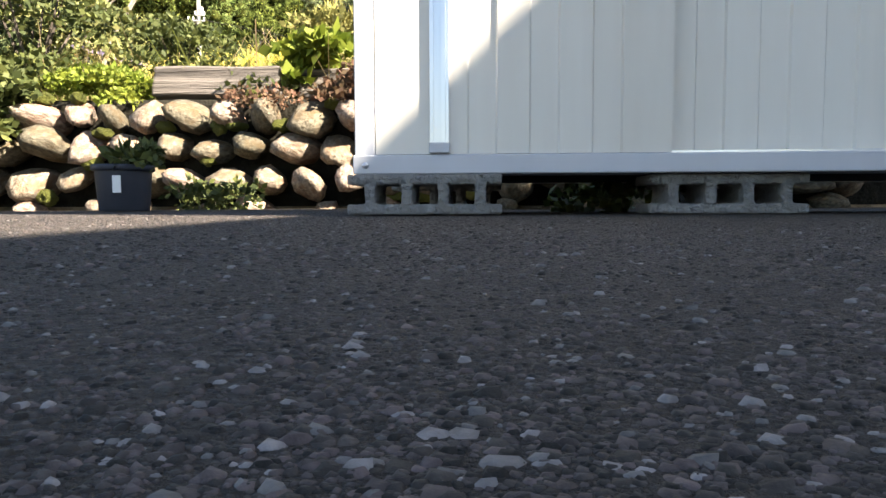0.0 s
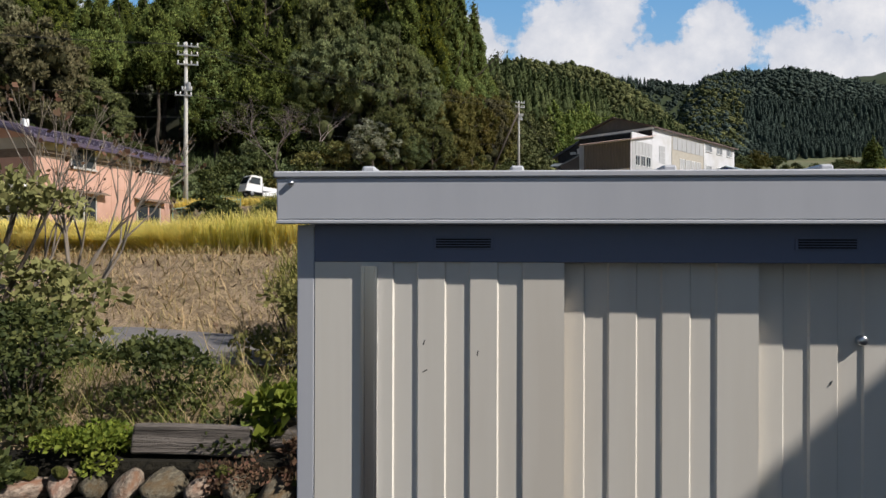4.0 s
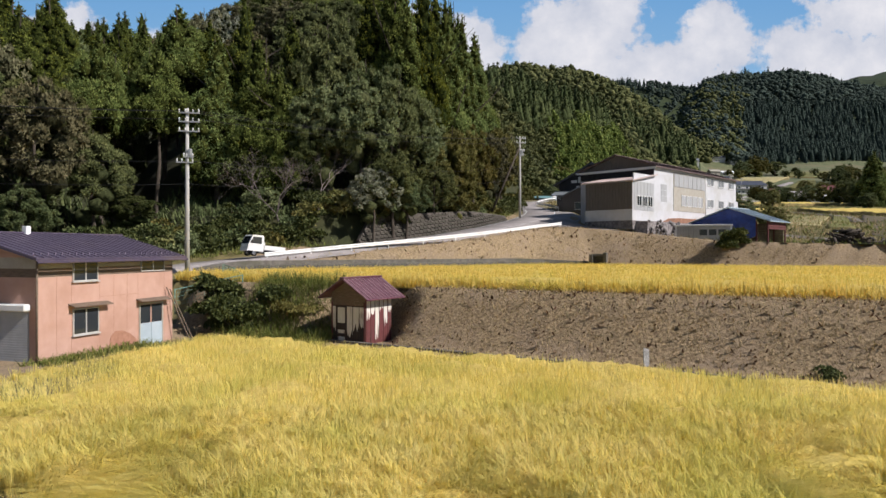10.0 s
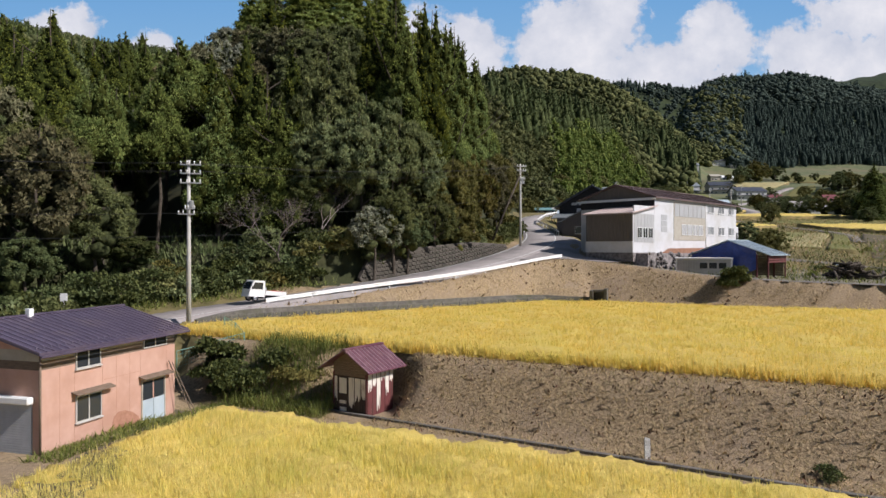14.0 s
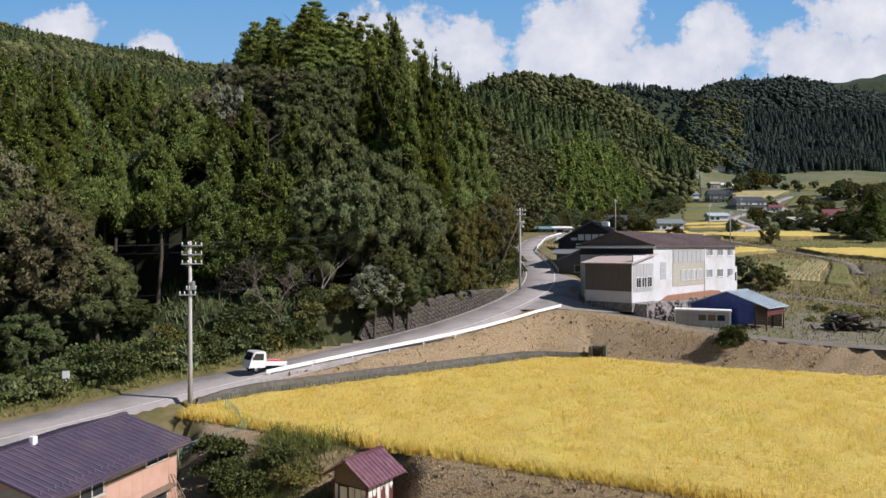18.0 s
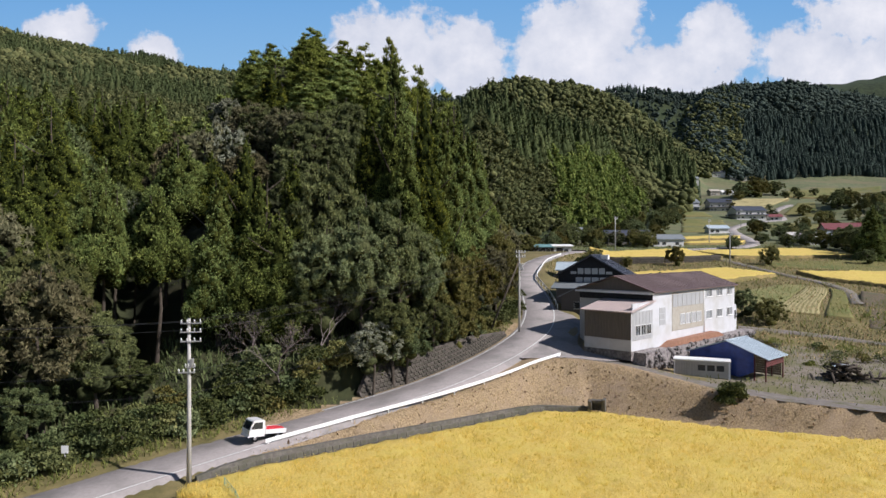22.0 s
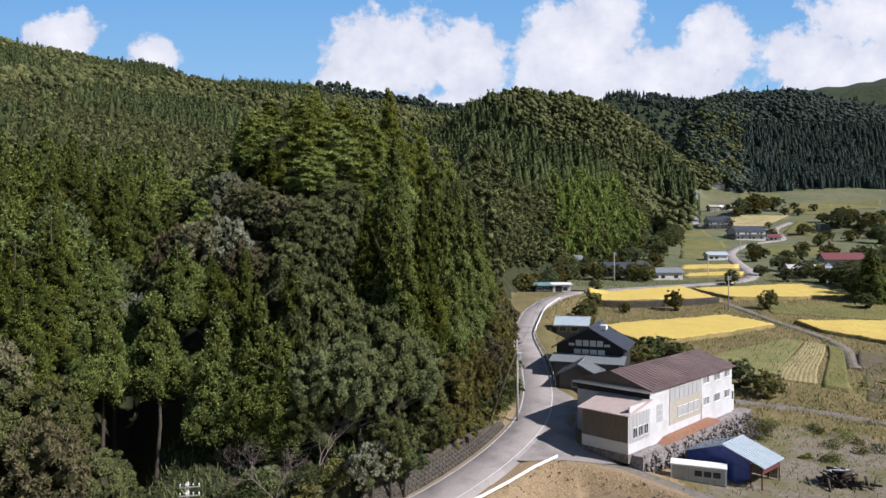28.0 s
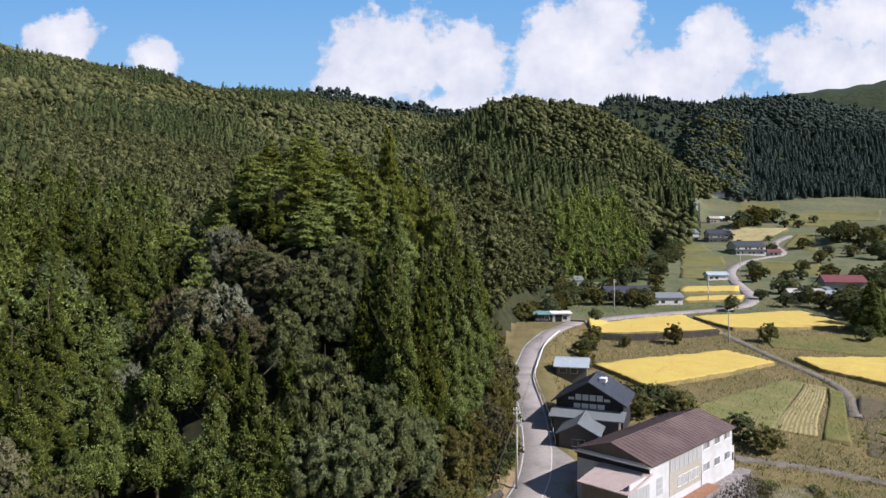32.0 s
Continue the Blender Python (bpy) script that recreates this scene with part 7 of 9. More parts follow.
def trunk_mesh(h, r0, lean, seed, limbs=4):
    """A tapered trunk with a few limbs, one mesh."""
    rnd = random.Random(seed)
    vs, fs = [], []

    def add(pts, radii, n=7):
        me_v, base = [], len(vs)
        for i, p in enumerate(pts):
            d = (pts[min(i + 1, len(pts) - 1)] - pts[max(i - 1, 0)]).normalized()
            a = d.orthogonal().normalized()
            b = d.cross(a)
            for k in range(n):
                an = 2 * math.pi * k / n
                vs.append(p + (a * math.cos(an) + b * math.sin(an)) * radii[i])
        for i in range(len(pts) - 1):
            for k in range(n):
                fs.append((base + i * n + k, base + i * n + (k + 1) % n, base + (i + 1) * n + (k + 1) % n, base + (i + 1) * n + k))

    pts = [Vector((lean * t * t * h * 0.1 + 0.02 * h * math.sin(t * 5 + seed), 0.015 * h * math.sin(t * 4 + 2 * seed), t * h)) for t in (0, 0.1, 0.35, 0.6, 0.85, 1)]
    pts[0].z = -0.8
    add(pts, [r0 * 1.35, r0, r0 * 0.8, r0 * 0.55, r0 * 0.3, r0 * 0.1])
    for k in range(limbs):
        t = rnd.uniform(0.3, 0.75)
        p = pts[2].lerp(pts[4], (t - 0.35) / 0.5)
        an = rnd.uniform(0, 6.28)
        L = h * rnd.uniform(0.18, 0.3)
        q = p + Vector((math.cos(an) * L, math.sin(an) * L, L * rnd.uniform(0.5, 1)))
        add([p, p.lerp(q, 0.5) + Vector((0, 0, -0.05 * L)), q], [r0 * 0.4, r0 * 0.26, r0 * 0.08], 5)
    return mesh("trunk", vs, fs, M["bark"], smooth=True)


KINDS = {}


def billow(p, size, r, waves=7):
    """Rounded lumps with sharp creases, 0 to 1, over points p."""
    k = r.normal(0, 1, (waves, 3))
    k *= (math.pi / size) / np.linalg.norm(k, axis=1)[:, None]
    return np.abs(np.sin(p @ k.T + r.random(waves) * 6.28)).mean(1)


def ico(level):
    bm = bmesh.new()
    bmesh.ops.create_icosphere(bm, subdivisions=level, radius=1)
    bm.verts.ensure_lookup_table()
    v = np.array([q.co[:] for q in bm.verts])
    f = np.array([[q.index for q in p.verts] for p in bm.faces])
    bm.free()
    return v, f


ICO = {k: ico(k) for k in (1, 2, 3)}


def cone_mass(r, h, rad, rings, n, rough=0.5):
    """The closed foliage of a conifer: a tall cone of drooping plumes."""
    t, a = np.meshgrid(np.linspace(0.04, 1, rings), np.arange(n) * 2 * math.pi / n, indexing="ij")
    a = a + 0.3 * r.random((rings, 1)) * (6.28 / n) * 8
    q = np.minimum(1.0, (1 - t) ** 0.8 * 1.15) * np.where(t < 0.12, 0.6 + 3 * t, 1)
    p = np.stack([q * rad * np.cos(a), q * rad * np.sin(a), t * h], -1).reshape(-1, 3)
    w = p * np.array([1, 1, 0.42])
    m = (1 - rough) + rough * 1.45 * billow(w, 1.15, r) + 0.28 * (billow(w, 0.5, r) - 0.6)
    p[:, :2] *= m[:, None] + 0.05 * r.normal(0, 1, (len(p), 1))
    p[:, 2] += 0.25 * r.normal(0, 1, len(p)) * (q.reshape(-1) > 0.05)
    i = np.arange(rings * n).reshape(rings, n)
    j = np.roll(i, -1, 1)
    f = np.concatenate([np.stack([i[:-1], j[:-1], j[1:]], -1).reshape(-1, 3), np.stack([i[:-1], j[1:], i[1:]], -1).reshape(-1, 3)])
    return p, f


def lump_mass(r, h, rad, lumps, level, low=0.2, flat=0.72, tier=None):
    """The closed foliage of a spreading tree: rounded lumps heaped into a crown, or level tiers."""
    V, F, n0 = [], [], 0
    sv, sf = ICO[level]
    for k in range(lumps):
        an = r.random() * 6.28 if tier is None else k * 2.4
        cz = (k + 0.5) / lumps
        if tier is None:
            cr = rad * math.sqrt(max(0.05, 1 - (cz * 1.45 - 0.55) ** 2)) * r.uniform(0.3, 0.75)
            R = rad * r.uniform(0.95, 1.5) / math.sqrt(lumps)
            sc = np.array([R, R * r.uniform(0.65, 1.1), R * flat * r.uniform(0.75, 1.25)])
        else:
            cr = rad * (1.06 - cz) ** 0.8 * r.uniform(0.3, 0.75)
            R = rad * (0.42 * (1.05 - cz) + 0.1) * r.uniform(0.8, 1.2)
            sc = np.array([R, R, R * tier])
        c = np.array([cr * math.cos(an), cr * math.sin(an), h * (low + (0.93 - low) * cz)])
        w = sv * sc
        m = 0.45 + 0.85 * billow(w + c, max(0.5, R * 0.7), r) + r.normal(0, 0.05, len(w)) + (0.25 * (billow(w + c, max(0.3, R * 0.3), r) - 0.6) if level > 1 else 0)
        V.append(w * m[:, None] + c)
        F.append(sf + n0)
        n0 += len(sv)
    return np.concatenate(V), np.concatenate(F)


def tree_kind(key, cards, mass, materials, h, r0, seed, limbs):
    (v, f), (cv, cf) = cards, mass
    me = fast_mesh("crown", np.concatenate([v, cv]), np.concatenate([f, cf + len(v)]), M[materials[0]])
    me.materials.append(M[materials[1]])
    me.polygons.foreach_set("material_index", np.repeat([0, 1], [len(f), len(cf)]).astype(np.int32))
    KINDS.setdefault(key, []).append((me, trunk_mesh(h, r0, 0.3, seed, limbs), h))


rg = np.random.default_rng(21)
# kind: height and half width of its templates
SIZES = {"cedar": (22.0, 3.6), "cedar_high": (22.0, 3.6), "cedar_slim": (26.0, 3.0), "cedar_far": (20.0, 3.6), "broad": (13.0, 5.0), "broad_grey": (13.0, 5.0), "broad_silver": (13.0, 4.6), "broad_yellow": (10.0, 4.2), "broad_brown": (13.0, 5.0), "broad_far": (13.0, 5.0), "pine": (17.0, 4.6)}


def grow(key, count, crown, materials, r0, limbs):
    h = SIZES[key][0]
    for k in range(count):
        tree_kind(key, *crown(k), materials, h * 0.95, r0, 7 * len(KINDS) + k, limbs)


# each crown pairs its leaf colour with the mass of painted inner shade
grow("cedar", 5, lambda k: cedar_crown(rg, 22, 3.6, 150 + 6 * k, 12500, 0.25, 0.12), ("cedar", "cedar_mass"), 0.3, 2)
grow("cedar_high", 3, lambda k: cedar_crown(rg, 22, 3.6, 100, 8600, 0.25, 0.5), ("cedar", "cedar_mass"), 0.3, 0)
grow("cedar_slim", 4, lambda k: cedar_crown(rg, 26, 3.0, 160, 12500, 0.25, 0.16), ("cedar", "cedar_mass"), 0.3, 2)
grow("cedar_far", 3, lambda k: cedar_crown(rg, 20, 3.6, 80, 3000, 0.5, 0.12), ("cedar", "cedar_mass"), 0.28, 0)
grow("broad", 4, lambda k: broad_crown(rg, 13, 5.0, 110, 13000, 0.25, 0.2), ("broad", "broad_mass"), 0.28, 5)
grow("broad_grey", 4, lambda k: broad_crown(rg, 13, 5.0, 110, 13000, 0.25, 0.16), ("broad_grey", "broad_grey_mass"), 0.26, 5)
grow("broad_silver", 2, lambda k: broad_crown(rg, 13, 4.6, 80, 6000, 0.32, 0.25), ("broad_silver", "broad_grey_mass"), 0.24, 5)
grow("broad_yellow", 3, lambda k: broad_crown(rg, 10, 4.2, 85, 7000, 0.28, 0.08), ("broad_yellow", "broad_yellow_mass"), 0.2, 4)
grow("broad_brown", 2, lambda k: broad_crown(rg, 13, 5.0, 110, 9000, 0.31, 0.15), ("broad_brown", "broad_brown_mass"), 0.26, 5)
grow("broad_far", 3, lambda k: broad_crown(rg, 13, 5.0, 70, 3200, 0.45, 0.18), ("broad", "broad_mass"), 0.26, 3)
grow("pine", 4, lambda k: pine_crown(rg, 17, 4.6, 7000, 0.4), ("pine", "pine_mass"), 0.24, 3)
CEDAR, LEAFY = "tall dark green cedar on the wooded hillside", "rounded dark green broadleaf tree on the hillside"
LABELS = {"cedar": (CEDAR, "cedar tree"), "cedar_high": ("tall cedar with a bare lower trunk in the wood", "cedar tree"), "cedar_far": (CEDAR, "cedar tree"), "cedar_slim": ("slender pointed dark green cedar above the road bend", "cedar tree"),
          "broad": (LEAFY, "broadleaf tree"), "broad_far": (LEAFY, "broadleaf tree"),
          "broad_grey": ("grey-green broadleaf tree with a spreading crown", "broadleaf tree"), "broad_yellow": ("yellowing broadleaf tree at the edge of the wood", "broadleaf tree"),
          "broad_silver": ("silvery pale-leaved broadleaf tree among dark trees", "broadleaf tree"), "broad_brown": ("brownish green broadleaf tree turning in autumn", "broadleaf tree"),
          "pine": ("pale green pine with level boughs near the hilltop", "pine tree")}
NAMES = {k: "cedar_tree" if k.startswith("cedar") else "pine_tree" if k == "pine" else "broadleaf_tree" for k in SIZES}


def plant(key, x, y, z, s, sz, yaw, variant):
    crown, trunk, h = KINDS[key][variant % len(KINDS[key])]
    m = pose(x, y, z, 0, 0, yaw) @ Matrix.Diagonal((s, s, sz, 1))
    t = thing(NAMES[key], m, LABELS[key][0], LABELS[key][1], "trees of the wood")
    part("trunk", trunk, t)
    part("crown", crown, t)
    return t


rnd = random.Random(77)
placed_trees = []


def clear_of(x, y, r):
    return all((x - a) ** 2 + (y - b) ** 2 > ((r + q) * 0.5) ** 2 for a, b, q in placed_trees)


def stand(key, x, y, top, rad):
    """One tree set by its place, the height of its top over the world's level and its half width."""
    z = float(land(x, y)) - 0.3
    h0, r0 = SIZES[key]
    placed_trees.append((x, y, rad * 1.75))
    plant(key, x, y, z, rad / r0, max(0.25, (top - z) / h0), rnd.uniform(0, 360), rnd.randrange(12))


# the trees that stand out: kind, place, top, half width
for q in (("cedar_high", -31.2, 79.0, 36.6, 3.6), ("cedar_high", -28.0, 80.2, 35.0, 3.0), ("cedar_high", -34.0, 82.0, 34.0, 3.0),
          ("cedar", -22.6, 76.0, 36.4, 3.3), ("cedar", -20.0, 72.6, 31.0, 3.2), ("cedar", -17.4, 76.5, 34.5, 2.9), ("cedar", -24.6, 72.6, 31.0, 3.2), ("cedar", -17.6, 71.6, 27.5, 2.9),
          ("cedar_slim", -6.8, 86.3, 44.4, 3.0), ("cedar_slim", -9.8, 87.2, 43.4, 2.9), ("cedar_slim", -2.5, 85.5, 43.6, 2.9), ("cedar_slim", -4.6, 82.6, 39.5, 2.8), ("cedar_slim", 0.2, 88.0, 41.5, 2.9),
          ("cedar_slim", 2.6, 94.0, 41.0, 2.9), ("cedar_slim", -1.2, 94.5, 46.0, 3.0), ("cedar_slim", 4.6, 101.0, 41.0, 3.0), ("cedar_slim", 1.0, 103.0, 46.5, 3.0), ("cedar_slim", 5.6, 110.0, 42.0, 3.0), ("cedar_slim", 2.4, 113.0, 48.0, 3.0), ("cedar_slim", 6.2, 120.0, 43.0, 3.0), ("cedar_slim", 2.0, 124.0, 50.0, 3.1), ("cedar_slim", -6.2, 93.0, 46.0, 3.0), ("cedar_slim", 5.0, 131.0, 47.0, 3.1),
          ("cedar", -48.0, 82.0, 41.0, 3.6), ("cedar", -49.0, 75.0, 36.8, 3.5), ("cedar", -44.0, 72.4, 33.0, 3.4), ("cedar_high", -43.4, 80.5, 30.5, 3.3), ("cedar", -49.7, 95.5, 35.0, 3.4), ("cedar", -42.4, 66.6, 31.8, 3.2), ("cedar", -46.4, 69.6, 33.5, 3.3), ("cedar", -54.0, 90.0, 41.0, 3.5), ("cedar_high", -46.0, 89.0, 34.0, 3.3),
          ("cedar", -77.7, 140.0, 55.5, 3.8), ("cedar", -60.0, 126.0, 52.5, 3.8), ("cedar", -58.1, 119.6, 50.0, 3.6), ("cedar", -65.0, 128.0, 52.0, 3.6), ("cedar", -54.0, 121.0, 49.0, 3.5), ("cedar", -70.0, 132.0, 53.0, 3.6), ("cedar", -63.0, 119.0, 48.0, 3.5), ("cedar", -67.0, 112.0, 45.0, 3.5), ("cedar", -72.0, 121.0, 49.0, 3.5),
          ("broad_grey", -13.2, 77.0, 34.2, 5.2), ("broad_grey", -9.0, 71.6, 26.4, 4.4), ("broad_grey", -5.2, 76.6, 28.0, 4.6), ("broad_grey", -12.6, 71.6, 26.0, 4.2), ("broad", -8.6, 77.6, 30.0, 4.4), ("broad_grey", -2.6, 79.2, 24.6, 4.0), ("broad", -14.6, 71.0, 21.0, 3.6), ("broad_grey", -5.4, 70.6, 18.5, 3.4), ("broad_silver", -7.2, 67.9, 15.5, 2.9), ("broad", -4.0, 71.6, 15.0, 2.8),
          ("broad_yellow", 1.0, 82.6, 23.0, 3.8), ("broad_yellow", 3.8, 87.6, 23.5, 3.8), ("broad_brown", 6.4, 93.6, 24.0, 3.6), ("broad_yellow", 7.6, 99.0, 26.0, 3.8), ("broad_yellow", 8.4, 105.0, 27.0, 3.8), ("broad_brown", 9.4, 112.0, 27.5, 4.0), ("broad_yellow", 9.6, 119.0, 28.0, 4.0), ("broad_yellow", 9.4, 127.0, 29.5, 4.2), ("broad", 8.8, 135.0, 31.0, 4.2), ("broad_yellow", 9.4, 143.0, 31.0, 4.2), ("broad_yellow", 1.8, 81.0, 16.5, 2.8), ("broad_grey", -1.0, 77.0, 17.5, 3.0),
          ("broad_brown", -32.7, 91.4, 41.0, 4.6), ("broad_brown", -37.4, 94.0, 40.0, 4.4), ("broad_silver", -29.2, 92.0, 40.0, 3.6), ("broad_grey", -18.6, 95.0, 43.2, 5.0), ("broad_brown", -23.2, 97.4, 44.0, 4.8), ("broad_grey", -13.6, 95.0, 41.0, 4.6), ("broad_grey", -26.6, 101.0, 45.0, 4.8), ("broad_silver", -36.0, 112.0, 49.2, 4.2), ("broad_silver", -40.4, 87.4, 30.4, 2.8), ("broad_brown", -30.0, 105.0, 46.5, 4.8), ("broad_grey", -20.0, 88.0, 37.0, 4.4), ("broad_brown", -26.0, 88.0, 37.0, 4.2), ("broad_grey", -15.4, 104.0, 47.0, 4.8),
          ("pine", -24.8, 121.0, 60.4, 5.0), ("pine", -15.6, 130.0, 62.0, 5.0), ("pine", -5.2, 146.0, 62.0, 5.0), ("pine", -38.7, 137.0, 63.0, 4.8), ("pine", -29.0, 147.0, 71.0, 5.0), ("pine", -13.0, 162.0, 73.5, 4.0), ("pine", -19.0, 121.0, 57.5, 5.0), ("pine", -12.0, 122.0, 57.0, 5.0), ("pine", -9.4, 132.0, 60.0, 4.8), ("pine", -22.0, 112.0, 52.0, 4.6), ("pine", -13.0, 113.0, 51.5, 4.6), ("pine", -20.4, 137.0, 65.0, 5.0), ("pine", 0.4, 142.0, 56.0, 4.8), ("pine", -32.0, 127.0, 60.0, 4.8), ("pine", -8.0, 112.0, 50.0, 4.4),
          ("broad_brown", -33.6, 55.0, 22.0, 4.6), ("broad_grey", -38.4, 55.6, 22.5, 4.6), ("broad_grey", -30.6, 58.4, 18.0, 4.0), ("broad", -42.6, 57.6, 24.0, 4.6), ("broad_grey", -36.6, 61.6, 24.0, 4.6), ("broad_brown", -43.0, 62.0, 28.0, 4.4), ("broad", -29.0, 61.4, 12.5, 3.0), ("broad", -33.4, 52.8, 12.5, 2.9), ("broad_yellow", -37.6, 51.0, 12.0, 3.0)):
    stand(*q)

# the rest of the near wood
for i in range(12000):
    y = rnd.uniform(50, 205)
    x = rnd.uniform(-0.74 * y - 4, 12)
    wf = -0.677 * (x - 4) + 0.735 * (y - 85) - 2.0
    wr = float(wood_edge(y)) - x
    if wf < 8 or wr < 5 or wf > (150 if x < -0.42 * y else 84) or len(placed_trees) > 560:
        continue
    u = x / y
    dice = rnd.random()
    if -0.52 < u < -0.3 and y < 88:
        if clear_of(x, y, 5.0):
            stand("cedar_high", x, y, max(float(land(x, y)) + 19, rnd.uniform(29, 34)), 2.9)
        continue
    if u < -0.4:
        key = "cedar" if dice < 0.72 else "broad_grey" if dice < 0.86 else "broad"
    elif wf > 40 and u < 0.05:
        key = "pine" if dice < 0.62 else "broad_grey" if dice < 0.8 else "cedar_far"
    elif u < -0.1:
        key = ("broad_grey" if dice < 0.45 else "broad_brown" if dice < 0.75 else "broad")
    else:
        key = "cedar_slim" if dice < 0.7 else "broad_yellow"
    if wf > 48 and key != "pine":
        key = "cedar_far" if key.startswith("cedar") else "broad_far"
    h0, r0 = SIZES[key]
    s = rnd.uniform(0.82, 1.12)
    rad = r0 * s
    if not clear_of(x, y, rad * 1.55):
        continue
    tall = h0 * s * rnd.uniform(0.88, 1.12) * (1.15 if key.startswith("broad") else 0.92)
    stand(key, x, y, float(land(x, y)) + tall, rad)


def joined_wood(name, templates, pts, label, material):
    """A wood too far off to tell its trees apart: all crowns in one mesh."""
    V, F, n0 = [], [], 0
    r = np.random.default_rng(len(pts) + 1)
    for i, (x, y, z, s) in enumerate(pts):
        v, f = templates[i % len(templates)]
        a = r.random() * 6.28
        c, q = math.cos(a), math.sin(a)
        w = np.stack([(v[:, 0] * c - v[:, 1] * q) * s + x, (v[:, 0] * q + v[:, 1] * c) * s + y, v[:, 2] * s * r.uniform(0.85, 1.2) + z], -1)
        V.append(w)
        F.append(f + n0)
        n0 += len(v)
    ob = new(name, fast_mesh(name, np.concatenate(V), np.concatenate(F), material))
    return tagged(ob, label, "wood", kind="stuff")


r = np.random.default_rng(8)


def both(cards, mass):
    return np.concatenate([cards[0], mass[0]]), np.concatenate([cards[1], mass[1] + len(cards[0])])


T_CON = [both(conifer_cards(r, 17, 3.5, 110, 1.1), cone_mass(r, 16.6, 3.3, 10, 8)) for k in range(5)]
T_BRO = [both(*broad_crown(r, 12.5, 4.9, 9, 240, 1.0, 0.1, 1)) for k in range(6)]
T_CON2 = [both(conifer_cards(r, 17, 4.0, 40, 1.7), cone_mass(r, 16.5, 3.7, 6, 7)) for k in range(4)]
T_BRO2 = [both(broad_cards(r, 13, 6.0, 44, 1.6, 10, 0.1, slips), lump_mass(r, 12.5, 5.8, 5, 1, 0.1, 0.8)) for k in range(5)]
T_BAM = [both(broad_cards(r, 14, 3.0, 220, 0.9, 20, 0.2, slips), lump_mass(r, 13, 2.3, 9, 1, 0.15, 1.3)) for k in range(4)]
lists = {k: [] for k in ("con", "bro", "con2", "bro2", "con3", "bro3", "bam")}


def scatter(n, x, y):
    z = land(x, y)
    return x, y, z, z - valley(y), np.sin(x * 0.03 + 1) + np.sin(y * 0.021 + x * 0.011) + r.normal(0, 0.5, n), -0.677 * (x - 4) + 0.735 * (y - 85) - 2.0


def sow(kind, ok, x, y, z, lo, hi):
    lists[kind] += [(a, b, c - 0.5, k) for a, b, c, k in zip(x[ok], y[ok], z[ok], r.uniform(lo, hi, ok.sum()))]


# the hillside behind the near wood
n = 11500
y = 100 + 320 * np.sqrt(r.random(n))
x, y, z, up, patch, wf = scatter(n, r.uniform(-0.78, 0.3, n) * y, y)
inwood = (x < wood_edge(y) - 3) & ((wf > np.where(x < -0.42 * y, 148, 82)) | (y > 198))
bam = inwood & (y > 262) & (x > 48) & (up < 30) & (patch > -0.7)
con = inwood & ~bam & (((patch > 0.95) & (x < 0.05 * y)) | ((x > 0.07 * y) & (up > 24) & (patch > -0.9) & (y > 290)))
bro = inwood & ~bam & ~con
sow("bam", bam, x, y, z, 0.75, 1.1)
sow("con", con, x, y, z, 0.75, 1.15)
sow("bro", bro & (r.random(n) < 0.75), x, y, z, 0.5, 1.15)
# the hills up the valley
n = 22000
y = 420 + 560 * r.random(n) ** 0.8
x, y, z, up, patch, wf = scatter(n, r.uniform(-0.76, 0.45, n) * y, y)
ok = (x < wood_edge(y) - 1) | (up > 12)
con = ok & (patch > 0.75)
sow("con2", con & (r.random(n) < 0.6), x, y, z, 0.8, 1.15)
sow("bro2", ok & ~con & (r.random(n) < 0.6), x, y, z, 0.7, 1.15)
# the ridge across the valley, a planted stand of conifers along its foot
n = 9000
x, y, z, up, patch, wf = scatter(n, r.uniform(300, 900, n), r.uniform(690, 1090, n))
ok = (up > 6) & (x / y > 0.32)
con = ok & (up < 95) & (x > 0.44 * y + 20 * np.sin(y * 0.02))
sow("con3", con, x, y, z, 0.6, 0.9)
sow("bro3", ok & ~con, x, y, z, 0.7, 1.1)
# the far ridges
n = 5200
x, y, z, up, patch, wf = scatter(n, r.uniform(-500, 900, n), r.uniform(980, 1680, n))
ok = up > 60
con = ok & (patch > 0.6) & (x > 250)
sow("con3", con, x, y, z, 0.9, 1.2)
sow("bro3", ok & ~con, x, y, z, 0.8, 1.3)
joined_wood("far_wood", T_CON, lists["con"], "dense dark conifer wood on the hills", M["cedar_wood"])
joined_wood("far_wood", T_BRO, lists["bro"], "dense green broadleaf wood on the hills", M["broad_wood"])
joined_wood("far_wood", T_CON2, lists["con2"], "distant dark conifer wood on the slopes", M["cedar_wood"])
joined_wood("far_wood", T_BRO2, lists["bro2"], "distant green broadleaf wood on the slopes", M["broad_wood"])
joined_wood("far_wood", T_CON2, lists["con3"], "far dark conifer wood on the ridges, haze blue in its colour", M["cedar_ridge_haze"])
joined_wood("far_wood", T_BRO2, lists["bro3"], "far green broadleaf wood on the ridges, haze blue in its colour", M["broad_ridge_haze"])
joined_wood("bamboo_grove", T_BAM, lists["bam"], "bright yellow-green bamboo grove at the foot of the hill", M["bamboo"])

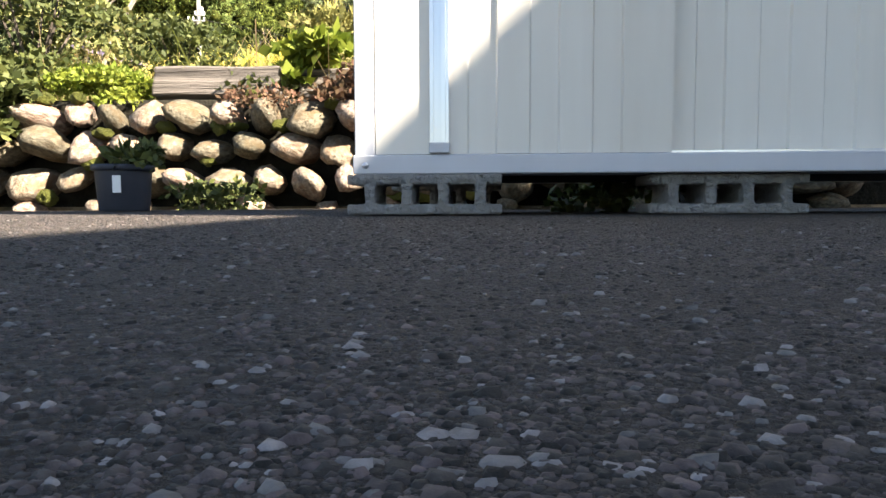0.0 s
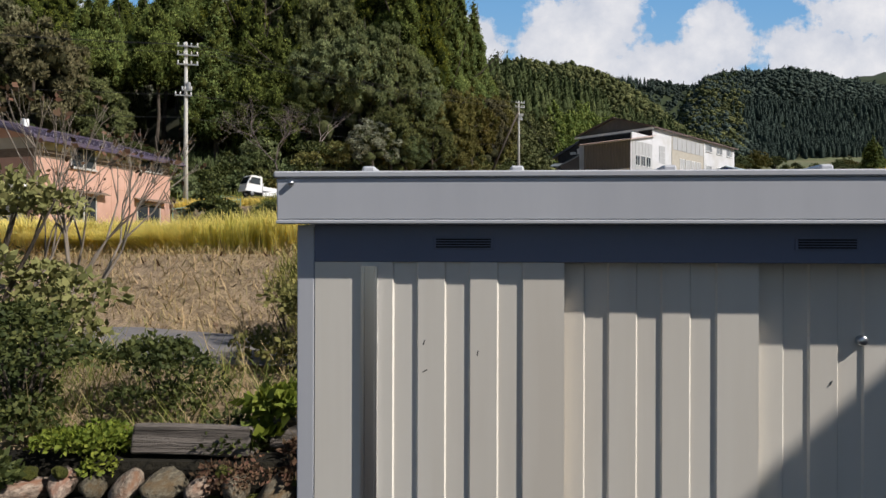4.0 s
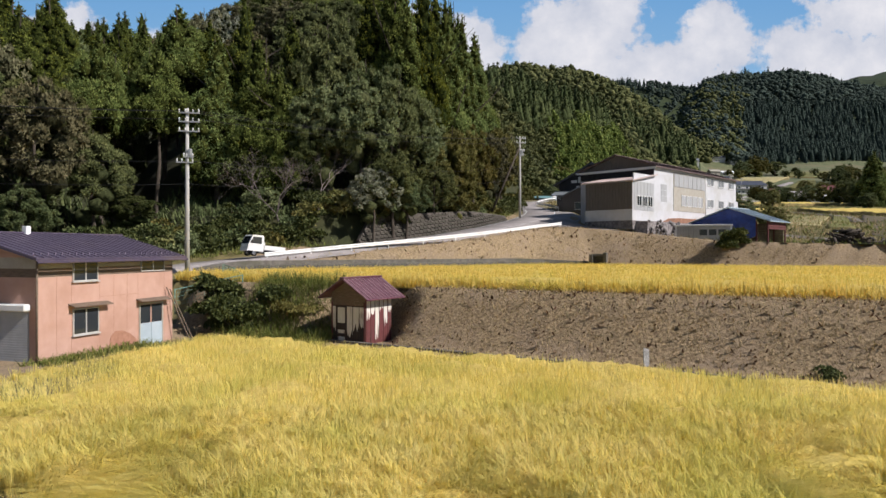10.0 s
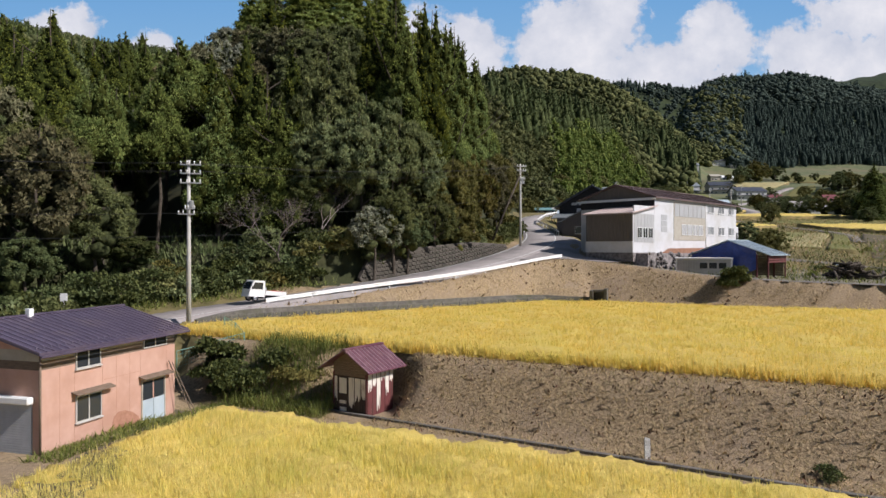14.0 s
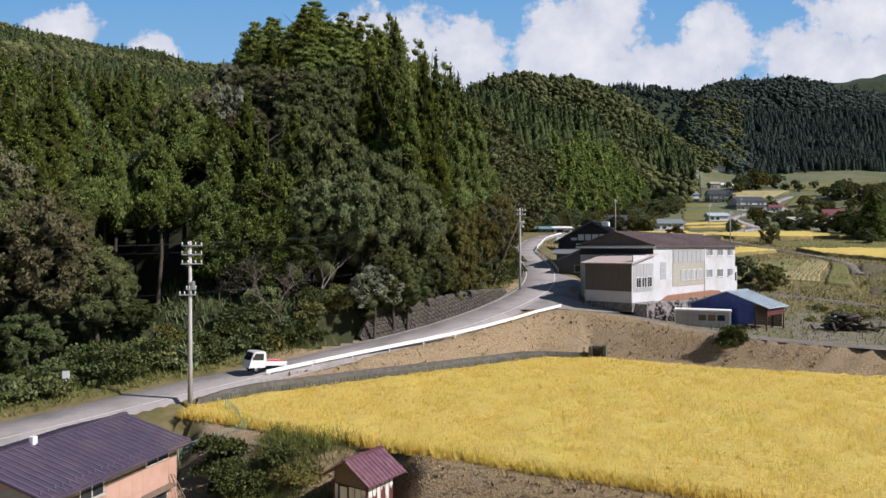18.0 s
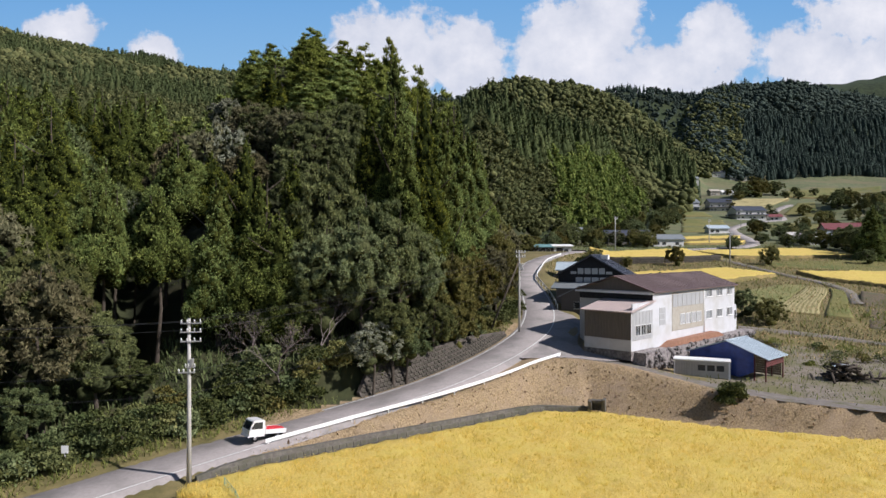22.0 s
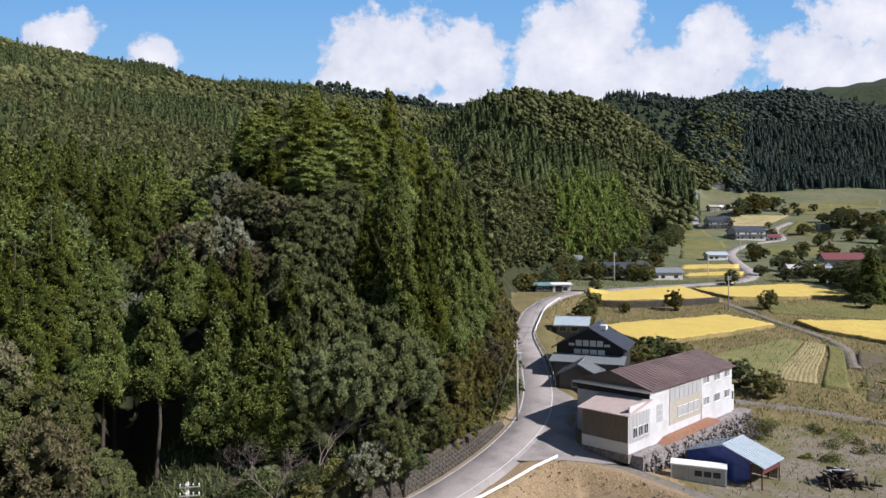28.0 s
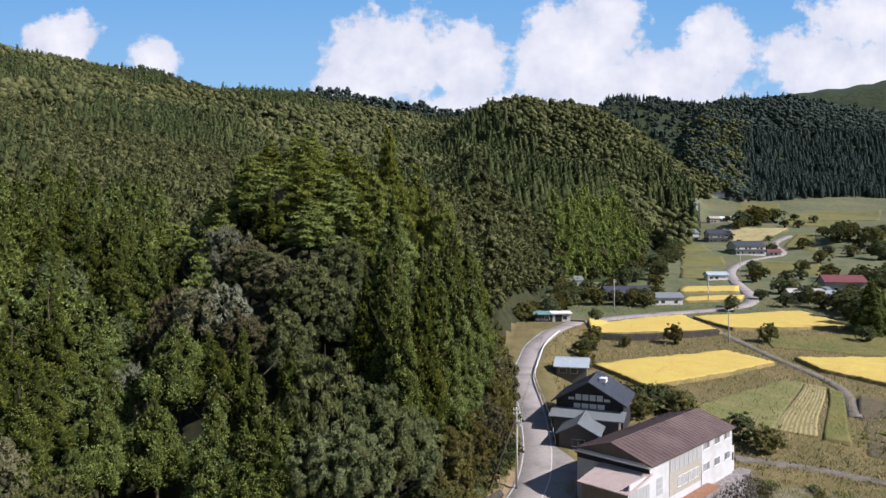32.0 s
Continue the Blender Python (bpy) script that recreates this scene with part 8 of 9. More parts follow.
# ---- rice ----
def blades(x, y, z, h, w, lean, az, droop, material, name, label, category, two=True, smooth=False):
    """Grass blades as narrow bent strips."""
    n = len(x)
    dx, dy = np.cos(az) * lean, np.sin(az) * lean
    sx, sy = -np.sin(az) * w, np.cos(az) * w
    base = np.stack([x, y, z], -1)
    side = np.stack([sx, sy, np.zeros(n)], -1)
    mid = base + np.stack([dx * 0.45, dy * 0.45, h * 0.68], -1)
    tip = base + np.stack([dx * (1 + droop), dy * (1 + droop), h * (1 - 0.35 * droop)], -1)
    if two:
        v = np.stack([base - side, base + side, mid + side, mid - side, tip + side * 0.35, tip - side * 0.35], 1).reshape(-1, 3)
        k = (np.arange(n) * 6)[:, None]
        f = np.concatenate([k + np.array([[0, 1, 2, 3]]), k + np.array([[3, 2, 4, 5]])])
    else:
        v = np.stack([base - side, base + side, tip + side * 0.4, tip - side * 0.4], 1).reshape(-1, 3)
        f = (np.arange(n) * 4)[:, None] + np.array([[0, 1, 2, 3]])
    ob = new(name, fast_mesh(name, v, f, material))
    return tagged(ob, label, category, kind="stuff")


def in_lower(x, y):
    s = 0.45 * x + 0.893 * y
    left = -13.6 + 0.29 * (y - 30)
    return (y > rice_edge(x)) & (s < 25.6) & (x > np.minimum(left, -9.5 - 0.0 * y)) & (x < 26)


def in_upper(x, y):
    s = 0.45 * x + 0.893 * y
    return (s > 33.1) & (y < field_far(x) - 0.8) & (x < 44) & (x > -19)


def body(inside, x0, x1, y0, y1, step, top, z0, name, label):
    """The thick mass of the standing crop under its ears."""
    xs = np.arange(x0, x1, step)
    ys = np.arange(y0, y1, step)
    X, Y = np.meshgrid(xs, ys)
    ok = inside(X, Y)
    rr = np.random.default_rng(4)
    dent = (0.17 if z0 < 3 else 0.06) * np.sin(X * 1.1 + 2 * np.sin(Y * 0.5)) * np.sin(Y * 0.8) + rr.normal(0, 0.05, X.shape)
    Z = np.where(ok, z0 + top + dent, z0 - 0.1)
    i = np.arange(X.size).reshape(X.shape)
    f = np.stack([i[:-1, :-1], i[:-1, 1:], i[1:, 1:], i[1:, :-1]], -1).reshape(-1, 4)
    okf = (ok[:-1, :-1] | ok[:-1, 1:] | ok[1:, 1:] | ok[1:, :-1]).reshape(-1)
    ob = new(name, fast_mesh(name, np.stack([X, Y, Z], -1).reshape(-1, 3), f[okf], M["ricebody"], smooth=True))
    return tagged(ob, label, "rice field", kind="stuff")


body(lambda x, y: in_lower(x, y - 1.3), -18, 27, 9.5, 40, 0.3, 0.36, FIELD, "rice_field", "ripe golden rice standing in the lower field")
body(lambda x, y: in_upper(x, y - 0.7), -20, 45, 20, 74, 0.45, 0.5, UPPER, "rice_field", "ripe golden rice standing in the upper field")


def tufts(inside, x0, x1, y0, y1, step, per, h, w, z0, spread, two, seed, name):
    rr = np.random.default_rng(seed)
    X, Y = np.meshgrid(np.arange(x0, x1, step), np.arange(y0, y1, step))
    X = X + rr.normal(0, step * 0.25, X.shape)
    Y = Y + rr.normal(0, step * 0.25, Y.shape)
    ok = inside(X, Y)
    X, Y = X[ok], Y[ok]
    n = len(X)
    # patches that lie flat, mostly along the near edge
    fl = np.clip(np.sin(X * 0.9 + 1.2 * np.sin(Y * 0.6)) * 0.75 + 0.28 - (Y - rice_edge(X)) * 0.16 + rr.normal(0, 0.15, n), 0, 1) if z0 < 3 else np.clip(np.sin(X * 0.35) * np.sin(Y * 0.4) - 0.75, 0, 0.3)
    wind = np.where(fl > 0.25, 4.5 + 0.9 * np.sin(X * 1.3 + Y), 2.6 + 0.9 * np.sin(X * 0.45 + Y * 0.3))
    tall = rr.uniform(0.72, 1.08, n)
    X, Y, fl, wind, tall = (np.repeat(a, per) for a in (X, Y, fl, wind, tall))
    m = len(X)
    az = np.where(rr.random(m) < 0.35 + 0.6 * fl, wind + rr.normal(0, 0.5, m), rr.random(m) * 6.28)
    hh = h * tall * rr.uniform(0.75, 1.12, m) * (1 - 0.5 * fl)
    ln = spread * rr.uniform(0.3, 1.3, m) + 0.75 * fl * rr.uniform(0.6, 1.2, m)
    blades(X + rr.normal(0, 0.03, m), Y + rr.normal(0, 0.03, m), np.full(m, z0 - 0.02), hh, w * rr.uniform(0.7, 1.3, m), ln, az, rr.uniform(0.25, 1.0, m), M["rice_low" if z0 < 3 else "rice"], name, "ripe golden rice stalks with drooping ears", "rice", two)


def near_part(x, y):
    return in_lower(x, y) & (y < 19)


def far_part(x, y):
    return in_lower(x, y) & (y >= 19)


tufts(near_part, -14, 16, 10, 19.2, 0.2, 28, 0.92, 0.0075, FIELD, 0.19, True, 5, "rice")
tufts(far_part, -18, 27, 18.8, 40, 0.24, 16, 0.86, 0.012, FIELD, 0.17, False, 6, "rice")
tufts(in_upper, -20, 45, 20, 74, 0.29, 12, 0.88, 0.017, UPPER, 0.16, False, 7, "rice")


# ---- dry grass on the banks ----
def strew(n, x0, x1, y0, y1, cond, h, w, material, name, label, category, seed, lean=0.8):
    rr = np.random.default_rng(seed)
    X, Y = rr.uniform(x0, x1, n), rr.uniform(y0, y1, n)
    ok = cond(X, Y)
    X, Y = X[ok], Y[ok]
    m = len(X)
    hh = h * np.minimum(rr.gamma(3, 0.33, m), 1.9)
    blades(X, Y, land(X, Y) - 0.02, hh, w * rr.uniform(0.6, 1.4, m), np.minimum(hh * lean * rr.uniform(0.2, 1.6, m), 0.35), rr.random(m) * 6.28, rr.uniform(0, 0.9, m), material, name, label, category, False)


sdiag = lambda x, y: 0.45 * x + 0.893 * y
strew(52000, -14, 12, 7.0, 15, lambda x, y: (y < rice_edge(x) + 0.2) & (np.abs(y - np.interp(x, [-14, -9, -5, -2, 2, 7], [13.2, 10.4, 8.2, 6.7, 6.2, 6.2])) > 1.0), 0.14, 0.007, M["straw"], "dry_grass", "cut dry grass on the bank below the rice", "dry grass", 31)
strew(120000, -12, 27, 18, 47, lambda x, y: (sdiag(x, y) > 27.9) & (sdiag(x, y) < 33.2) & (np.hypot(x + 4.2, y - 36) > 2.0), 0.15, 0.013, M["straw"], "dry_grass", "cut dry grass on the bank between the fields", "dry grass", 32)
strew(40000, -16, 42, 54, 80, lambda x, y: (y > field_far(x) + 0.4) & (y < rail_y(x) + 0.4), 0.17, 0.024, M["straw"], "dry_grass", "dry grass on the slope below the road", "dry grass", 33)
strew(60000, -46, 12, 38, 96, lambda x, y: (np.abs((x - road_x(y)) * 0.72 + 4.0) < 1.35) & ((y < 65) | (y > 89)), 0.45, 0.035, M["green_blades"], "green_grass", "rank green grass on the verge below the wood", "grass", 34)
strew(36000, -19, -4, 31, 48, lambda x, y: (sdiag(x, y) > 27.8) & (sdiag(x, y) < 34) & (x < -6.2 + 0.2 * (y - 36)) & (x > -15 + 0.29 * (y - 30)), 0.5, 0.02, M["green_blades"], "green_grass", "green weeds on the bank beside the house", "grass", 35)
strew(9000, 20, 110, 62, 145, lambda x, y: (y > rail_y(x) + 3) & ((x - 22.2) * 0.709 - (y - 78.65) * 0.705 > 4), 0.4, 0.04, M["green_blades"], "green_grass", "rough green and straw grass round the yard", "grass", 36)
strew(9000, -6, 3, 3.6, 7.5, lambda x, y: (y > 4.25) & (np.abs(y - np.interp(x, [-14, -9, -5, -2, 2, 7], [13.2, 10.4, 8.2, 6.7, 6.2, 6.2])) > 0.95), 0.24, 0.005, M["green_blades"], "green_grass", "green weeds on the garden slope above the wall", "grass", 37)
strew(3200, -6, 3, 3.6, 7.5, lambda x, y: (y > 4.25) & (np.abs(y - np.interp(x, [-14, -9, -5, -2, 2, 7], [13.2, 10.4, 8.2, 6.7, 6.2, 6.2])) > 0.95), 0.34, 0.004, M["straw"], "dry_grass", "dry weeds on the garden slope above the wall", "dry grass", 38)

strew(9000, -16, 42, 54, 80, lambda x, y: (y > field_far(x) + 0.4) & (y < rail_y(x) + 0.2) & (np.sin(x * 2.1 + 2 * np.sin(y * 1.3)) * np.sin(y * 2.7) > 0.1), 0.16, 0.09, M["brown_leaf"], "dry_grass", "withered brown tufts on the slope below the road", "dry grass", 57)
strew(20000, -52, 4, 46, 86, lambda x, y: (x < wood_edge(y) + 3) & (-0.677 * (x - 4) + 0.735 * (y - 85) < 16) & (0.72 * (road_x(y) - x) > 5.2), 0.7, 0.09, M["broad"], "undergrowth", "low leafy undergrowth on the floor of the wood", "undergrowth", 58)
strew(5000, 27, 70, 62, 118, lambda x, y: (y > rail_y(x) + 4) & ((x - 22.2) * 0.709 - (y - 78.65) * 0.705 > 3.5), 0.25, 0.04, M["shrub"], "green_grass", "dark green weeds round the yard", "grass", 59)
strew(3000, 46, 80, 98, 118, lambda x, y: (y < 119 - 0.3 * (x - 46)) & (y > 108 - 0.3 * (x - 46)), 0.45, 0.06, M["broad_brown"], "dry_grass", "rough brown scrub on the bank below the stubble field", "dry grass", 60)

valley_open = lambda x, y: (x > wood_edge(y) + 3) & (x > road_x(y) + 4)
strew(26000, 24, 135, 96, 260, valley_open, 0.45, 0.07, M["green_blades"], "green_grass", "rough green grass on the terrace banks", "grass", 51)
strew(30000, 24, 135, 92, 200, valley_open, 0.4, 0.06, M["straw"], "dry_grass", "pale dry grass on the terrace banks", "dry grass", 52)
strew(2500, 73, 96, 99, 120, lambda x, y: np.sin((x * 0.24 + y * 0.97) * 4.2) > 0.55, 0.5, 0.16, M["green_blades"], "vegetable_rows", "rows of leafy greens in the garden plot", "vegetables", 53)

strew(14000, -17, -11, 26, 37.5, lambda x, y: (((x + 16.6) * 0.96 - (y - 27) * 0.279) > 0.1) & (((x + 16.6) * 0.96 - (y - 27) * 0.279) < 1.5), 0.2, 0.02, M["green_blades"], "green_grass", "green weeds along the foot of the house", "grass", 54)
strew(26000, -12, 27, 18, 47, lambda x, y: (sdiag(x, y) > 27.9) & (sdiag(x, y) < 33.0) & (np.hypot(x + 4.9, y - 36) > 2.2) & (np.sin(x * 5.1 + 2 * np.sin(y * 3)) * np.sin(y * 6.3) > 0.0), 0.12, 0.05, M["brown_leaf"], "dry_grass", "withered brown tufts on the bank between the fields", "dry grass", 55)
strew(9000, -14, 12, 7.0, 15, lambda x, y: (y < rice_edge(x) + 0.1) & (y > 8.2) & (np.sin(x * 6.1 + 2 * np.sin(y * 4)) * np.sin(y * 7.3) > 0.1), 0.07, 0.02, M["brown_leaf"], "dry_grass", "withered brown tufts on the bank below the rice", "dry grass", 56)


# ---- shrubs ----
def brush_cards(r, h, rad, n, size, clusters):
    """Upright feathery stems in clumps, each hung with fine slips."""
    a, q = r.random(clusters) * 6.28, np.sqrt(r.random(clusters))
    top = h * (1.05 - 0.5 * q) * r.uniform(0.7, 1.1, clusters)
    k = r.integers(0, clusters, n)
    t = r.random(n) ** 0.7
    lean = 0.35 * q[k] * t
    x = rad * 0.8 * q[k] * np.cos(a[k]) * (1 + lean) + r.normal(0, 0.07, n) * (1.2 - 0.6 * t)
    y = rad * 0.8 * q[k] * np.sin(a[k]) * (1 + lean) + r.normal(0, 0.07, n) * (1.2 - 0.6 * t)
    p = np.stack([x, y, t * top[k]], -1)
    d = np.stack([0.3 * q[k] * np.cos(a[k]), 0.3 * q[k] * np.sin(a[k]), np.ones(n)], -1) + r.normal(0, 0.35, (n, 3))
    return kites(p, d, size * r.uniform(1.6, 3.4, n), size * 0.16 * r.uniform(0.7, 1.4, n), r.random(n) * 6.28)


def shrub(x, y, z, h, rad, n, size, material, label, seed, clusters=14, stems=7, category="shrub", low=0.12, up=0.1):
    rr = np.random.default_rng(seed)
    m = pose(x, y, z)
    t = thing("shrub", m, label, category)
    v, f = brush_cards(rr, h, rad, n, size, clusters * 3) if up > 0.5 else broad_cards(rr, h, rad, n, size, clusters, low, None, up)
    part("foliage", fast_mesh("foliage", v, f, material), t)
    for k in range(stems):
        a = rr.random() * 6.28
        q = Vector((math.cos(a), math.sin(a), 0)) * rad * rr.uniform(0.2, 0.7)
        part("stem", tube("stem", M["bark"], [(0.05 * math.cos(a), 0.05 * math.sin(a), -0.1), q * 0.4 + Vector((0, 0, h * 0.4)), q + Vector((0, 0, h * 0.85))], [0.02 * h, 0.013 * h, 0.004 * h], 5), t)
    return t


G = lambda x, y: float(land(x, y)) - 0.03
shrub(-0.75, 7.6, G(-0.75, 7.6), 1.75, 1.15, 13600, 0.042, M["wispy"], "yellow-green shrub on the slope behind the shed", 1, 35, up=0.9)
shrub(0.35, 7.9, G(0.35, 7.9), 1.5, 0.8, 7650, 0.042, M["wispy"], "olive green shrub on the slope behind the shed", 2, 25, up=0.9)
shrub(2.3, 7.7, G(2.3, 7.7), 1.6, 1.2, 13600, 0.042, M["wispy"], "yellow-green shrub on the slope behind the shed", 3, 35, up=0.9)
shrub(3.9, 8.0, G(3.9, 8.0), 1.65, 1.3, 13600, 0.042, M["wispy"], "olive green shrub on the slope behind the shed", 4, 35, up=0.9)
shrub(5.3, 8.6, G(5.3, 8.6), 1.5, 1.2, 10000, 0.042, M["wispy"], "olive green shrub on the slope behind the shed", 5, 18, up=0.9)
shrub(-4.1, 5.6, G(-4.1, 5.6), 1.9, 1.2, 5200, 0.08, M["broad_yellow"], "leggy shrub with small yellowing leaves in the garden", 6, 24)
shrub(-3.0, 4.5, G(-3.0, 4.5), 0.95, 0.65, 4200, 0.05, M["shrub"], "dense small-leaved green shrub above the stone wall", 7, 16)
shrub(-3.7, 4.5, G(-3.7, 4.5), 0.8, 0.7, 3200, 0.05, M["broad"], "dark green shrub above the stone wall", 8, 14)
shrub(-2.1, 4.9, G(-2.1, 4.9), 0.55, 0.5, 2200, 0.045, M["shrub"], "low green shrub above the stone wall", 9, 12)
shrub(-1.25, 5.9, G(-1.25, 5.9), 0.75, 0.6, 2200, 0.06, M["broad_yellow"], "low yellowing shrub on the garden slope", 10, 12)
shrub(-2.9, 3.6, 0.0, 0.95, 0.42, 2600, 0.06, M["shrub"], "tall green weeds in front of the stone wall", 11, 12, category="weeds", low=0.02)
shrub(-2.3, 4.1, 0.64, 0.2, 0.42, 3200, 0.035, M["lime"], "bright lime-green ground cover spilling over the wall", 12, 16, 2, "ground cover", 0.05)
shrub(-0.62, 4.02, 0.60, 0.24, 0.36, 3000, 0.045, M["brown_leaf"], "withered brown heather hanging over the wall", 13, 14, 3, "heather", 0.02)
shrub(-1.3, 4.4, 0.68, 0.16, 0.34, 1100, 0.045, M["shrub"], "low green weeds behind the timber", 61, 10, 2, "weeds", 0.05)
shrub(-1.22, 3.93, 0.62, 0.07, 0.26, 600, 0.03, M["brown_leaf"], "thin withered brown stalks over the top stones", 62, 10, 2, "dry stalks", 0.02)
shrub(-1.0, 4.35, G(-1.0, 4.35) + 0.06, 0.42, 0.26, 500, 0.10, M["lime"], "bright green broad-leaved weed behind the timber", 14, 7, 3, "weed", 0.1)
shrub(-1.5, 2.87, 0.175, 0.10, 0.12, 260, 0.05, M["shrub"], "small green plant growing in the pot", 15, 6, 2, "plant", 0.05)
shrub(-1.35, 3.5, 0.0, 0.13, 0.22, 420, 0.045, M["shrub"], "small green weeds at the foot of the wall", 16, 7, 2, "weeds", 0.02)
shrub(0.55, 2.35, 0.0, 0.14, 0.25, 420, 0.05, M["shrub"], "small green weeds beneath the shed", 17, 7, 2, "weeds", 0.02)
shrub(29.2, 67.4, G(29.2, 67.4) - 0.3, 1.9, 1.9, 3600, 0.24, M["broad"], "round dark green bush on the dry slope", 18, 20, low=0.0)
shrub(-12.4, 38.8, G(-12.4, 38.8), 2.3, 2.0, 3600, 0.2, M["shrub"], "dense green bush beside the house", 19, 20)
shrub(-14.0, 40.6, G(-14, 40.6), 3.0, 1.8, 3200, 0.24, M["shrub"], "climbing green vines over the net fence", 20, 20, category="vine")
shrub(-10.2, 40.0, G(-10.2, 40.0), 0.85, 1.1, 1900, 0.2, M["shrub"], "dark green bush on the bank", 21, 16)
shrub(-8.6, 38.6, G(-8.6, 38.6), 0.4, 1.6, 2200, 0.16, M["broad_yellow"], "low green scrub on the bank beside the hut", 22, 16)
shrub(14.6, 25.2, G(14.6, 25.2) - 0.1, 0.7, 0.6, 900, 0.1, M["broad"], "small dark bush at the foot of the bank", 23, 10, low=0.0)
for k in range(36):
    rnd = random.Random(700 + k)
    y = 44 + 0.66 * k + rnd.uniform(-0.5, 0.5)
    x = float(road_x(y)) - rnd.uniform(5.6, 10.5) / 0.72
    shrub(x, y, G(x, y), rnd.uniform(1.2, 3.2), rnd.uniform(1.3, 2.3), 1200, 0.26, M[rnd.choice(["broad", "shrub", "broad_grey", "broad"])], "dense undergrowth at the edge of the wood", 700 + k, 16, 3)
for k in range(34):
    rnd = random.Random(400 + k)
    y = 66 + 2.2 * k + rnd.uniform(-0.8, 0.8)
    if y > 140 and k % 2:
        continue
    off = (4.9 if y < 89 else 3.9) + rnd.uniform(0, 1.3)
    x = float(road_x(y)) - off / (0.72 if y < 95 else 0.97)
    shrub(x, y, G(x, y), rnd.uniform(1.3, 3.0), rnd.uniform(1.4, 2.2), 1300, 0.27, M[rnd.choice(["broad_yellow", "shrub", "broad_grey", "broad_yellow", "broad"])], "leafy scrub hanging over the roadside bank", 300 + k, 16, 3)
rnd = random.Random(12)
for k in range(46):
    y = rnd.uniform(40, 92) if k < 26 else rnd.uniform(38, 64)
    off = rnd.uniform(4.4, 6.2) + (1.5 if 66 < y < 84 else 0) + (rnd.uniform(0, 5) if k >= 26 else 0)
    x = float(road_x(y)) - off / 0.72
    shrub(x, y, G(x, y), rnd.uniform(1.2, 2.6), rnd.uniform(1.2, 2.0), 900, 0.3, M[rnd.choice(["broad", "shrub", "broad_grey", "broad_yellow"])], "tangled green scrub at the foot of the wood", 40 + k, 12, 3)


def valley_tree(mm, x, y, h, rad, label, category="tree"):
    key = {"wispy": "broad_yellow", "cedar": "cedar", "broad": "broad_grey", "broad_grey": "broad_yellow", "brown_leaf": "broad_brown", "broad_brown": "broad_grey", "shrub": "broad_yellow", "bamboo": "broad_yellow"}.get(mm, mm)
    h0, r0 = SIZES[key]
    tall = max(h, 1.6 * rad)
    t = plant(key, x, y, G(x, y) - 0.28 * tall, rad / r0, 1.3 * tall / h0, (x * 37 + y * 11) % 360, int(x + y))
    tagged(t, label, category, "trees among the fields")
    return t


# along the foot of the wood above the village, and hedges on the far side
FOOT = ((49, 289, 9, 5, "broad"), (50, 273, 8, 4.5, "broad_grey"), (47, 262, 7, 4, "broad_yellow"), (52.7, 254, 6, 4, "broad_brown"), (67.8, 306, 10, 5, "broad"), (74, 318, 10, 5, "broad_grey"), (59, 247, 6, 3.8, "broad_brown"), (64.4, 246, 5, 3.2, "broad"), (71, 247, 7, 2.8, "broad_yellow"), (76, 251, 6, 4, "broad_brown"),
        (107, 338, 10, 5.5, "broad_brown"), (101, 312, 9, 5, "broad"), (105, 326, 8, 4.6, "broad_grey"), (138, 402, 11, 6, "broad"), (134, 386, 10, 5.5, "broad_grey"), (128, 372, 9, 5, "broad"), (171, 505, 12, 6.5, "broad_grey"), (158, 470, 12, 6.5, "broad"), (150, 440, 11, 6, "broad_brown"), (182, 540, 12, 7, "broad"), (96, 336, 11, 6, "broad_grey"), (86, 330, 11, 6, "broad"), (64, 312, 9, 5, "broad_yellow"), (52, 297, 9, 5, "broad_grey"),
        (88, 306, 8, 5, "broad_brown"), (80, 296, 8, 4.5, "broad"), (93, 292, 6, 4, "broad_grey"), (58, 266, 7, 4.5, "broad"), (66, 262, 9, 4.5, "broad_grey"), (84, 262, 5, 3.5, "broad_yellow"), (90, 318, 9, 5, "broad"), (114, 350, 10, 5.5, "broad"), (120, 362, 10, 5.5, "broad_brown"), (44, 246, 8, 4.5, "broad"), (40, 232, 7, 4.2, "broad_yellow"), (36, 224, 7, 4, "broad"), (30, 222, 6, 3.6, "broad_grey"), (26, 214, 7, 4, "broad_yellow"),
        (136, 270, 7, 4.5, "broad"), (152, 316, 4, 3, "broad_brown"), (135, 249, 6, 4.5, "broad"), (135, 239, 6, 4.5, "broad_grey"), (139, 233, 7, 5, "broad"), (140, 222, 8, 5, "broad"), (128, 205, 9, 4.5, "broad"), (148, 243, 7, 4.5, "broad_grey"), (255, 433, 13, 7, "broad"), (264, 436, 12, 7, "broad_grey"), (272, 428, 10, 6, "broad_yellow"), (283, 430, 10, 6, "broad"), (235, 408, 5, 4, "broad_brown"), (241, 394, 6, 5, "broad_grey"), (248, 380, 7, 6, "broad"),
        (246, 523, 9, 9, "broad_grey"), (261, 528, 9, 8, "broad_brown"), (232, 510, 8, 7, "broad_grey"), (122, 256, 4, 3, "broad_brown"), (124, 241, 4, 3.4, "broad"), (42.5, 130, 5, 3.4, "broad"), (38, 127, 5, 3, "broad_grey"), (154, 300, 4, 3.5, "broad_brown"), (164, 305, 4, 3.2, "broad"), (172, 298, 5, 4, "broad_grey"), (186, 300, 6, 4.5, "broad"), (196, 312, 6, 4.5, "broad_brown"), (146, 262, 5, 3.6, "broad"), (160, 262, 5, 3.6, "broad_grey"))
rnd = random.Random(77)
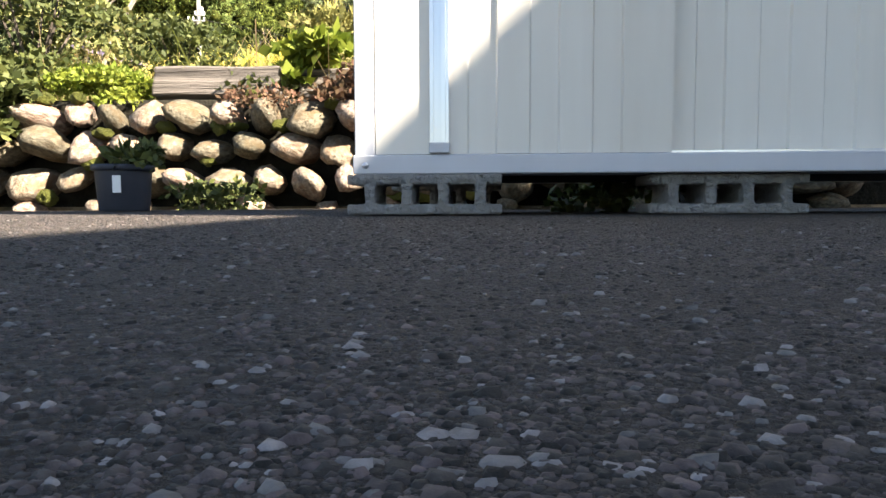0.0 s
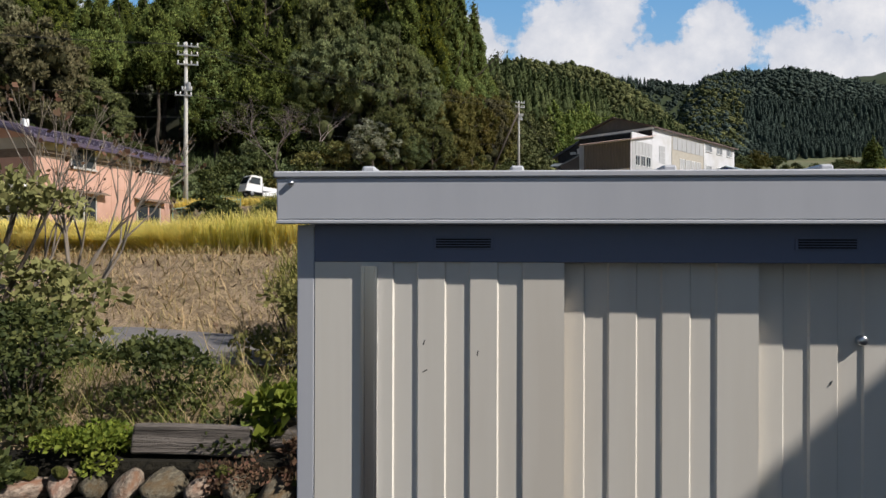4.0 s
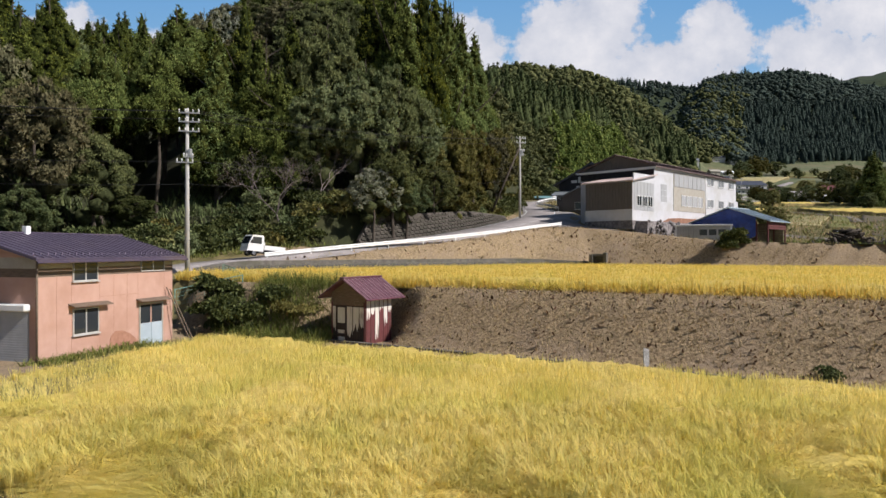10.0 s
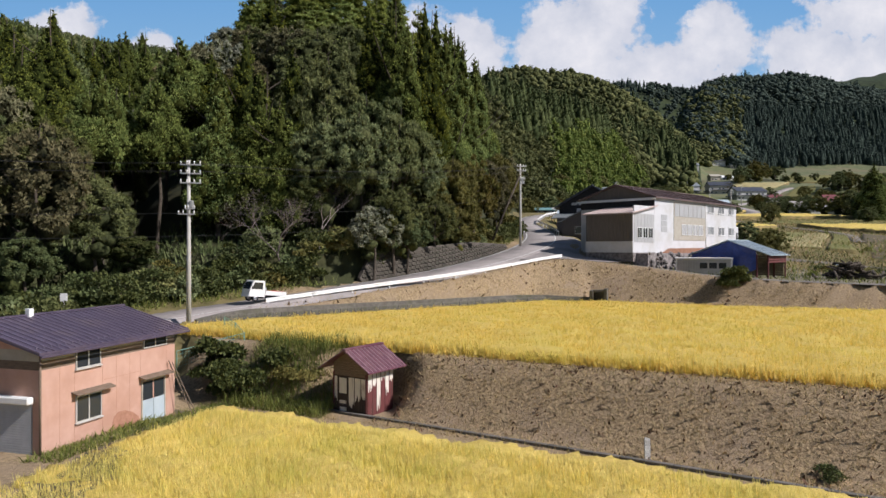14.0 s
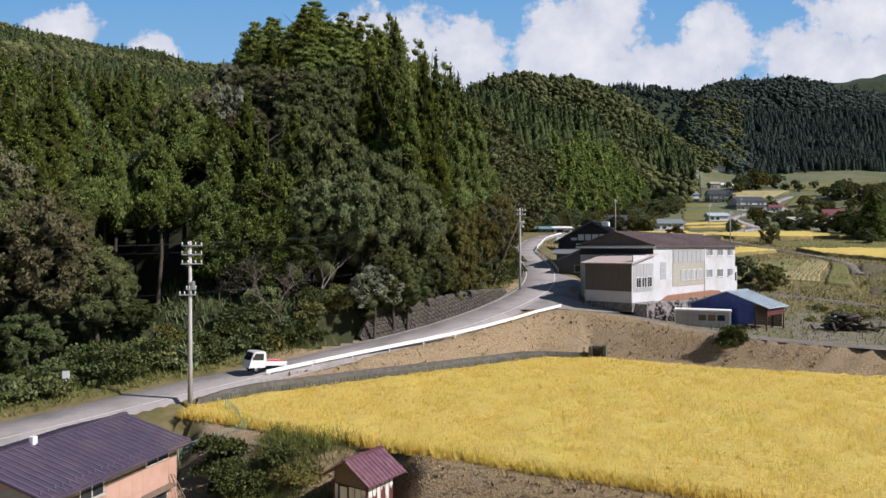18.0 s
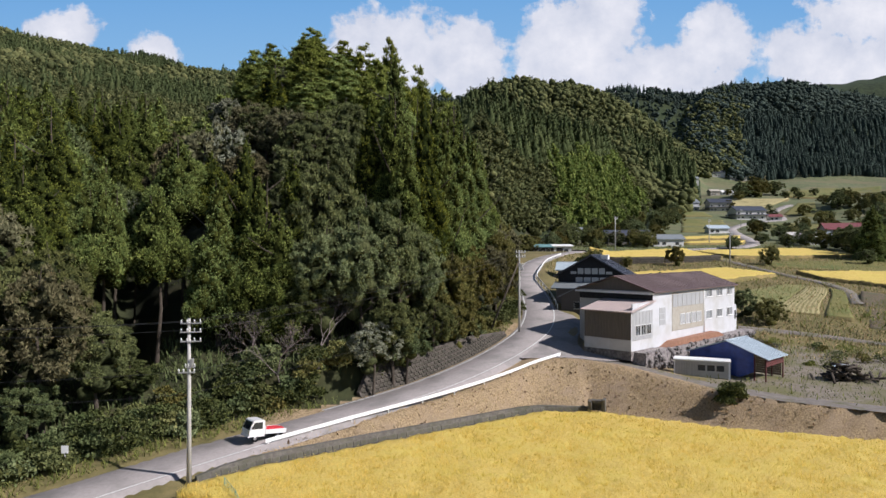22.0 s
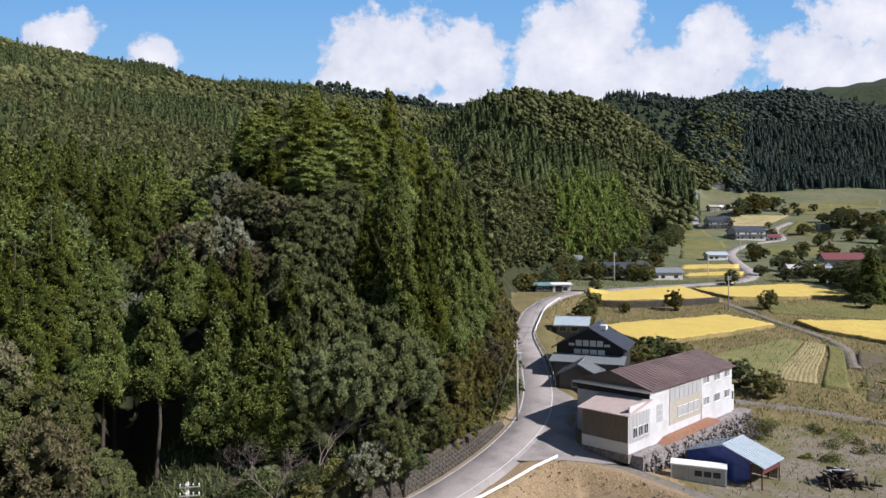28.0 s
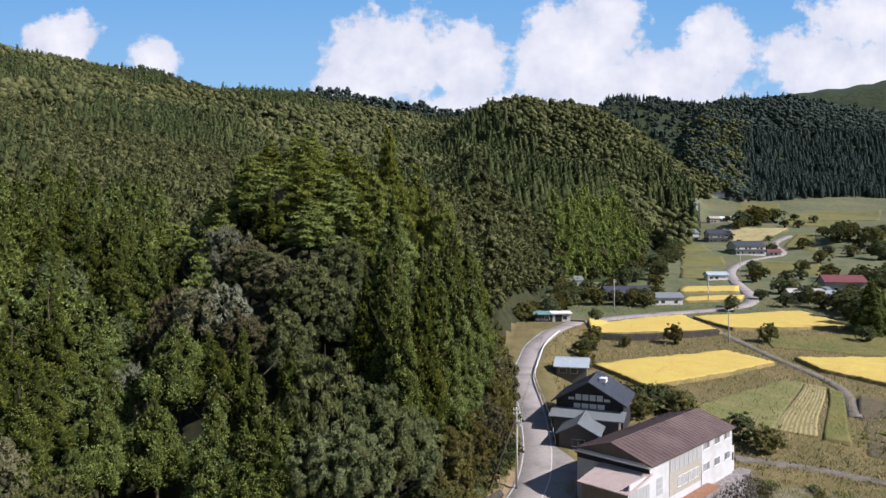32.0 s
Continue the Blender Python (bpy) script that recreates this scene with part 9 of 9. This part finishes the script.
for k in range(20):
    x, y = rnd.uniform(45, 60), rnd.uniform(84, 101)
    if k > 13:
        x, y = rnd.uniform(37, 43), rnd.uniform(92, 104)
    rad = rnd.uniform(0.8, 1.7)
    shrub(x, y, G(x, y), rad * rnd.uniform(0.6, 1.0), rad, 520, 0.17, M[rnd.choice(["broad_yellow", "broad_yellow", "broad_brown", "broad", "green_blades"])], "rough yellow-green scrub at the back of the yard", 300 + k, 9, 3, "scrub", 0.02)
for x, y, h, rad, mm in FOOT:
    valley_tree(mm, x, y, h, rad, "leafy tree at the foot of the wooded hill" if x < 0.36 * y else "leafy tree in a hedge beside the village")
for x, y, h, rad, mm in ((91, 185.5, 6, 3, "wispy"), (64, 184, 6, 3, "wispy"), (49.5, 180.5, 3.2, 1.9, "broad_grey"), (41.8, 130, 6, 4, "broad"), (46, 128, 4.5, 3.4, "broad_grey"), (37, 134, 5, 3, "broad"), (52, 116, 4.5, 3.2, "broad"), (55, 112, 3, 3, "broad_grey"),
                         (132, 217, 9, 6, "broad"), (140, 226, 8, 6, "broad"), (150, 232, 8, 6, "broad_grey"), (126, 196, 17, 5, "cedar"), (131, 203, 15, 5, "cedar"), (138, 192, 12, 5, "broad"), (173, 264, 8, 5, "broad"), (140, 268, 6, 4, "broad_yellow"), (186, 282, 10, 6, "broad"), (200, 300, 9, 6, "broad_yellow"),
                         (234, 503, 12, 10, "broad_grey"), (222, 498, 9, 8, "broad"), (264, 442, 10, 8, "broad"), (268, 415, 9, 8, "broad_yellow"), (233, 433, 5, 5, "broad_grey"), (250, 380, 9, 8, "broad"), (64, 246, 6, 4, "brown_leaf"), (69, 244, 7, 2.6, "bamboo"), (74, 242, 6, 4, "broad_grey"), (48, 250, 9, 5, "broad"), (56, 246, 7, 4, "broad_yellow"), (43, 236, 8, 5, "broad"),
                         (36.5, 171, 4, 3.2, "broad"), (39, 177, 3.6, 3, "broad_yellow"), (42.5, 187, 4, 3, "broad_grey"), (35, 163, 3, 2.5, "shrub"), (34, 158, 2.6, 2.2, "broad_yellow"), (47, 205, 3, 2.5, "broad"), (88, 124, 2.6, 2.6, "broad_yellow"), (96, 122, 3, 3, "broad_grey"), (118, 186, 3, 3, "broad"), (104, 240, 3.5, 3, "broad"), (160, 345, 4, 4, "broad"), (140, 300, 4, 4, "broad_yellow"), (150, 320, 4, 4, "broad"), (100, 232, 2.5, 2.5, "broad")):
    valley_tree(mm, x, y, h, rad, "leafy tree standing among the valley fields")

for k in range(34):
    rnd = random.Random(900 + k)
    y = rnd.uniform(285, 540)
    x = 118 + (y - 280) * 0.38 + rnd.uniform(4, 100)
    if abs(x - np.interp(y, [285, 309, 341, 377, 421, 466], [127, 134, 145, 165, 219, 241])) < 7:
        continue
    valley_tree(rnd.choice(["broad", "broad_grey", "broad_yellow", "broad_brown"]), x, y, rnd.uniform(2.0, 5.0), rnd.uniform(2.2, 5.0), "leafy hedge bush among the village fields", "bush")


def bare_tree(x, y, z, h, seed, material, leaves, label, spread=0.55, depth=5, r0=0.03):
    """A thin tree with forking bare twigs and a few withered leaves."""
    rn = random.Random(seed)
    m = pose(x, y, z)
    t = thing("bare_tree", m, label, "tree")
    vs, fs, tips = [], [], []

    def grow(p, d, L, r, lev):
        q = p + d * L
        d2 = d.orthogonal().normalized()
        d3 = d.cross(d2)
        b = len(vs)
        for o, rr in ((p, r), (q, r * 0.65)):
            for k in range(5):
                a = 1.2566 * k
                vs.append(o + (d2 * math.cos(a) + d3 * math.sin(a)) * rr)
        for k in range(5):
            fs.append((b + k, b + (k + 1) % 5, b + 5 + (k + 1) % 5, b + 5 + k))
        if lev == 0:
            tips.append(q)
            return
        for k in range(rn.choice((2, 2, 3))):
            a = rn.uniform(0, 6.28)
            nd = (d + (d2 * math.cos(a) + d3 * math.sin(a)) * rn.uniform(0.25, spread) + Vector((0, 0, 0.12))).normalized()
            grow(q, nd, L * rn.uniform(0.62, 0.85), r * 0.62, lev - 1)

    for k in range(3 if h < 5 else 1):
        a = rn.uniform(0, 6.28)
        grow(Vector((0.06 * k, 0, -0.1)), Vector((0.3 * math.cos(a), 0.3 * math.sin(a), 1)).normalized(), h * 0.27, r0, depth)
    part("branch_frame", mesh("branch_frame", vs, fs, material, smooth=True), t)
    if leaves:
        rr = np.random.default_rng(seed)
        p = np.array([tips[rr.integers(len(tips))] for k in range(leaves)]) + rr.normal(0, 0.03, (leaves, 3))
        v, f = kites(p, rr.normal(0, 1, (leaves, 3)) - np.array([0, 0, 0.8]), rr.uniform(0.05, 0.09, leaves), rr.uniform(0.02, 0.03, leaves), rr.random(leaves) * 6.28)
        part("dead_foliage", fast_mesh("dead_foliage", v, f, M["brown_leaf"]), t, "few withered brown leaves")
    return t


bare_tree(-3.75, 6.3, G(-3.75, 6.3), 2.9, 4, M["paletwig"], 130, "thin bare shrub tree with withered leaves in the garden")
bare_tree(-4.7, 6.9, G(-4.7, 6.9), 2.6, 9, M["paletwig"], 60, "thin bare shrub tree with pale twigs in the garden")
bare_tree(-15.6, 64.6, G(-15.6, 64.6) + 0.1, 8.6, 5, M["greytwig"], 0, "leafless grey tree with fine twigs at the foot of the wood", 0.95, 8, 0.10)
bare_tree(-12.6, 66.6, G(-12.6, 66.6) + 0.1, 9.0, 8, M["greytwig"], 0, "leafless grey tree with fine twigs at the foot of the wood", 0.95, 8, 0.11)
bare_tree(-29.0, 119.5, G(-29.0, 119.5) + 2.0, 12.0, 11, M["paletwig"], 0, "dead pale tree standing among pines", 0.6, 6, 0.16)

# ---- clouds: a far curved sheet of sky behind the hills ----
def cloud_sheet():
    R = 4300
    a0, a1, e0, e1 = radians(-52), radians(52), radians(1), radians(30)
    na, ne = 48, 16
    v, f = [], []
    for j in range(ne + 1):
        e = e0 + (e1 - e0) * j / ne
        for i in range(na + 1):
            a = a0 + (a1 - a0) * i / na
            v.append((R * math.sin(a) * math.cos(e), R * math.cos(a) * math.cos(e), R * math.sin(e)))
    for j in range(ne):
        for i in range(na):
            b = j * (na + 1) + i
            f.append((b, b + 1, b + na + 2, b + na + 1))
    m = bpy.data.materials.new("cloud_backdrop")
    m.use_nodes = True
    N, L = m.node_tree.nodes, m.node_tree.links
    for n in list(N):
        N.remove(n)
    tc = N.new("ShaderNodeTexCoord")
    sep = N.new("ShaderNodeSeparateXYZ")
    L.new(tc.outputs["Object"], sep.inputs[0])

    def M2(op, a, b=None, c=None):
        n = N.new("ShaderNodeMath")
        n.operation = op
        for i, q in enumerate((a, b, c)):
            if q is None:
                continue
            if hasattr(q, "links"):
                L.new(q, n.inputs[i])
            else:
                n.inputs[i].default_value = q
        return n.outputs[0]

    u = M2("DIVIDE", sep.outputs[0], sep.outputs[1])
    w = M2("DIVIDE", sep.outputs[2], sep.outputs[1])
    comb = N.new("ShaderNodeCombineXYZ")
    L.new(u, comb.inputs[0])
    L.new(w, comb.inputs[1])

    def noise_tex(scale, detail, rough=0.6):
        n = N.new("ShaderNodeTexNoise")
        n.inputs["Scale"].default_value, n.inputs["Detail"].default_value, n.inputs["Roughness"].default_value = scale, detail, rough
        L.new(comb.outputs[0], n.inputs["Vector"])
        return n.outputs["Fac"]

    big, fine = noise_tex(9, 8, 0.62), noise_tex(34, 6, 0.65)
    # heaps: (across, up, half width, half height)
    dens = None
    for cx, cy, rx, ry in CLOUDS:
        dx = M2("DIVIDE", M2("SUBTRACT", u, cx), rx)
        dy = M2("DIVIDE", M2("SUBTRACT", w, cy), ry)
        g = M2("SUBTRACT", 1.0, M2("SQRT", M2("ADD", M2("MULTIPLY", dx, dx), M2("MULTIPLY", dy, dy))))
        dens = g if dens is None else M2("SMOOTH_MAX", dens, g, 0.15)
    edge = M2("ADD", M2("MULTIPLY", M2("SUBTRACT", big, 0.5), 1.5), M2("MULTIPLY", M2("SUBTRACT", fine, 0.5), 0.75))
    dens = M2("ADD", dens, edge)
    al = N.new("ShaderNodeMapRange")
    al.inputs[1].default_value, al.inputs[2].default_value = 0.17, 0.36
    L.new(dens, al.inputs[0])
    shade = N.new("ShaderNodeMapRange")
    shade.inputs[1].default_value, shade.inputs[2].default_value = 0.25, 0.75
    shade.inputs[3].default_value, shade.inputs[4].default_value = 0.0, 1.0
    L.new(M2("ADD", M2("MULTIPLY", noise_tex(15, 7, 0.6), 0.75), M2("MULTIPLY", dens, 0.22)), shade.inputs[0])
    col = N.new("ShaderNodeMix")
    col.data_type = "RGBA"
    L.new(shade.outputs[0], col.inputs[0])
    col.inputs[6].default_value = (0.56, 0.62, 0.73, 1)
    col.inputs[7].default_value = (0.97, 0.97, 0.98, 1)
    em = N.new("ShaderNodeEmission")
    em.inputs["Strength"].default_value = 0.9
    L.new(col.outputs[2], em.inputs["Color"])
    sky_fac = N.new("ShaderNodeMapRange")
    sky_fac.inputs[1].default_value, sky_fac.inputs[2].default_value = 0.12, 0.42
    L.new(w, sky_fac.inputs[0])
    blue = N.new("ShaderNodeMix")
    blue.data_type = "RGBA"
    L.new(sky_fac.outputs[0], blue.inputs[0])
    blue.inputs[6].default_value, blue.inputs[7].default_value = (0.36, 0.60, 0.80, 1), (0.15, 0.38, 0.70, 1)
    tr = N.new("ShaderNodeEmission")
    L.new(blue.outputs[2], tr.inputs["Color"])
    tr.inputs["Strength"].default_value = 0.95
    mx = N.new("ShaderNodeMixShader")
    L.new(al.outputs[0], mx.inputs[0])
    L.new(tr.outputs[0], mx.inputs[1])
    L.new(em.outputs[0], mx.inputs[2])
    out = N.new("ShaderNodeOutputMaterial")
    L.new(mx.outputs[0], out.inputs["Surface"])
    ob = new("backdrop", mesh("backdrop", v, f, m, smooth=True))
    ob.visible_shadow = False
    tagged(ob, "white heaped clouds in a blue sky behind the hills", "clouds", kind="structure")


CLOUDS = [(0.2, 0.28, 0.13, 0.12), (0.25, 0.355, 0.075, 0.10), (0.32, 0.255, 0.2, 0.075), (0.41, 0.305, 0.085, 0.075), (0.6, 0.28, 0.2, 0.08), (0.63, 0.36, 0.12, 0.075),
          (-0.07, 0.295, 0.13, 0.10), (0.04, 0.285, 0.085, 0.09), (-0.14, 0.24, 0.1, 0.05), (0.04, 0.22, 0.12, 0.04), (-0.575, 0.325, 0.075, 0.06), (-0.43, 0.29, 0.05, 0.05), (-0.49, 0.27, 0.05, 0.02)]
cloud_sheet()
